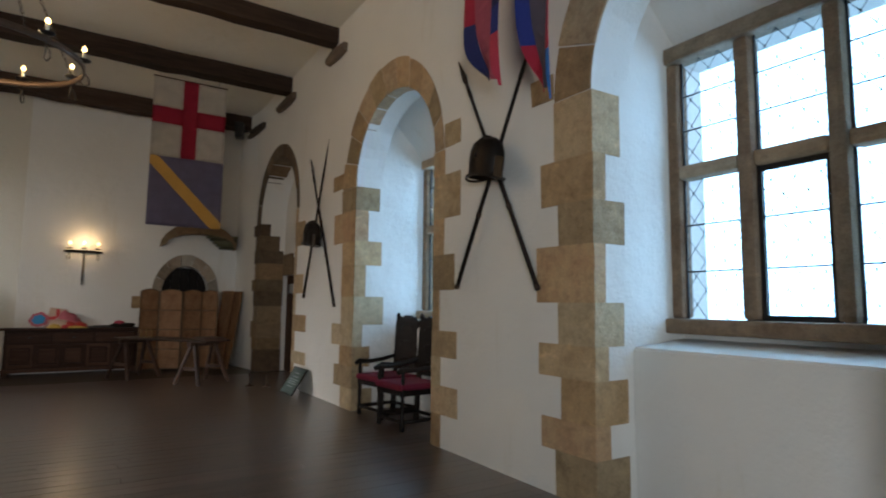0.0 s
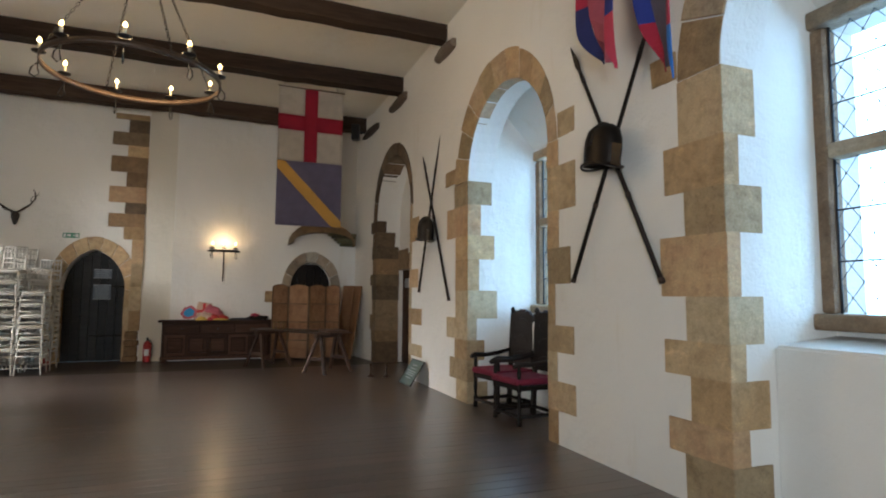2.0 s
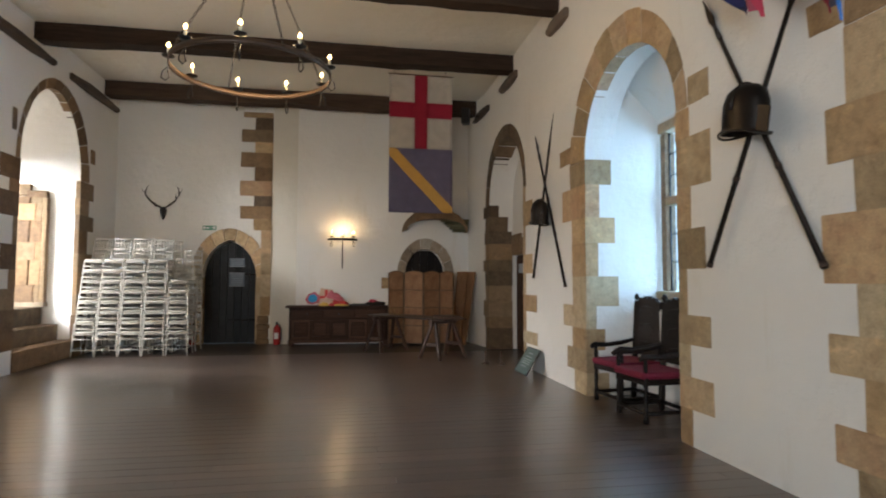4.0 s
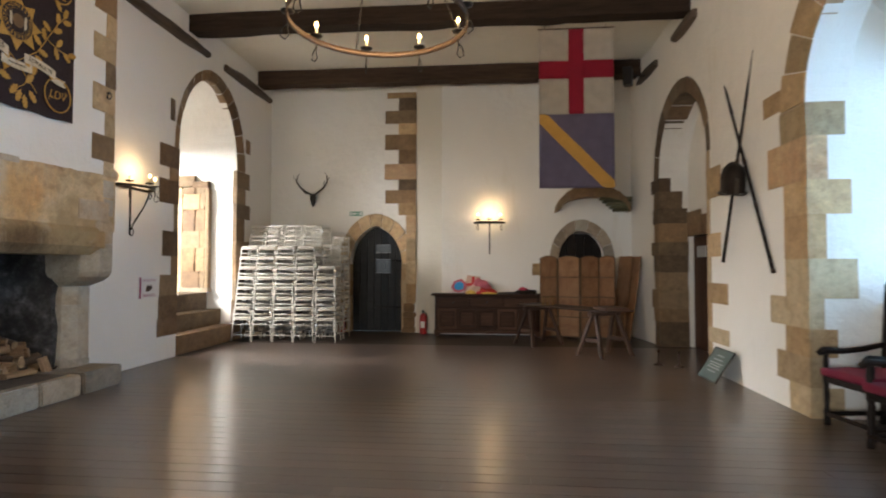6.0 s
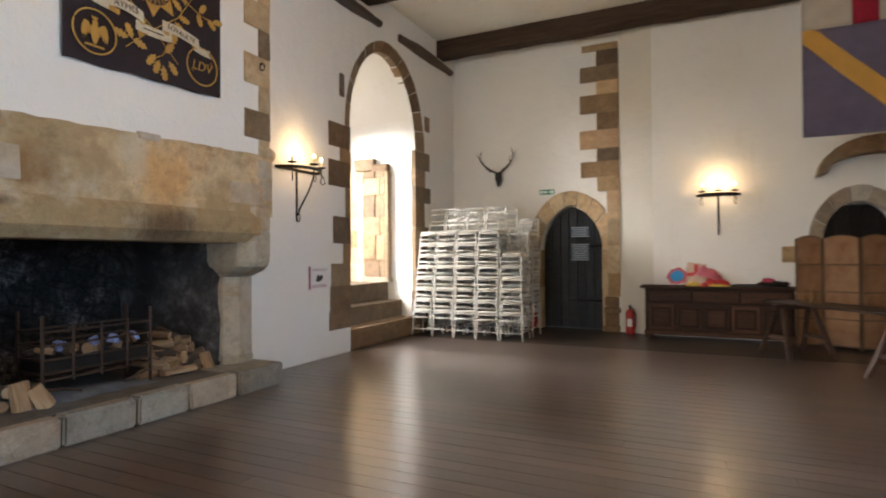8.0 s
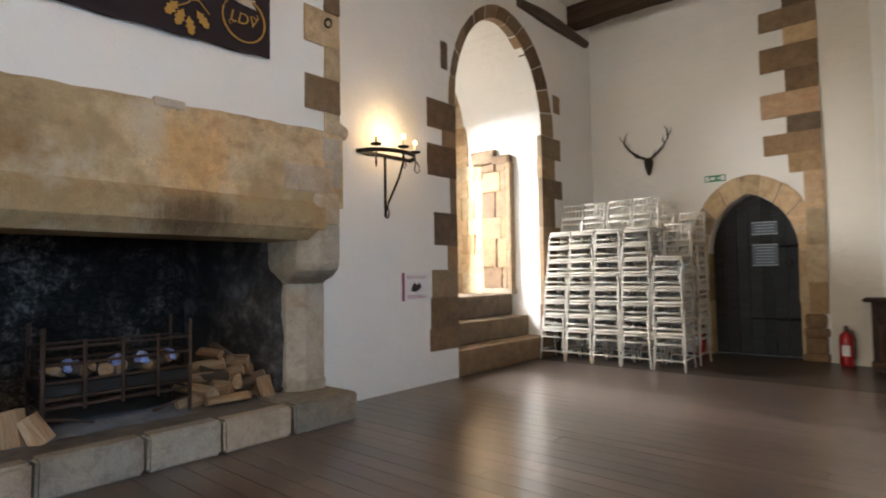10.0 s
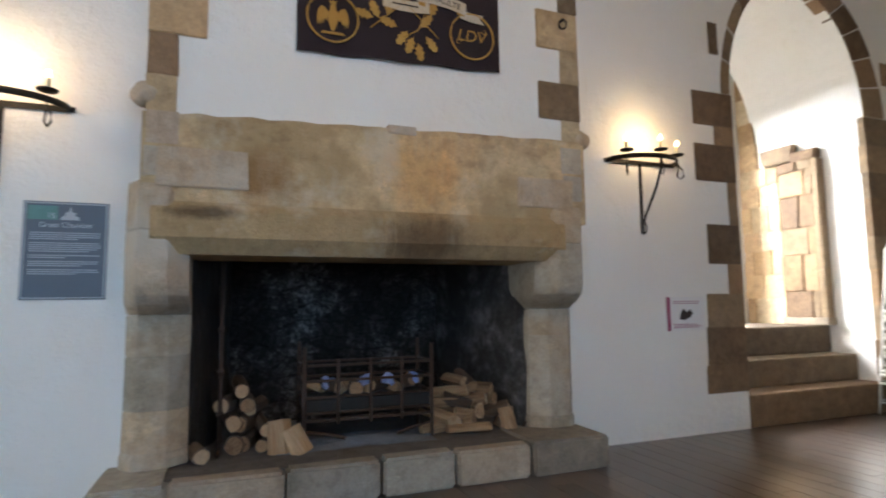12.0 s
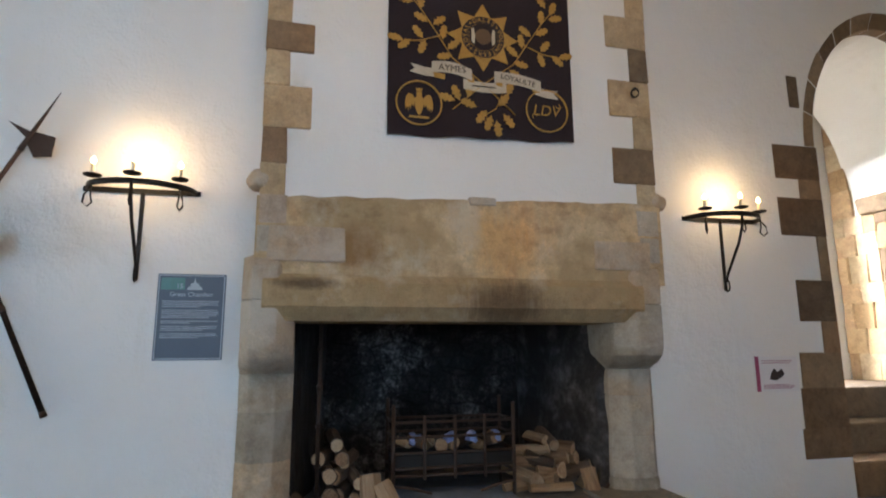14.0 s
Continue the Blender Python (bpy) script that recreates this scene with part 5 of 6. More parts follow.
DULL_CLOTH = cloth("faded slate silk", (0.11, 0.1, 0.15))
SKY_CLOTH = cloth("bright blue silk", (0.04, 0.2, 0.6))
NAVY_CLOTH = cloth("navy silk", (0.015, 0.022, 0.12))
ROSE_CLOTH = cloth("faded rose silk", (0.42, 0.085, 0.13))
pennon("red and blue quartered silk pennon hanging in folds", 4.69, 0.52, 3.28, 5.4, [(0.0, 0.26, [(NAVY_CLOTH, 5.4, 4.0), (BLUE_CLOTH, 4.0, 3.76), (PINK_CLOTH, 3.76, 3.28)]), (0.26, 0.74, [(ROSE_CLOTH, 5.4, 3.34)]), (0.74, 1.0, [(RED_CLOTH, 5.4, 3.98), (NAVY_CLOTH, 3.98, 3.36)])], 0.4)
pennon("blue and red quartered silk pennon hanging in folds", 4.07, 0.38, 2.96, 5.4, [(0.0, 0.16, [(PINK_CLOTH, 5.4, 3.36), (SKY_CLOTH, 3.36, 2.96)]), (0.16, 0.72, [(DULL_CLOTH, 5.4, 3.06)]), (0.72, 1.0, [(BLUE_CLOTH, 5.4, 3.5), (RED_CLOTH, 3.5, 3.04)])], 1.7)

# ---- arms on the walls ----


def pole_arm(label, m, length, head):
    t = thing("pole_weapon", label, "weapon", group="pole weapons")
    t.matrix_basis = m
    bm = bmesh.new()
    tube(bm, [(0, 0, 0), (0, 0, length * 0.5), (0, 0, length)], [0.021, 0.019, 0.016], 8)
    sh_ = part("shaft", bm, OAK_BLACK if head != "halberd" else TABLE_WOOD, t)
    for z in (0.02, length * 0.36, length * 0.62):
        bm = bmesh.new()
        rod(bm, (0, 0, z - 0.02), (0, 0, z + 0.02), 0.025, seg=8)
        part("iron_collar", bm, RUST, sh_)
    bm = bmesh.new()
    if head == "spear":
        prism(bm, [(-0.012, length), (-0.035, length + 0.1), (0.0, length + 0.34), (0.035, length + 0.1), (0.012, length)], lambda u, v, d: (u, d, v), -0.006, 0.006)
        rod(bm, (0, 0, length - 0.14), (0, 0, length + 0.02), 0.022, 0.016, 8)
    elif head == "spike":
        tube(bm, [(0, 0, length - 0.1), (0, 0, length), (0, 0, length + 0.5)], [0.022, 0.018, 0.002], 6)
    else:
        tube(bm, [(0, 0, length - 0.1), (0, 0, length), (0, 0, length + 0.42)], [0.022, 0.018, 0.002], 6)
        prism(bm, [(0.0, length - 0.02), (0.1, length - 0.1), (0.2, length - 0.04), (0.15, length + 0.1), (0.0, length + 0.07)], lambda u, v, d: (u, d, v), -0.006, 0.006)
        prism(bm, [(0.0, length), (-0.18, length + 0.06), (0.0, length + 0.06)], lambda u, v, d: (u, d, v), -0.006, 0.006)
    part("head", bm, STEEL if head != "halberd" else RUST, t)
    return t


def along(a, b, flip=0):
    """A pose whose z axis runs from a towards b."""
    d = Vector(b) - Vector(a)
    return Matrix.Translation(a) @ d.to_track_quat("Z", "Y").to_matrix().to_4x4() @ pose(0, 0, 0, 0, 0, flip)


def breastplate(label, m):
    """A shell of plate with a flared lower edge and a raised rim."""
    t = thing("helmet", label, "helmet", group="wall helmets")
    t.matrix_basis = m
    bm = bmesh.new()
    prof = [(0.02, 0.235), (0.1, 0.225), (0.165, 0.18), (0.195, 0.1), (0.2, 0.0), (0.195, -0.1), (0.2, -0.13)]
    seg = 24
    rings = [[bm.verts.new((r * 1.05 * math.cos(2 * math.pi * i / seg), r * 0.62 * math.sin(2 * math.pi * i / seg), z)) for i in range(seg)] for r, z in prof]
    for a, b in zip(rings, rings[1:]):
        for i in range(seg):
            j = (i + 1) % seg
            bm.faces.new((a[i], a[j], b[j], b[i])).smooth = True
    bm.faces.new(rings[0])
    bmesh.ops.solidify(bm, geom=bm.faces[:], thickness=0.006)
    part("bowl", bm, STEEL, t)
    bm = bmesh.new()
    tube(bm, [(0.225 * math.cos(a), 0.14 * math.sin(a), -0.13 - 0.02 * math.cos(2 * a)) for a in np.linspace(0, 2 * math.pi, 29)[:-1]], 0.011, 6, True)
    part("brim", bm, STEEL, t)
    bm = bmesh.new()
    tube(bm, [(0, 0.13 * math.cos(a), 0.02 + 0.225 * math.sin(a)) for a in np.linspace(0.1, math.pi - 0.1, 12)], 0.014, 6)
    part("comb", bm, STEEL, t)
    bm = bmesh.new()
    prism(bm, [(0.15, 0.06), (0.31, 0.03), (0.3, -0.14), (0.15, -0.12)], lambda u, v, d: (u, d, v), -0.05, -0.04)
    part("cheek_plate", bm, STEEL, t)
    return t


def arms(yc, zc, a0, a1, b0, b1, heads, group_label):
    """Two crossed pole weapons on the east wall and the helmet over their crossing."""
    for (p, q), head, off in zip(((a0, a1), (b0, b1)), heads, (0.035, 0.075)):
        A, B = Vector((XE - off, *p)), Vector((XE - off, *q))
        extra = {"spear": 0.34, "spike": 0.5, "halberd": 0.42}[head]
        L = (B - A).length - extra
        pole_arm(f"dark wooden {'pike' if head == 'spike' else 'spear'} with an iron head, crossed on the wall", along(A, B, 90), L, head)
    breastplate("dark steel helmet with a brim hung over crossed spears", pose(XE - 0.17, yc, zc, 0, 8, -90))


arms(5.1, 2.72, (4.57, 1.58), (5.76, 3.95), (5.7, 1.61), (4.46, 3.95), ("spear", "spike"), "")
arms(9.68, 2.5, (8.99, 1.41), (10.24, 3.88), (10.26, 1.54), (9.3, 4.0), ("spear", "spike"), "")
# crossed arms on the west wall
for p, q, off, head in (((4.57, 0.95), (3.5, 3.3), 0.035, "spear"), ((3.35, 0.95), (4.46, 3.3), 0.075, "halberd")):
    A, B = Vector((XW + off, *p)), Vector((XW + off, *q))
    L = (B - A).length - (0.34 if head == "spear" else 0.42)
    pole_arm("reddish wooden halberd with a rusty iron head on the wall" if head == "halberd" else "brown wooden spear crossed on the wall", along(A, B, -90), L, head)
breastplate("dark steel helmet with a brim hung over crossed spears", pose(XW + 0.17, 3.93, 2.15, 0, -8, 90))


# ---- candle fittings ----
def candle(parent, at, lamp_parent=None):
    bm = bmesh.new()
    lathe(bm, [(0.012, -0.012), (0.058, 0.0), (0.062, 0.012), (0.05, 0.008), (0.016, 0.01)], at, 14)
    pan = part("drip_pan", bm, IRON, parent)
    bm = bmesh.new()
    lathe(bm, [(0.0145, 0.01), (0.0145, 0.085), (0.012, 0.09)], at, 10)
    part("candle", bm, CANDLE, pan)
    bm = bmesh.new()
    lathe(bm, [(0.006, 0.09), (0.016, 0.099), (0.02, 0.111), (0.016, 0.127), (0.007, 0.141), (0.001, 0.148)], at, 12)
    part("bulb", bm, FLAME, pan)


def hook(parent, at, out):
    """A loop of bent iron under the ring."""
    bm = bmesh.new()
    x, y, z = at
    ox, oy = out
    p = [(x, y, z + 0.02), (x, y, z - 0.08), (x - ox * 0.015, y - oy * 0.015, z - 0.13), (x + ox * 0.02, y + oy * 0.02, z - 0.165), (x + ox * 0.06, y + oy * 0.06, z - 0.14), (x + ox * 0.05, y + oy * 0.05, z - 0.08), (x + ox * 0.01, y + oy * 0.01, z - 0.03)]
    tube(bm, p, 0.007, 6)
    part("hook", bm, IRON, parent)


def band(bm, pts, z0, z1, t, closed=False):
    """A flat iron band on edge along plan points."""
    n = len(pts)
    rows_ = []
    for i, (x, y) in enumerate(pts):
        a = Vector(pts[(i + 1) % n if closed else min(i + 1, n - 1)]) - Vector(pts[i - 1 if closed or i else 0])
        nrm = Vector((a.y, -a.x)).normalized() * t / 2
        rows_.append([bm.verts.new((x + nrm.x, y + nrm.y, z0)), bm.verts.new((x + nrm.x, y + nrm.y, z1)), bm.verts.new((x - nrm.x, y - nrm.y, z1)), bm.verts.new((x - nrm.x, y - nrm.y, z0))])
    for i in range(n if closed else n - 1):
        a, b = rows_[i], rows_[(i + 1) % n]
        for k in range(4):
            bm.faces.new((a[k], a[(k + 1) % 4], b[(k + 1) % 4], b[k])).smooth = k % 2 == 0
    bmesh.ops.recalc_face_normals(bm, faces=bm.faces[:])


def sconce(at, rz, r=0.38, out=0.3):
    """Half hoop on a wall; local y points into the room."""
    t = thing("wall_sconce", "wrought iron half-hoop wall sconce with three lit candle bulbs", "wall light", at, rz, "wall sconces")
    ring = [(r * math.cos(a), out * math.sin(a)) for a in np.linspace(0, math.pi, 25)]
    bm = bmesh.new()
    band(bm, ring, -0.022, 0.022, 0.008)
    part("hoop", bm, IRON, t)
    part("wall_bar", boxes((-r - 0.03, r + 0.03, 0.004, 0.014, -0.02, 0.02)), IRON, t)
    bm = bmesh.new()
    box(bm, -0.014, 0.014, 0.004, 0.016, -0.68, 0.02)
    part("back_bar", bm, IRON, t)
    bm = bmesh.new()
    tube(bm, [(0, out, -0.02), (0, out * 0.96, -0.12), (0, out * 0.75, -0.27), (0, out * 0.42, -0.42), (0, 0.06, -0.52), (0.0, 0.03, -0.6)], 0.012, 6)
    tube(bm, [(0, 0.035 + 0.03 * math.sin(a), -0.58 - 0.055 * (1 - math.cos(a)) / 1) for a in np.linspace(0, 2 * math.pi, 14)[:-1]], 0.007, 6, True)
    part("curved_strap", bm, IRON, t)
    for a in (0.22, 0.5, 0.78):
        x, y = r * math.cos(math.pi * a), out * math.sin(math.pi * a)
        candle(t, (x, y, 0.05))
        hook(t, (x, y, -0.015), (x / r * 0.8, 0.5))
    return t


sconce((XW, 10.13, 2.60), -90)
sconce((XW, 5.06, 2.59), -90)
sconce((0.09, YE, 2.46), 180, 0.32, 0.26)
for x, y, z in ((XW + 0.24, 10.13, 2.83), (XW + 0.24, 5.06, 2.83), (0.09, YE - 0.22, 2.67)):
    point("sconce_lamp", (x, y, z), SCONCE_W, WARM, 0.12)

# chandelier
CX, CY, CZ, CR = -0.8, 7.42, 3.66, 0.80
ch = thing("chandelier", "large iron hoop chandelier with nine lit candle bulbs on chains", "chandelier", (CX, CY, CZ))
ringp = [(CR * math.cos(a), CR * math.sin(a)) for a in np.linspace(0, 2 * math.pi, 73)[:-1]]
bm = bmesh.new()
band(bm, ringp, -0.03, 0.03, 0.012, True)
part("hoop", bm, HOOP_IRON, ch)
for k in range(9):
    a = 2 * math.pi * (k + 0.775) / 9
    c, s = math.cos(a), math.sin(a)
    candle(ch, (CR * c, CR * s, 0.05))
    hook(ch, (CR * c, CR * s, -0.03), (c, s))


def link_mesh():
    bm = bmesh.new()
    tube(bm, [(0.012 * math.cos(a), 0, 0.026 * math.sin(a)) for a in np.linspace(0, 2 * math.pi, 11)[:-1]], 0.004, 5, True)
    me = bpy.data.meshes.new("chain_link")
    bm.to_mesh(me)
    bm.free()
    me.materials.append(IRON)
    return me


LINK = link_mesh()
for k in range(4):
    a = 2 * math.pi * k / 4 + 0.5
    p0, p1 = Vector((CR * math.cos(a), CR * math.sin(a), 0.03)), Vector((0, 0, 1.55))
    n = 40
    holder = new("chain")
    holder.parent = ch
    for i in range(n):
        p = p0.lerp(p1, i / n)
        ob = new("chain_link", LINK)
        ob.parent = holder
        ob.matrix_basis = Matrix.Translation(p) @ (p1 - p0).to_track_quat("Z", "Y").to_matrix().to_4x4() @ pose(0, 0, 0, 0, 0, 90 * (i % 2))
bm = bmesh.new()
rod(bm, (0, 0, 1.5), (0, 0, ZC - CZ - 0.002), 0.012)
part("ceiling_rod", bm, IRON, ch)
point("chandelier_lamp", (CX, CY, CZ + 0.32), CHAND_W, WARM, 0.5)

# ---- banner over the fireplace ----
BX = -4.525
bn = thing("embroidered_banner", "dark aubergine regimental banner embroidered in gold, hung on the breast", "banner")
bn.matrix_basis = pose(BX, 7.63, 4.12, 0, 0, 90)
# local x runs along the wall (towards the door end), local z up, local -y into the room
BN3 = lambda u, v, d: (u, d, v)
bm = bmesh.new()
cols = 24
lo = [(-0.775 + 1.55 * i / cols, -1.10 + 0.05 * i / cols + 0.006 * math.sin(i * 0.9)) for i in range(cols + 1)]
up = [(-0.775 + 1.55 * i / cols, 0.68) for i in range(cols + 1)]
strip_prism(bm, lo, up, lambda u, v, d: (u, d + 0.008 * math.sin(u * 7 + v * 1.2), v), -0.004, 0.004)
part("cloth", bm, AUBERGINE, bn)
FY_ = -0.022


def flat(pts, mat, name, d=0.0):
    bm = bmesh.new()
    prism(bm, pts, BN3, FY_ - d, FY_ - d + 0.006)
    return part(name, bm, mat, bn)


def ringlet(cx, cz, r, w, mat, name):
    bm = bmesh.new()
    tube(bm, [(cx + r * math.cos(a), FY_, cz + r * math.sin(a)) for a in np.linspace(0, 2 * math.pi, 41)[:-1]], w, 5, True)
    return part(name, bm, mat, bn)


def circ(cx, cz, r, n=28):
    return [(cx + r * math.cos(2 * math.pi * i / n), cz + r * math.sin(2 * math.pi * i / n)) for i in range(n)]


SZ = -0.21
flat([((0.30 if i % 2 == 0 else 0.19) * math.sin(math.pi * i / 8), SZ + (0.30 if i % 2 == 0 else 0.19) * math.cos(math.pi * i / 8)) for i in range(16)], GOLD, "star")
flat(circ(0, SZ, 0.185), INK, "garter", 0.004)
ringlet(0, SZ, 0.185, 0.006, GOLD, "garter_edge")
flat(circ(0, SZ, 0.12), AUBERGINE, "centre", 0.008)
ringlet(0, SZ, 0.122, 0.005, GOLD, "centre_edge")
flat(circ(0, SZ, 0.07, 12), BAMBOO, "shield_emblem", 0.012)
for s in (-1, 1):
    flat([(s * 0.075, SZ - 0.07), (s * 0.1, SZ - 0.05), (s * 0.1, SZ + 0.06), (s * 0.08, SZ + 0.07), (s * 0.07, SZ)], CREAM, "supporter", 0.012)
for i, chn in enumerate("DALES+VOLUNTEERS+LOYAL+"):
    a = math.radians(58 - i * 360 / 23 + 60)
    letters(chn, 0.052, GOLD, bn, Matrix.Translation((0.153 * math.cos(a), FY_ - 0.006, SZ + 0.153 * math.sin(a))) @ pose(0, 0, 0, 90, 0, 0) @ pose(0, 0, 0, 0, 0, math.degrees(a) - 90))


def ribbon(pts, w, mat, name, d=0.008):
    bm = bmesh.new()
    strip_prism(bm, [(x, z - w / 2) for x, z in pts], [(x, z + w / 2) for x, z in pts], BN3, FY_ - d, FY_ - d + 0.006)
    return part(name, bm, mat, bn)


RZ = -0.59
ribbon([(-0.43 + 0.33 * f, RZ + 0.07 - 0.04 * f * f + 0.02 * math.sin(f * 3)) for f in np.linspace(0, 1, 9)], 0.095, CREAM, "scroll")
ribbon([(0.09 + 0.40 * f, RZ + 0.04 - 0.05 * f + 0.02 * math.sin(f * 3)) for f in np.linspace(0, 1, 9)], 0.095, CREAM, "scroll")
ribbon([(-0.17 + 0.36 * f, RZ - 0.045 - 0.015 * math.sin(f * 3.1)) for f in np.linspace(0, 1, 9)], 0.085, CREAM, "scroll", 0.004)
for k, x0, z0, tilt in ((-1, -0.4, RZ + 0.025, -0.1), (1, 0.44, RZ - 0.04, -0.16)):
    tail = [(0.0, 0.035), (0.08, 0.03), (0.14, 0.036), (0.2, 0.042), (0.165, 0.008), (0.205, -0.028), (0.14, -0.036), (0.08, -0.042), (0.0, -0.035)]
    flat([(x0 + k * x, z0 + z + k * x * tilt) for x, z in tail], CREAM, "scroll_tail", 0.004)
for x0, z0, w in ((-0.42, RZ + 0.0, 0.1), (-0.14, RZ - 0.005, 0.06), (0.1, RZ - 0.015, 0.06), (0.41, RZ - 0.035, 0.07)):
    flat([(x0, z0 + 0.03), (x0 + w, z0 + 0.02), (x0 + w * 0.95, z0 - 0.025), (x0 + w * 0.1, z0 - 0.015)], GOLD, "scroll_fold", 0.006)
letters("AYMES", 0.075, INK, bn, Matrix.Translation((-0.265, FY_ - 0.012, RZ + 0.07)) @ pose(0, 0, 0, 90) @ pose(0, 0, 0, 0, 0, -1))
letters("LOYAULTE", 0.062, INK, bn, Matrix.Translation((0.29, FY_ - 0.012, RZ + 0.026)) @ pose(0, 0, 0, 90) @ pose(0, 0, 0, 0, 0, -9))
flat([(-0.1, RZ - 0.052), (0.1, RZ - 0.052), (0.1, RZ - 0.06), (-0.1, RZ - 0.06)], INK, "scroll_mark", 0.012)
for cx, cz in ((-0.53, -0.83), (0.54, -0.80), (-0.53, 0.40), (0.53, 0.40)):
    ringlet(cx, cz, 0.18, 0.008, GOLD, "roundel")
for cx, cz in ((-0.53, -0.83), (0.53, 0.40)):
    bm = bmesh.new()
    bird = [(0.0, 0.095), (0.022, 0.085), (0.02, 0.055), (0.034, 0.03), (0.034, -0.03), (0.018, -0.08), (0.008, -0.1)]
    prism(bm, [(cx + x, cz + z) for x, z in bird] + [(cx - x, cz + z) for x, z in bird[:0:-1]], BN3, FY_ - 0.004, FY_ + 0.004)
    part("bird_body", bm, GOLD, bn)
    flat([(cx - 0.022, cz + 0.1), (cx + 0.022, cz + 0.1), (cx + 0.026, cz + 0.125), (cx + 0.01, cz + 0.114), (cx, cz + 0.13), (cx - 0.01, cz + 0.114), (cx - 0.026, cz + 0.125)], GOLD, "bird_crown")
    for k in (-1, 1):
        wing = [(0.03, 0.03), (0.055, 0.065), (0.085, 0.075), (0.105, 0.04), (0.112, -0.01), (0.105, -0.07), (0.092, -0.03), (0.086, -0.075), (0.076, -0.025), (0.068, -0.06), (0.06, -0.01), (0.045, -0.035)]
        flat([(cx + k * x, cz + z) for x, z in wing], GOLD, "bird_wing")
    flat([(cx - 0.085, cz - 0.125), (cx + 0.085, cz - 0.125), (cx + 0.075, cz - 0.108), (cx - 0.075, cz - 0.108)], GOLD, "wreath_bar")
for cx, cz in ((0.54, -0.80), (-0.53, 0.40)):
    letters("LDV", 0.13, GOLD, bn, Matrix.Translation((cx - 0.01, FY_ - 0.004, cz - 0.005)) @ pose(0, 0, 0, 90), shear=0.2)
    for x0, z0, k in ((-0.115, -0.055, 1), (0.1, 0.05, -1)):
        bm = bmesh.new()
        tube(bm, [(cx + x0 + k * 0.022 * math.cos(a) * (1 - a / 9), FY_ - 0.004, cz + z0 + k * 0.018 * math.sin(a)) for a in np.linspace(0, 4.6, 12)], 0.0035, 5)
        part("flourish", bm, GOLD, bn)
# oak sprays
random.seed(77)


def leaf(cx, cz, ang, L, mat=GOLD):
    pts = []
    side = [(0.0, 0.0), (0.18, 0.1), (0.3, 0.24), (0.42, 0.14), (0.55, 0.28), (0.68, 0.16), (0.85, 0.2), (1.0, 0.0)]
    c, s = math.cos(ang), math.sin(ang)
    for u, v in side + [(u, -v) for u, v in side[-2:0:-1]]:
        pts.append((cx + L * (u * c - v * s), cz + L * (u * s + v * c)))
    flat(pts, mat, "oak_leaf", 0.003)


def stem(pts):
    bm = bmesh.new()
    tube(bm, [(x, FY_, z) for x, z in pts], 0.005, 5)
    part("stem", bm, GOLD, bn)


for s in (-1, 1):
    stem([(s * -0.26, -0.86), (0.0, -0.62), (s * 0.26, -0.42), (s * 0.4, -0.2), (s * 0.52, -0.02), (s * 0.6, 0.08)])
    stem([(s * 0.36, -0.24), (s * 0.52, -0.3), (s * 0.66, -0.32)])
    for x, z, a in ((0.3, -0.12, 2.4), (0.34, -0.04, 1.7), (0.42, 0.08, 2.5), (0.46, 0.1, 0.5), (0.52, 0.2, 1.6), (0.58, 0.26, 0.2), (0.6, 0.3, 1.2), (0.5, -0.05, 0.9), (0.6, -0.07, -0.7), (0.66, -0.08, 0.2), (0.22, -0.24, -0.6), (0.26, -0.17, -0.2), (0.56, 0.36, 2.2), (0.48, -0.06, -1.2)):
        leaf(s * x, z - 0.23, a if s > 0 else math.pi - a, 0.13)
for x, z, a in ((-0.2, -0.7, 2.0), (-0.24, -0.7, 2.9), (-0.14, -0.66, 1.2), (0.02, -0.76, -2.2), (0.12, -0.72, 0.9), (0.16, -0.78, -0.9), (0.06, -0.8, -1.9), (0.2, -0.62, 1.3), (-0.06, -0.74, 2.8), (0.1, -0.84, -1.4)):
    leaf(x, z - 0.08, a, 0.14)
stem([(0.16, -0.68), (0.1, -0.82), (-0.02, -0.9)])
bm = bmesh.new()
rod(bm, (-0.8, -0.01, 0.68), (0.8, -0.01, 0.68), 0.016)
part("hanging_rod", bm, OAK, bn)

# ---- wall signs ----
sg = thing("information_sign", "slate blue information sign with white print", "sign", (XW, 5.455, 1.645), 90)
part("panel", boxes((-0.24, 0.24, -0.014, -0.002, -0.32, 0.32), bevel=0.002), SIGN_GREY, sg)
bm = bmesh.new()
for r in ((-0.232, 0.232, -0.017, -0.0145, 0.305, 0.312), (-0.232, 0.232, -0.017, -0.0145, -0.312, -0.305), (-0.232, -0.225, -0.017, -0.0145, -0.305, 0.305), (0.225, 0.232, -0.017, -0.0145, -0.305, 0.305)):
    box(bm, *r)
part("border", bm, SIGN_WHITE, sg)
part("corner_tile", boxes((-0.215, -0.05, -0.017, -0.0145, 0.2, 0.29)), SIGN_GREEN, sg)
letters("15", 0.05, SIGN_WHITE, sg, pose(-0.085, -0.019, 0.225, 90))
letters("Great Chamber", 0.047, SIGN_WHITE, sg, pose(0.0, -0.0165, 0.165, 90))
bm = bmesh.new()
prism(bm, [(-0.035, 0.2), (0.075, 0.2), (0.065, 0.225), (0.05, 0.225), (0.05, 0.25), (0.03, 0.25), (0.02, 0.29), (0.01, 0.25), (-0.01, 0.25), (-0.01, 0.225), (-0.025, 0.225)], N3, -0.017, -0.0145)
part("emblem", bm, SIGN_WHITE, sg)
bm = bmesh.new()
random.seed(3)
z = 0.115
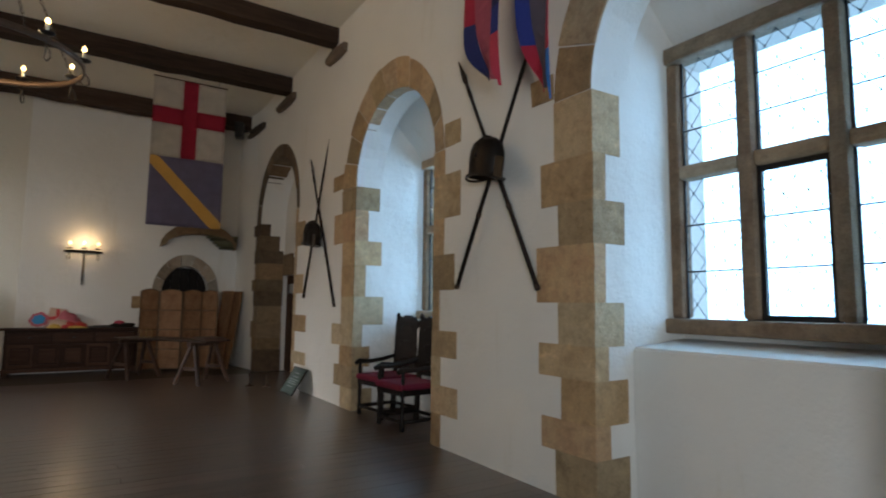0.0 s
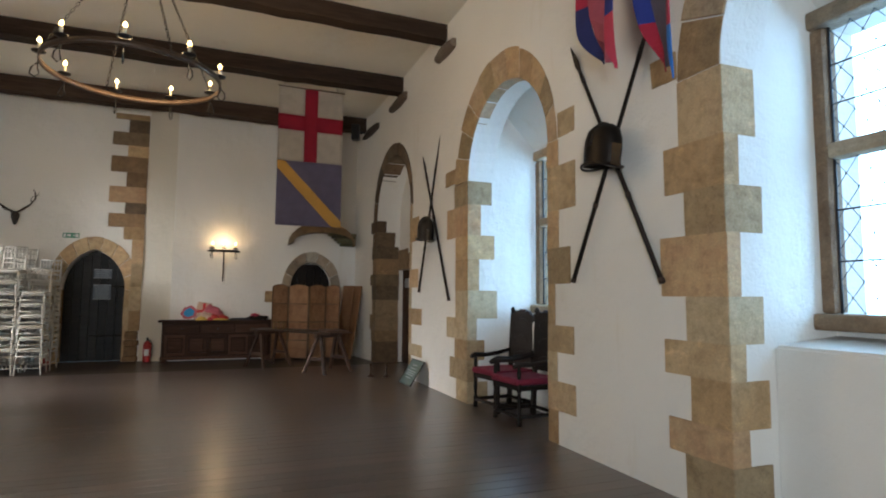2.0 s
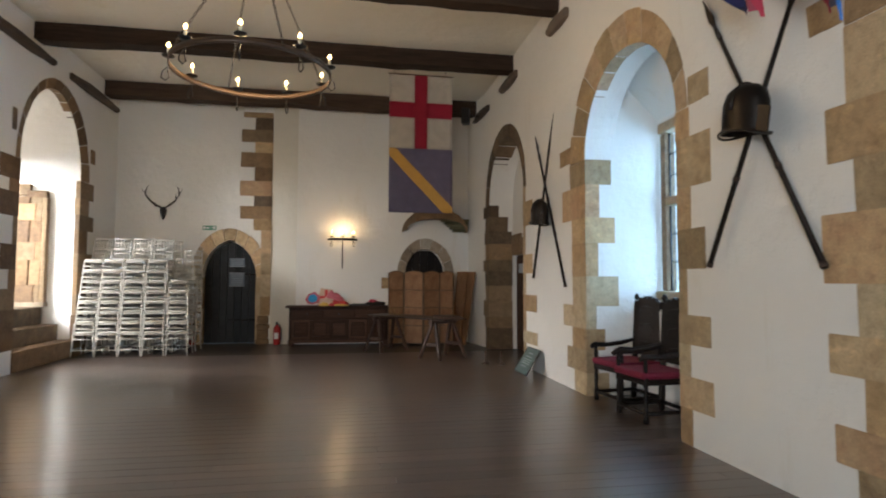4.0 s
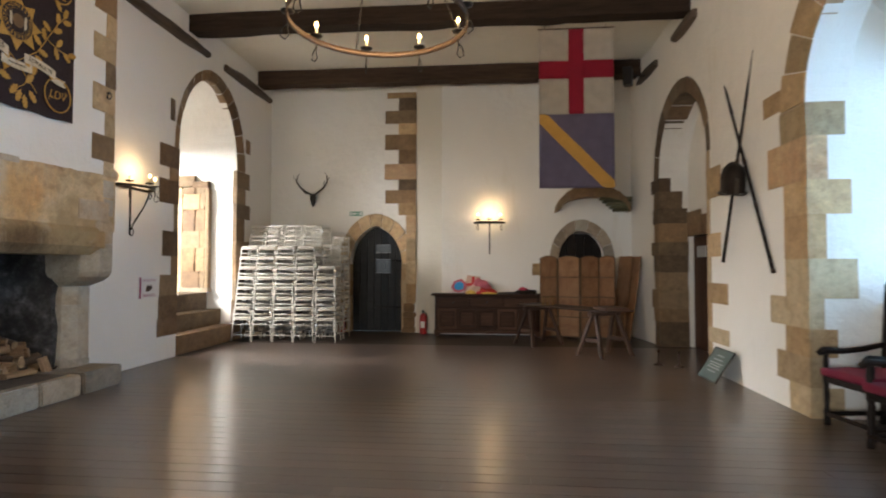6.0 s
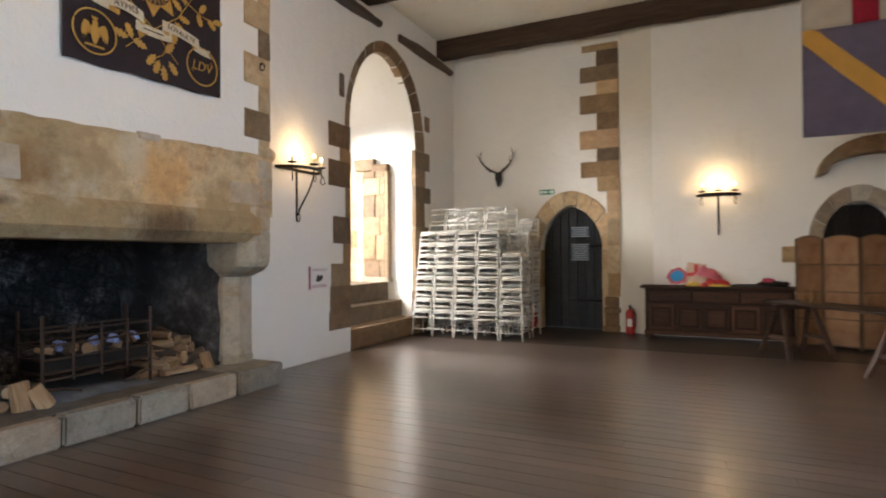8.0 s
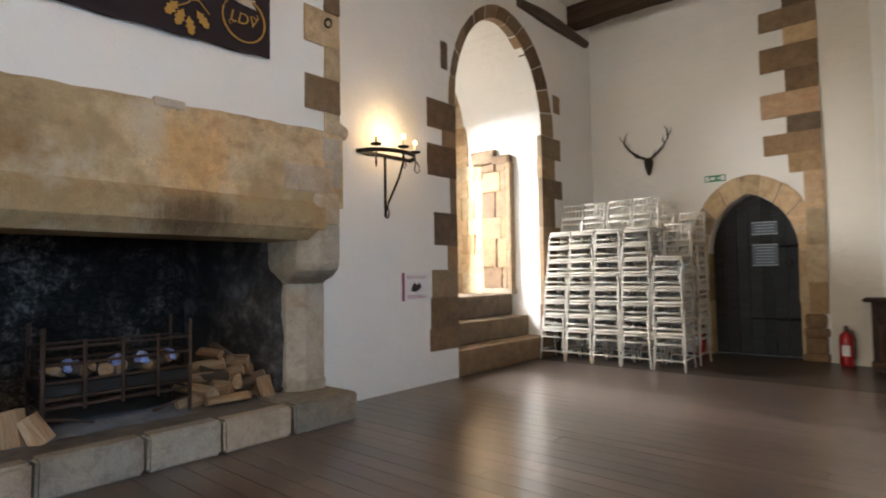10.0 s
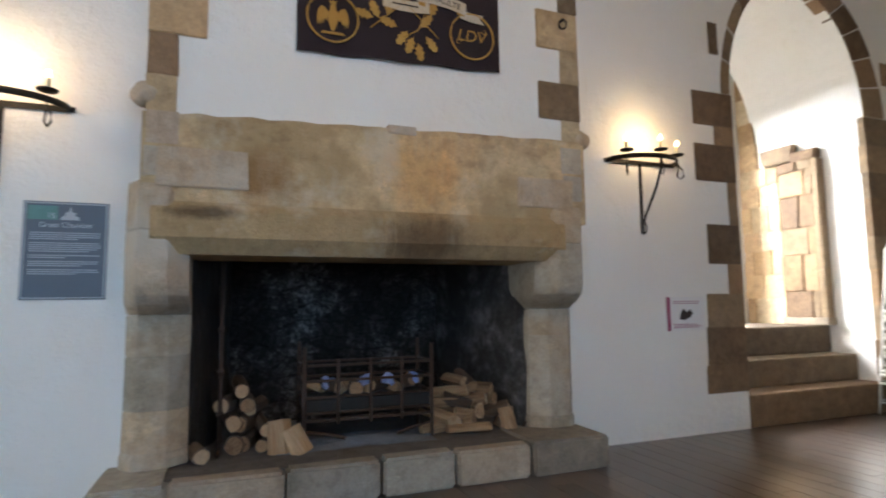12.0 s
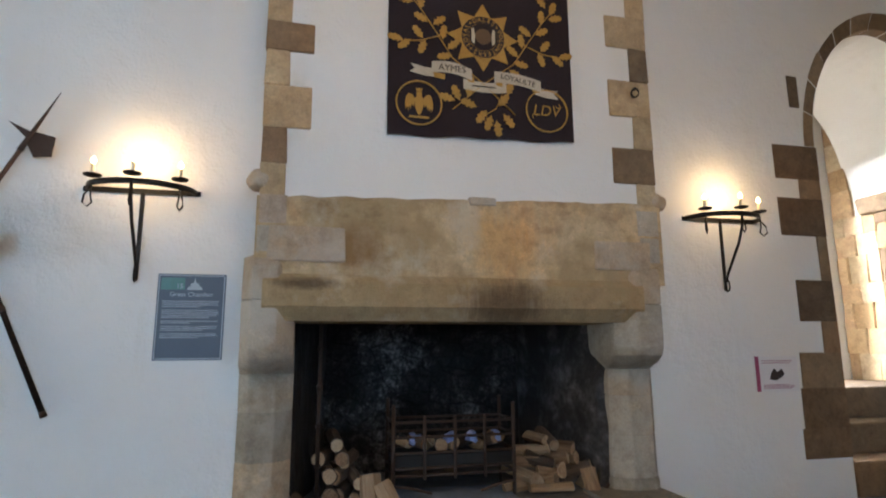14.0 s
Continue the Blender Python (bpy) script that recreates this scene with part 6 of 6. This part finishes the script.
for para in (4, 5, 2, 3, 3):
    for i in range(para):
        box(bm, -0.2, 0.2 - (random.uniform(0.02, 0.2) if i == para - 1 else random.uniform(0, 0.02)), -0.0165, -0.0145, z - 0.003, z + 0.002)
        z -= 0.0135
    z -= 0.013
part("print", bm, SIGN_WHITE, sg, "rows of small unreadable print")
cd = thing("notice_card", "white picture card with a magenta stripe", "sign", (XW, 10.6, 1.15), 90)
part("card", boxes((-0.235, 0.235, -0.014, -0.002, -0.16, 0.16), bevel=0.002), PAPER, cd)
part("stripe", boxes((-0.235, -0.195, -0.017, -0.0145, -0.16, 0.16)), MAGENTA, cd)
bm = bmesh.new()
prism(bm, [(-0.09, -0.05), (-0.02, -0.06), (0.05, -0.03), (0.08, 0.0), (0.05, 0.045), (0.0, 0.015), (-0.03, 0.05), (-0.06, 0.02)], N3, -0.017, -0.0145)
part("picture", bm, INK, cd)
bm = bmesh.new()
for i, zz in enumerate((0.12, 0.1, -0.1, -0.115, -0.13)):
    box(bm, -0.16, 0.18 - 0.03 * (i % 3), -0.0165, -0.0145, zz - 0.003, zz + 0.003)
part("print", bm, MAGENTA, cd)

# board leaning against the east wall
bd = thing("leaning_sign", "grey green printed board leaning on the wall", "sign")
bd.matrix_basis = Matrix.Translation((2.98, 10.25, 0.0)) @ pose(0, 0, 0, 0, 0, -90) @ pose(0, 0, 0, -33, 0, 0)
part("panel", boxes((-0.3, 0.3, -0.012, 0.0, 0.002, 0.46), bevel=0.003), BOARD_GREEN, bd)
part("frame", boxes((-0.31, 0.31, -0.016, 0.004, 0.0, 0.012), (-0.31, 0.31, -0.016, 0.004, 0.45, 0.462), (-0.31, -0.298, -0.016, 0.004, 0.012, 0.45), (0.298, 0.31, -0.016, 0.004, 0.012, 0.45)), STEEL, bd)
bm = bmesh.new()
for i, zz in enumerate((0.36, 0.3, 0.25, 0.215, 0.18, 0.13)):
    w = (0.1, 0.14, 0.2, 0.17, 0.19, 0.12)[i]
    box(bm, -w, w, -0.0155, -0.0125, zz - 0.008, zz + 0.008)
part("print", bm, SIGN_WHITE, bd)
# small rope posts by the doorway
for x, y in ((2.68, 11.35), (2.93, 11.2)):
    bm = bmesh.new()
    lathe(bm, [(0.07, 0), (0.07, 0.012), (0.02, 0.03), (0.014, 0.06), (0.014, 0.19), (0.024, 0.2), (0.024, 0.22), (0.005, 0.235)], seg=14)
    ob = tagged(part("floor_post", bm, RUST), "low dark metal post on a round foot", "post", "floor posts")
    ob.location = (x, y, 0)
# doorway in the recess of the first arch
dr = thing("door_2", "dark plank door in a stone doorway, shut", "door", kind="structure")
xs = np.linspace(12.21, 13.41, 7)
for a, b in zip(xs, xs[1:]):
    part("plank", boxes((3.9, 3.96, a + 0.003, b - 0.003, 0.01, 2.045), bevel=0.004), OAK, dr)
part("notice", boxes((3.885, 3.897, 12.75, 13.2, 1.66, 1.86)), SIGN_WHITE, dr, "pale notice on the door")
stone_block(wall_east, STONE_DARK, 3.79, 4.0, 12.75, 13.41, 2.05, 2.5)
stone_block(wall_east, STONE_DARK, 3.8, 4.0, 12.1, 12.75, 2.05, 2.4)
stone_block(wall_east, STONE_DARK, 3.8, 4.0, 11.98, 12.2, 0, 2.05)

# ---- armchairs in the second recess ----


def armchair():
    t = thing("armchair", "black carved oak armchair with a crimson velvet seat", "armchair", group="carved armchairs")
    w, d = 0.265, 0.27
    for x in (-w, w):
        bm = bmesh.new()
        lathe(bm, [(0.03, 0), (0.03, 0.06), (0.022, 0.08), (0.03, 0.12), (0.02, 0.16), (0.027, 0.28), (0.02, 0.36), (0.03, 0.4), (0.03, 0.47), (0.018, 0.5), (0.026, 0.58), (0.02, 0.64), (0.03, 0.67)], (x, -d, 0), 10)
        part("front_leg", bm, OAK_BLACK, t)
        bm = bmesh.new()
        hexa(bm, [(x - 0.027, d - 0.02, 0), (x + 0.027, d - 0.02, 0), (x + 0.027, d + 0.035, 0), (x - 0.027, d + 0.035, 0), (x - 0.024, d + 0.06, 1.24), (x + 0.024, d + 0.06, 1.24), (x + 0.024, d + 0.105, 1.24), (x - 0.024, d + 0.105, 1.24)])
        part("back_post", bm, OAK_BLACK, t)
        bm = bmesh.new()
        tube(bm, [(x, d + 0.03, 0.74), (x, 0.1, 0.70), (x, -0.1, 0.68), (x, -d - 0.02, 0.69), (x, -d - 0.07, 0.66)], [0.024, 0.028, 0.028, 0.034, 0.026], 8)
        part("arm", bm, OAK_BLACK, t)
    bm = bmesh.new()
    box(bm, -w - 0.02, w + 0.02, -d - 0.02, d + 0.02, 0.39, 0.45, 0.01)
    part("seat_frame", bm, OAK_BLACK, t)
    bm = bmesh.new()
    box(bm, -w - 0.03, w + 0.03, -d - 0.05, d, 0.452, 0.53, 0.035, 3)
    part("seat_cushion", bm, VELVET, t, "crimson velvet seat cushion")
    bm = bmesh.new()
    n = 16
    strip_prism(bm, [(-w + 0.03 + (2 * w - 0.06) * i / n, 0.56) for i in range(n + 1)], [(-w + 0.03 + (2 * w - 0.06) * i / n, 1.2 + 0.09 * math.sin(math.pi * i / n) ** 0.6 + 0.02 * math.cos(i * 2.0)) for i in range(n + 1)], lambda u, v, dd: (u, dd + d + 0.02 + 0.05 * (v - 0.5), v), -0.02, 0.025)
    bp = part("carved_back", bm, OAK_BLACK, t)
    bm = bmesh.new()
    for z in (0.66, 0.88, 1.1):
        tube(bm, [(0.14 * math.cos(a), d + 0.002 + 0.05 * (z - 0.5), z + 0.075 * math.sin(a)) for a in np.linspace(0, 2 * math.pi, 19)[:-1]], 0.007, 5, True)
    part("carving", bm, OAK_BLACK, bp)
    for a, b in (((-w, -d), (w, -d)), ((-w, -d), (-w, d)), ((w, -d), (w, d)), ((-w, d), (w, d))):
        bm = bmesh.new()
        rod(bm, (*a, 0.1), (*b, 0.1), 0.022, seg=8)
        part("stretcher", bm, OAK_BLACK, t)
    for x in (-w, w):
        bm = bmesh.new()
        lathe(bm, [(0.02, 1.24), (0.034, 1.27), (0.03, 1.3), (0.01, 1.33)], (x, d + 0.083, 0), 10)
        part("finial", bm, OAK_BLACK, t)
    return t


ac = armchair()
ac.matrix_basis = pose(3.62, 7.92, 0, 0, 0, -82)
copy_thing(ac, pose(3.55, 7.2, 0, 0, 0, -86))
# dark cloth on the window ledge
ld = tagged(part("ledge_box", boxes((4.1, 4.3, 7.0, 7.35, 1.19, 1.25), bevel=0.01), BLACK_PLASTIC), "flat dark box on the window ledge", "box")

# ---- fire basket, irons and logs ----
gr = thing("fire_basket", "wrought iron fire basket on legs, with a barred front", "fire basket", (-5.2, 7.5, 0.225))


def bar(name, *pts, r=0.011):
    bm = bmesh.new()
    tube(bm, pts, r, 6)
    part(name, bm, RUST, gr)


for y in (-0.5, 0.5):
    for x in (-0.2, 0.16):
        bar("post", (x, y, 0.0), (x, y, 0.735 if x > 0 else 0.76), r=0.016)
for z in (0.19, 0.245, 0.36, 0.48, 0.595):
    for x in (-0.2, 0.16):
        bar("rail", (x, -0.5, z), (x, 0.5, z))
    for y in (-0.5, 0.5):
        bar("side_rail", (-0.2, y, z), (0.16, y, z))
for y in (-0.25, 0.0, 0.25):
    bar("upright", (0.17, y, 0.16), (0.17, y, 0.64), r=0.013)
for s in (-1, 1):
    bar("foot_scroll", (0.16, s * 0.5, 0.12), (0.2, s * 0.34, 0.1), (0.2, s * 0.2, 0.06))
bm = bmesh.new()
box(bm, -0.19, 0.15, -0.49, 0.49, 0.25, 0.35, 0.01)
part("fire_tray", bm, IRON, gr)


def log(at, L, r, rx, ry, rz, split, grp):
    t = thing("log", "split firewood log with pale cut faces" if split else "round firewood log with bark", "log", group=grp)
    t.matrix_basis = pose(*at, rx, ry, rz)
    n = 10
    if split:
        pts = [(r * math.cos(a), r * math.sin(a) - r * 0.3) for a in np.linspace(0.0, math.pi, 7)] + [(-r * 0.3, -r * 0.55), (r * 0.35, -r * 0.6)]
    else:
        pts = [(r * random.uniform(0.9, 1.08) * math.cos(2 * math.pi * i / n), r * random.uniform(0.9, 1.08) * math.sin(2 * math.pi * i / n)) for i in range(n)]
    bm = bmesh.new()
    prism(bm, pts, lambda u, v, d: (d, u, v), -L / 2, L / 2)
    for v in bm.verts:
        v.co += Vector((0.0, noise.noise(v.co * 19 + Vector(at)), noise.noise(v.co * 17 - Vector(at)))) * r * 0.25
    part("split_wood" if split else "bark", bm, LOG_END if split else LOG_BARK, t)
    for s in (-1, 1):
        bm = bmesh.new()
        prism(bm, [(u * 0.9, v * 0.9) for u, v in pts], lambda u, v, d: (d, u, v), s * L / 2, s * (L / 2 + 0.004))
        part("cut_end", bm, LOG_END, t, "pale cut log end")
    return t


random.seed(5)
HZ = 0.225
# left pile: round logs with their ends to the room
for k, (y, x, z, r) in enumerate(((6.5, -5.3, 0.07, 0.07), (6.64, -5.3, 0.06, 0.06), (6.78, -5.25, 0.05, 0.05), (6.5, -5.35, 0.2, 0.06), (6.62, -5.35, 0.18, 0.06), (6.72, -5.3, 0.16, 0.05), (6.5, -5.38, 0.32, 0.06), (6.61, -5.4, 0.31, 0.055), (6.56, -5.42, 0.43, 0.055), (6.68, -5.38, 0.28, 0.05))):
    log((x, y, HZ + z), random.uniform(0.4, 0.55), r, 0, random.uniform(-4, 4), random.uniform(-20, 10), False, "left log pile")
log((-4.98, 6.28, HZ + 0.06), 0.3, 0.055, 0, 0, 15, False, "left log pile")
log((-5.02, 6.83, HZ + 0.1), 0.24, 0.09, 0, 75, 20, True, "left log pile")
log((-4.97, 6.95, HZ + 0.08), 0.2, 0.09, 20, 60, 60, True, "left log pile")
# right pile: split logs stacked loosely
for layer, (n, half) in enumerate(((6, 0.30), (5, 0.24), (4, 0.18), (3, 0.12), (2, 0.06))):
    for k in range(n):
        y = 8.36 - half + 2 * half * k / max(1, n - 1) + random.uniform(-0.03, 0.03)
        log((-5.2 - 0.03 * layer + random.uniform(-0.05, 0.06), y, HZ + 0.05 + 0.085 * layer), random.uniform(0.2, 0.34), random.uniform(0.045, 0.075), random.uniform(-180, 180), random.uniform(-18, 18), random.choice((15, 40, 75, 100, 150)) + random.uniform(-15, 15), k % 3 != 1, "right log pile")
log((-5.0, 8.3, HZ + 0.05), 0.36, 0.055, 0, 0, 86, True, "right log pile")
log((-5.0, 8.66, HZ + 0.08), 0.2, 0.075, 0, 70, 20, True, "right log pile")
for k in range(9):
    log((-5.16 + random.uniform(-0.05, 0.06), 7.1 + 0.1 * k, HZ + 0.4 + random.uniform(0, 0.06)), random.uniform(0.12, 0.2), random.uniform(0.035, 0.06), random.uniform(-180, 180), random.uniform(-25, 25), random.uniform(-30, 60), k % 2 == 0, "basket logs")
for k, y in enumerate((7.18, 7.47, 7.66, 7.86)):
    bm = bmesh.new()
    bmesh.ops.create_icosphere(bm, subdivisions=2, radius=0.045)
    for v in bm.verts:
        v.co *= 1 + 0.9 * noise.noise(v.co * 30 + Vector((k * 3.1, 0, 0)))
    w = tagged(part("foil_wrapper", bm, FOIL), "crumpled blue foil wrapper among the basket logs", "litter", "foil wrappers")
    w.location = (-5.1, y, HZ + 0.46)
bm = bmesh.new()
bmesh.ops.create_grid(bm, x_segments=24, y_segments=24, size=0.5)
for v in bm.verts:
    rr = v.co.length
    v.co.x *= 0.5
    v.co.y *= 1.2
    v.co.z = max(0.0, 0.04 * (1 - rr * 1.7)) + 0.012 * noise.noise(v.co * 8) + 0.004
ash = tagged(part("ash", bm, ASH), "pale blue grey wood ash spread over the hearth", "ash", kind="stuff")
ash.location = (-5.15, 7.4, HZ)
# iron bars standing in the fireplace corners
for y in (6.42, 8.8):
    t = thing("fire_iron", "tall rusty iron spit bar in the fireplace", "iron bar", (-5.12, y, HZ), group="spit bars")
    bm = bmesh.new()
    rod(bm, (0, 0, 0), (0, 0, 1.375), 0.016, seg=8)
    part("bar", bm, RUST, t)
    for z in (0.28, 0.58, 0.88, 1.18):
        bm = bmesh.new()
        rod(bm, (0, 0, z - 0.015), (0, 0, z + 0.015), 0.026, seg=8)
        tube(bm, [(0.02, 0, z), (0.06, 0.01, z - 0.005), (0.075, 0.01, z + 0.03)], 0.007, 5)
        part("spit_hook", bm, RUST, t)
    bm = bmesh.new()
    tube(bm, [(0, 0, 0.02), (0.07, -0.01, 0.012), (0.14, -0.01, 0.02), (0.16, 0.0, 0.06)], 0.012, 6)
    part("foot", bm, RUST, t)

# ---- stacked banquet chairs ----


def banquet_chair():
    """Splayed turned legs, a rounded seat with a pad, and a back of rails and spindles."""
    t = thing("banquet_chair", "white lacquered banquet chair in a tall stack", "chair", group="stacked banquet chairs")
    for s_ in (-1, 1):
        bm = bmesh.new()
        tube(bm, [(s_ * 0.2, -0.225, 0), (s_ * 0.19, -0.212, 0.12), (s_ * 0.178, -0.2, 0.3), (s_ * 0.168, -0.19, 0.43)], [0.011, 0.015, 0.016, 0.018], 7)
        part("front_leg", bm, WHITE_PAINT, t)
        bm = bmesh.new()
        tube(bm, [(s_ * 0.196, 0.24, 0.0), (s_ * 0.185, 0.195, 0.25), (s_ * 0.172, 0.18, 0.45), (s_ * 0.168, 0.215, 0.7), (s_ * 0.166, 0.26, 0.93)], [0.011, 0.015, 0.017, 0.016, 0.014], 7)
        part("back_leg", bm, WHITE_PAINT, t)

    def slab(grow, z0, z1, inset, mat, name):
        outline = []
        for cx, cy, a0 in ((0.13, 0.15, 0), (-0.13, 0.15, 90), (-0.12, -0.15, 180), (0.12, -0.15, 270)):
            for a in (0, 30, 60, 90):
                outline.append((cx + (0.055 + grow) * math.cos(radians(a0 + a)), cy + (0.055 + grow) * math.sin(radians(a0 + a))))
        bm = bmesh.new()
        rings = [[bm.verts.new((x * k, y * k, z)) for x, y in outline] for k, z in ((1 - inset, z0), (1, z0 + (z1 - z0) * 0.3), (1, z0 + (z1 - z0) * 0.7), (1 - inset, z1))]
        for a, b in zip(rings, rings[1:]):
            for i in range(16):
                bm.faces.new((a[i], a[(i + 1) % 16], b[(i + 1) % 16], b[i])).smooth = True
        bm.faces.new(rings[0][::-1])
        bm.faces.new(rings[-1])
        part(name, bm, mat, t)

    slab(0.015, 0.418, 0.444, 0.03, WHITE_PAINT, "seat")
    slab(0.008, 0.445, 0.488, 0.07, CUSHION, "seat_pad")
    for z, y, r in ((0.62, 0.203, 0.011), (0.7, 0.215, 0.012), (0.83, 0.24, 0.010), (0.92, 0.258, 0.015)):
        bm = bmesh.new()
        rod(bm, (-0.168, y, z), (0.168, y, z), r, seg=6)
        part("back_rail", bm, WHITE_PAINT, t)
    for k in range(5):
        x = -0.112 + 0.056 * k
        bm = bmesh.new()
        rod(bm, (x, 0.215, 0.7), (x, 0.257, 0.92), 0.009, seg=5)
        part("spindle", bm, WHITE_PAINT, t)
    for z in (0.13, 0.34):
        x = 0.196 - 0.055 * z
        for p_, q_ in (((-x, -0.205, z), (x, -0.205, z)), ((-x, -0.205, z + 0.02), (-x, 0.2, z + 0.02)), ((x, -0.205, z + 0.02), (x, 0.2, z + 0.02))):
            bm = bmesh.new()
            rod(bm, p_, q_, 0.010, seg=6)
            part("stretcher", bm, WHITE_PAINT, t)
    return t


bc = banquet_chair()
random.seed(15)
first = True
for col, x in enumerate((-4.78, -4.36, -3.94, -3.52, -3.08)):
    for rowk, y0 in enumerate((13.48, 14.12)):
        for k in range(8 if col < 4 else (6 if rowk == 0 else 7)):
            lean = (0.016, 0.006, 0.002, 0.0, -0.003)[col]
            m = pose(x + lean * k + random.uniform(-0.01, 0.01), y0 + 0.014 * k + random.uniform(-0.012, 0.012), 0.2 * k, 0, 0, random.uniform(-2.5, 2.5))
            if first:
                bc.matrix_basis = m
                first = False
            else:
                copy_thing(bc, m)

# ---- floor boards, laid across the room ----
random.seed(21)
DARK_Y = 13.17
y, row = -0.4, 0
while y < 15.3:
    x, end = XW - 0.02, 4.3
    k = (8, 23, 15)[row % 3]
    while x < end - 0.05:
        k = max(1, min(k, math.ceil((end - x) * 10 - 0.01)))
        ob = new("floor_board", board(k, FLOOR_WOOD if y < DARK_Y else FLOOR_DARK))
        ob.parent = floor
        ob.matrix_basis = pose(x, y, random.uniform(-0.0006, 0.0), random.uniform(-0.1, 0.1), 0, 0)
        x += k / 10
        k = random.choice((27, 32, 36, 41))
    y += 0.158
    row += 1
bm = bmesh.new()
box(bm, -5.1, 4.4, YS, -0.41, -0.03, -0.001)
tagged(part("floor_rear", bm, FLOOR_WOOD), "dark stained wooden board floor", "floor", kind="structure")
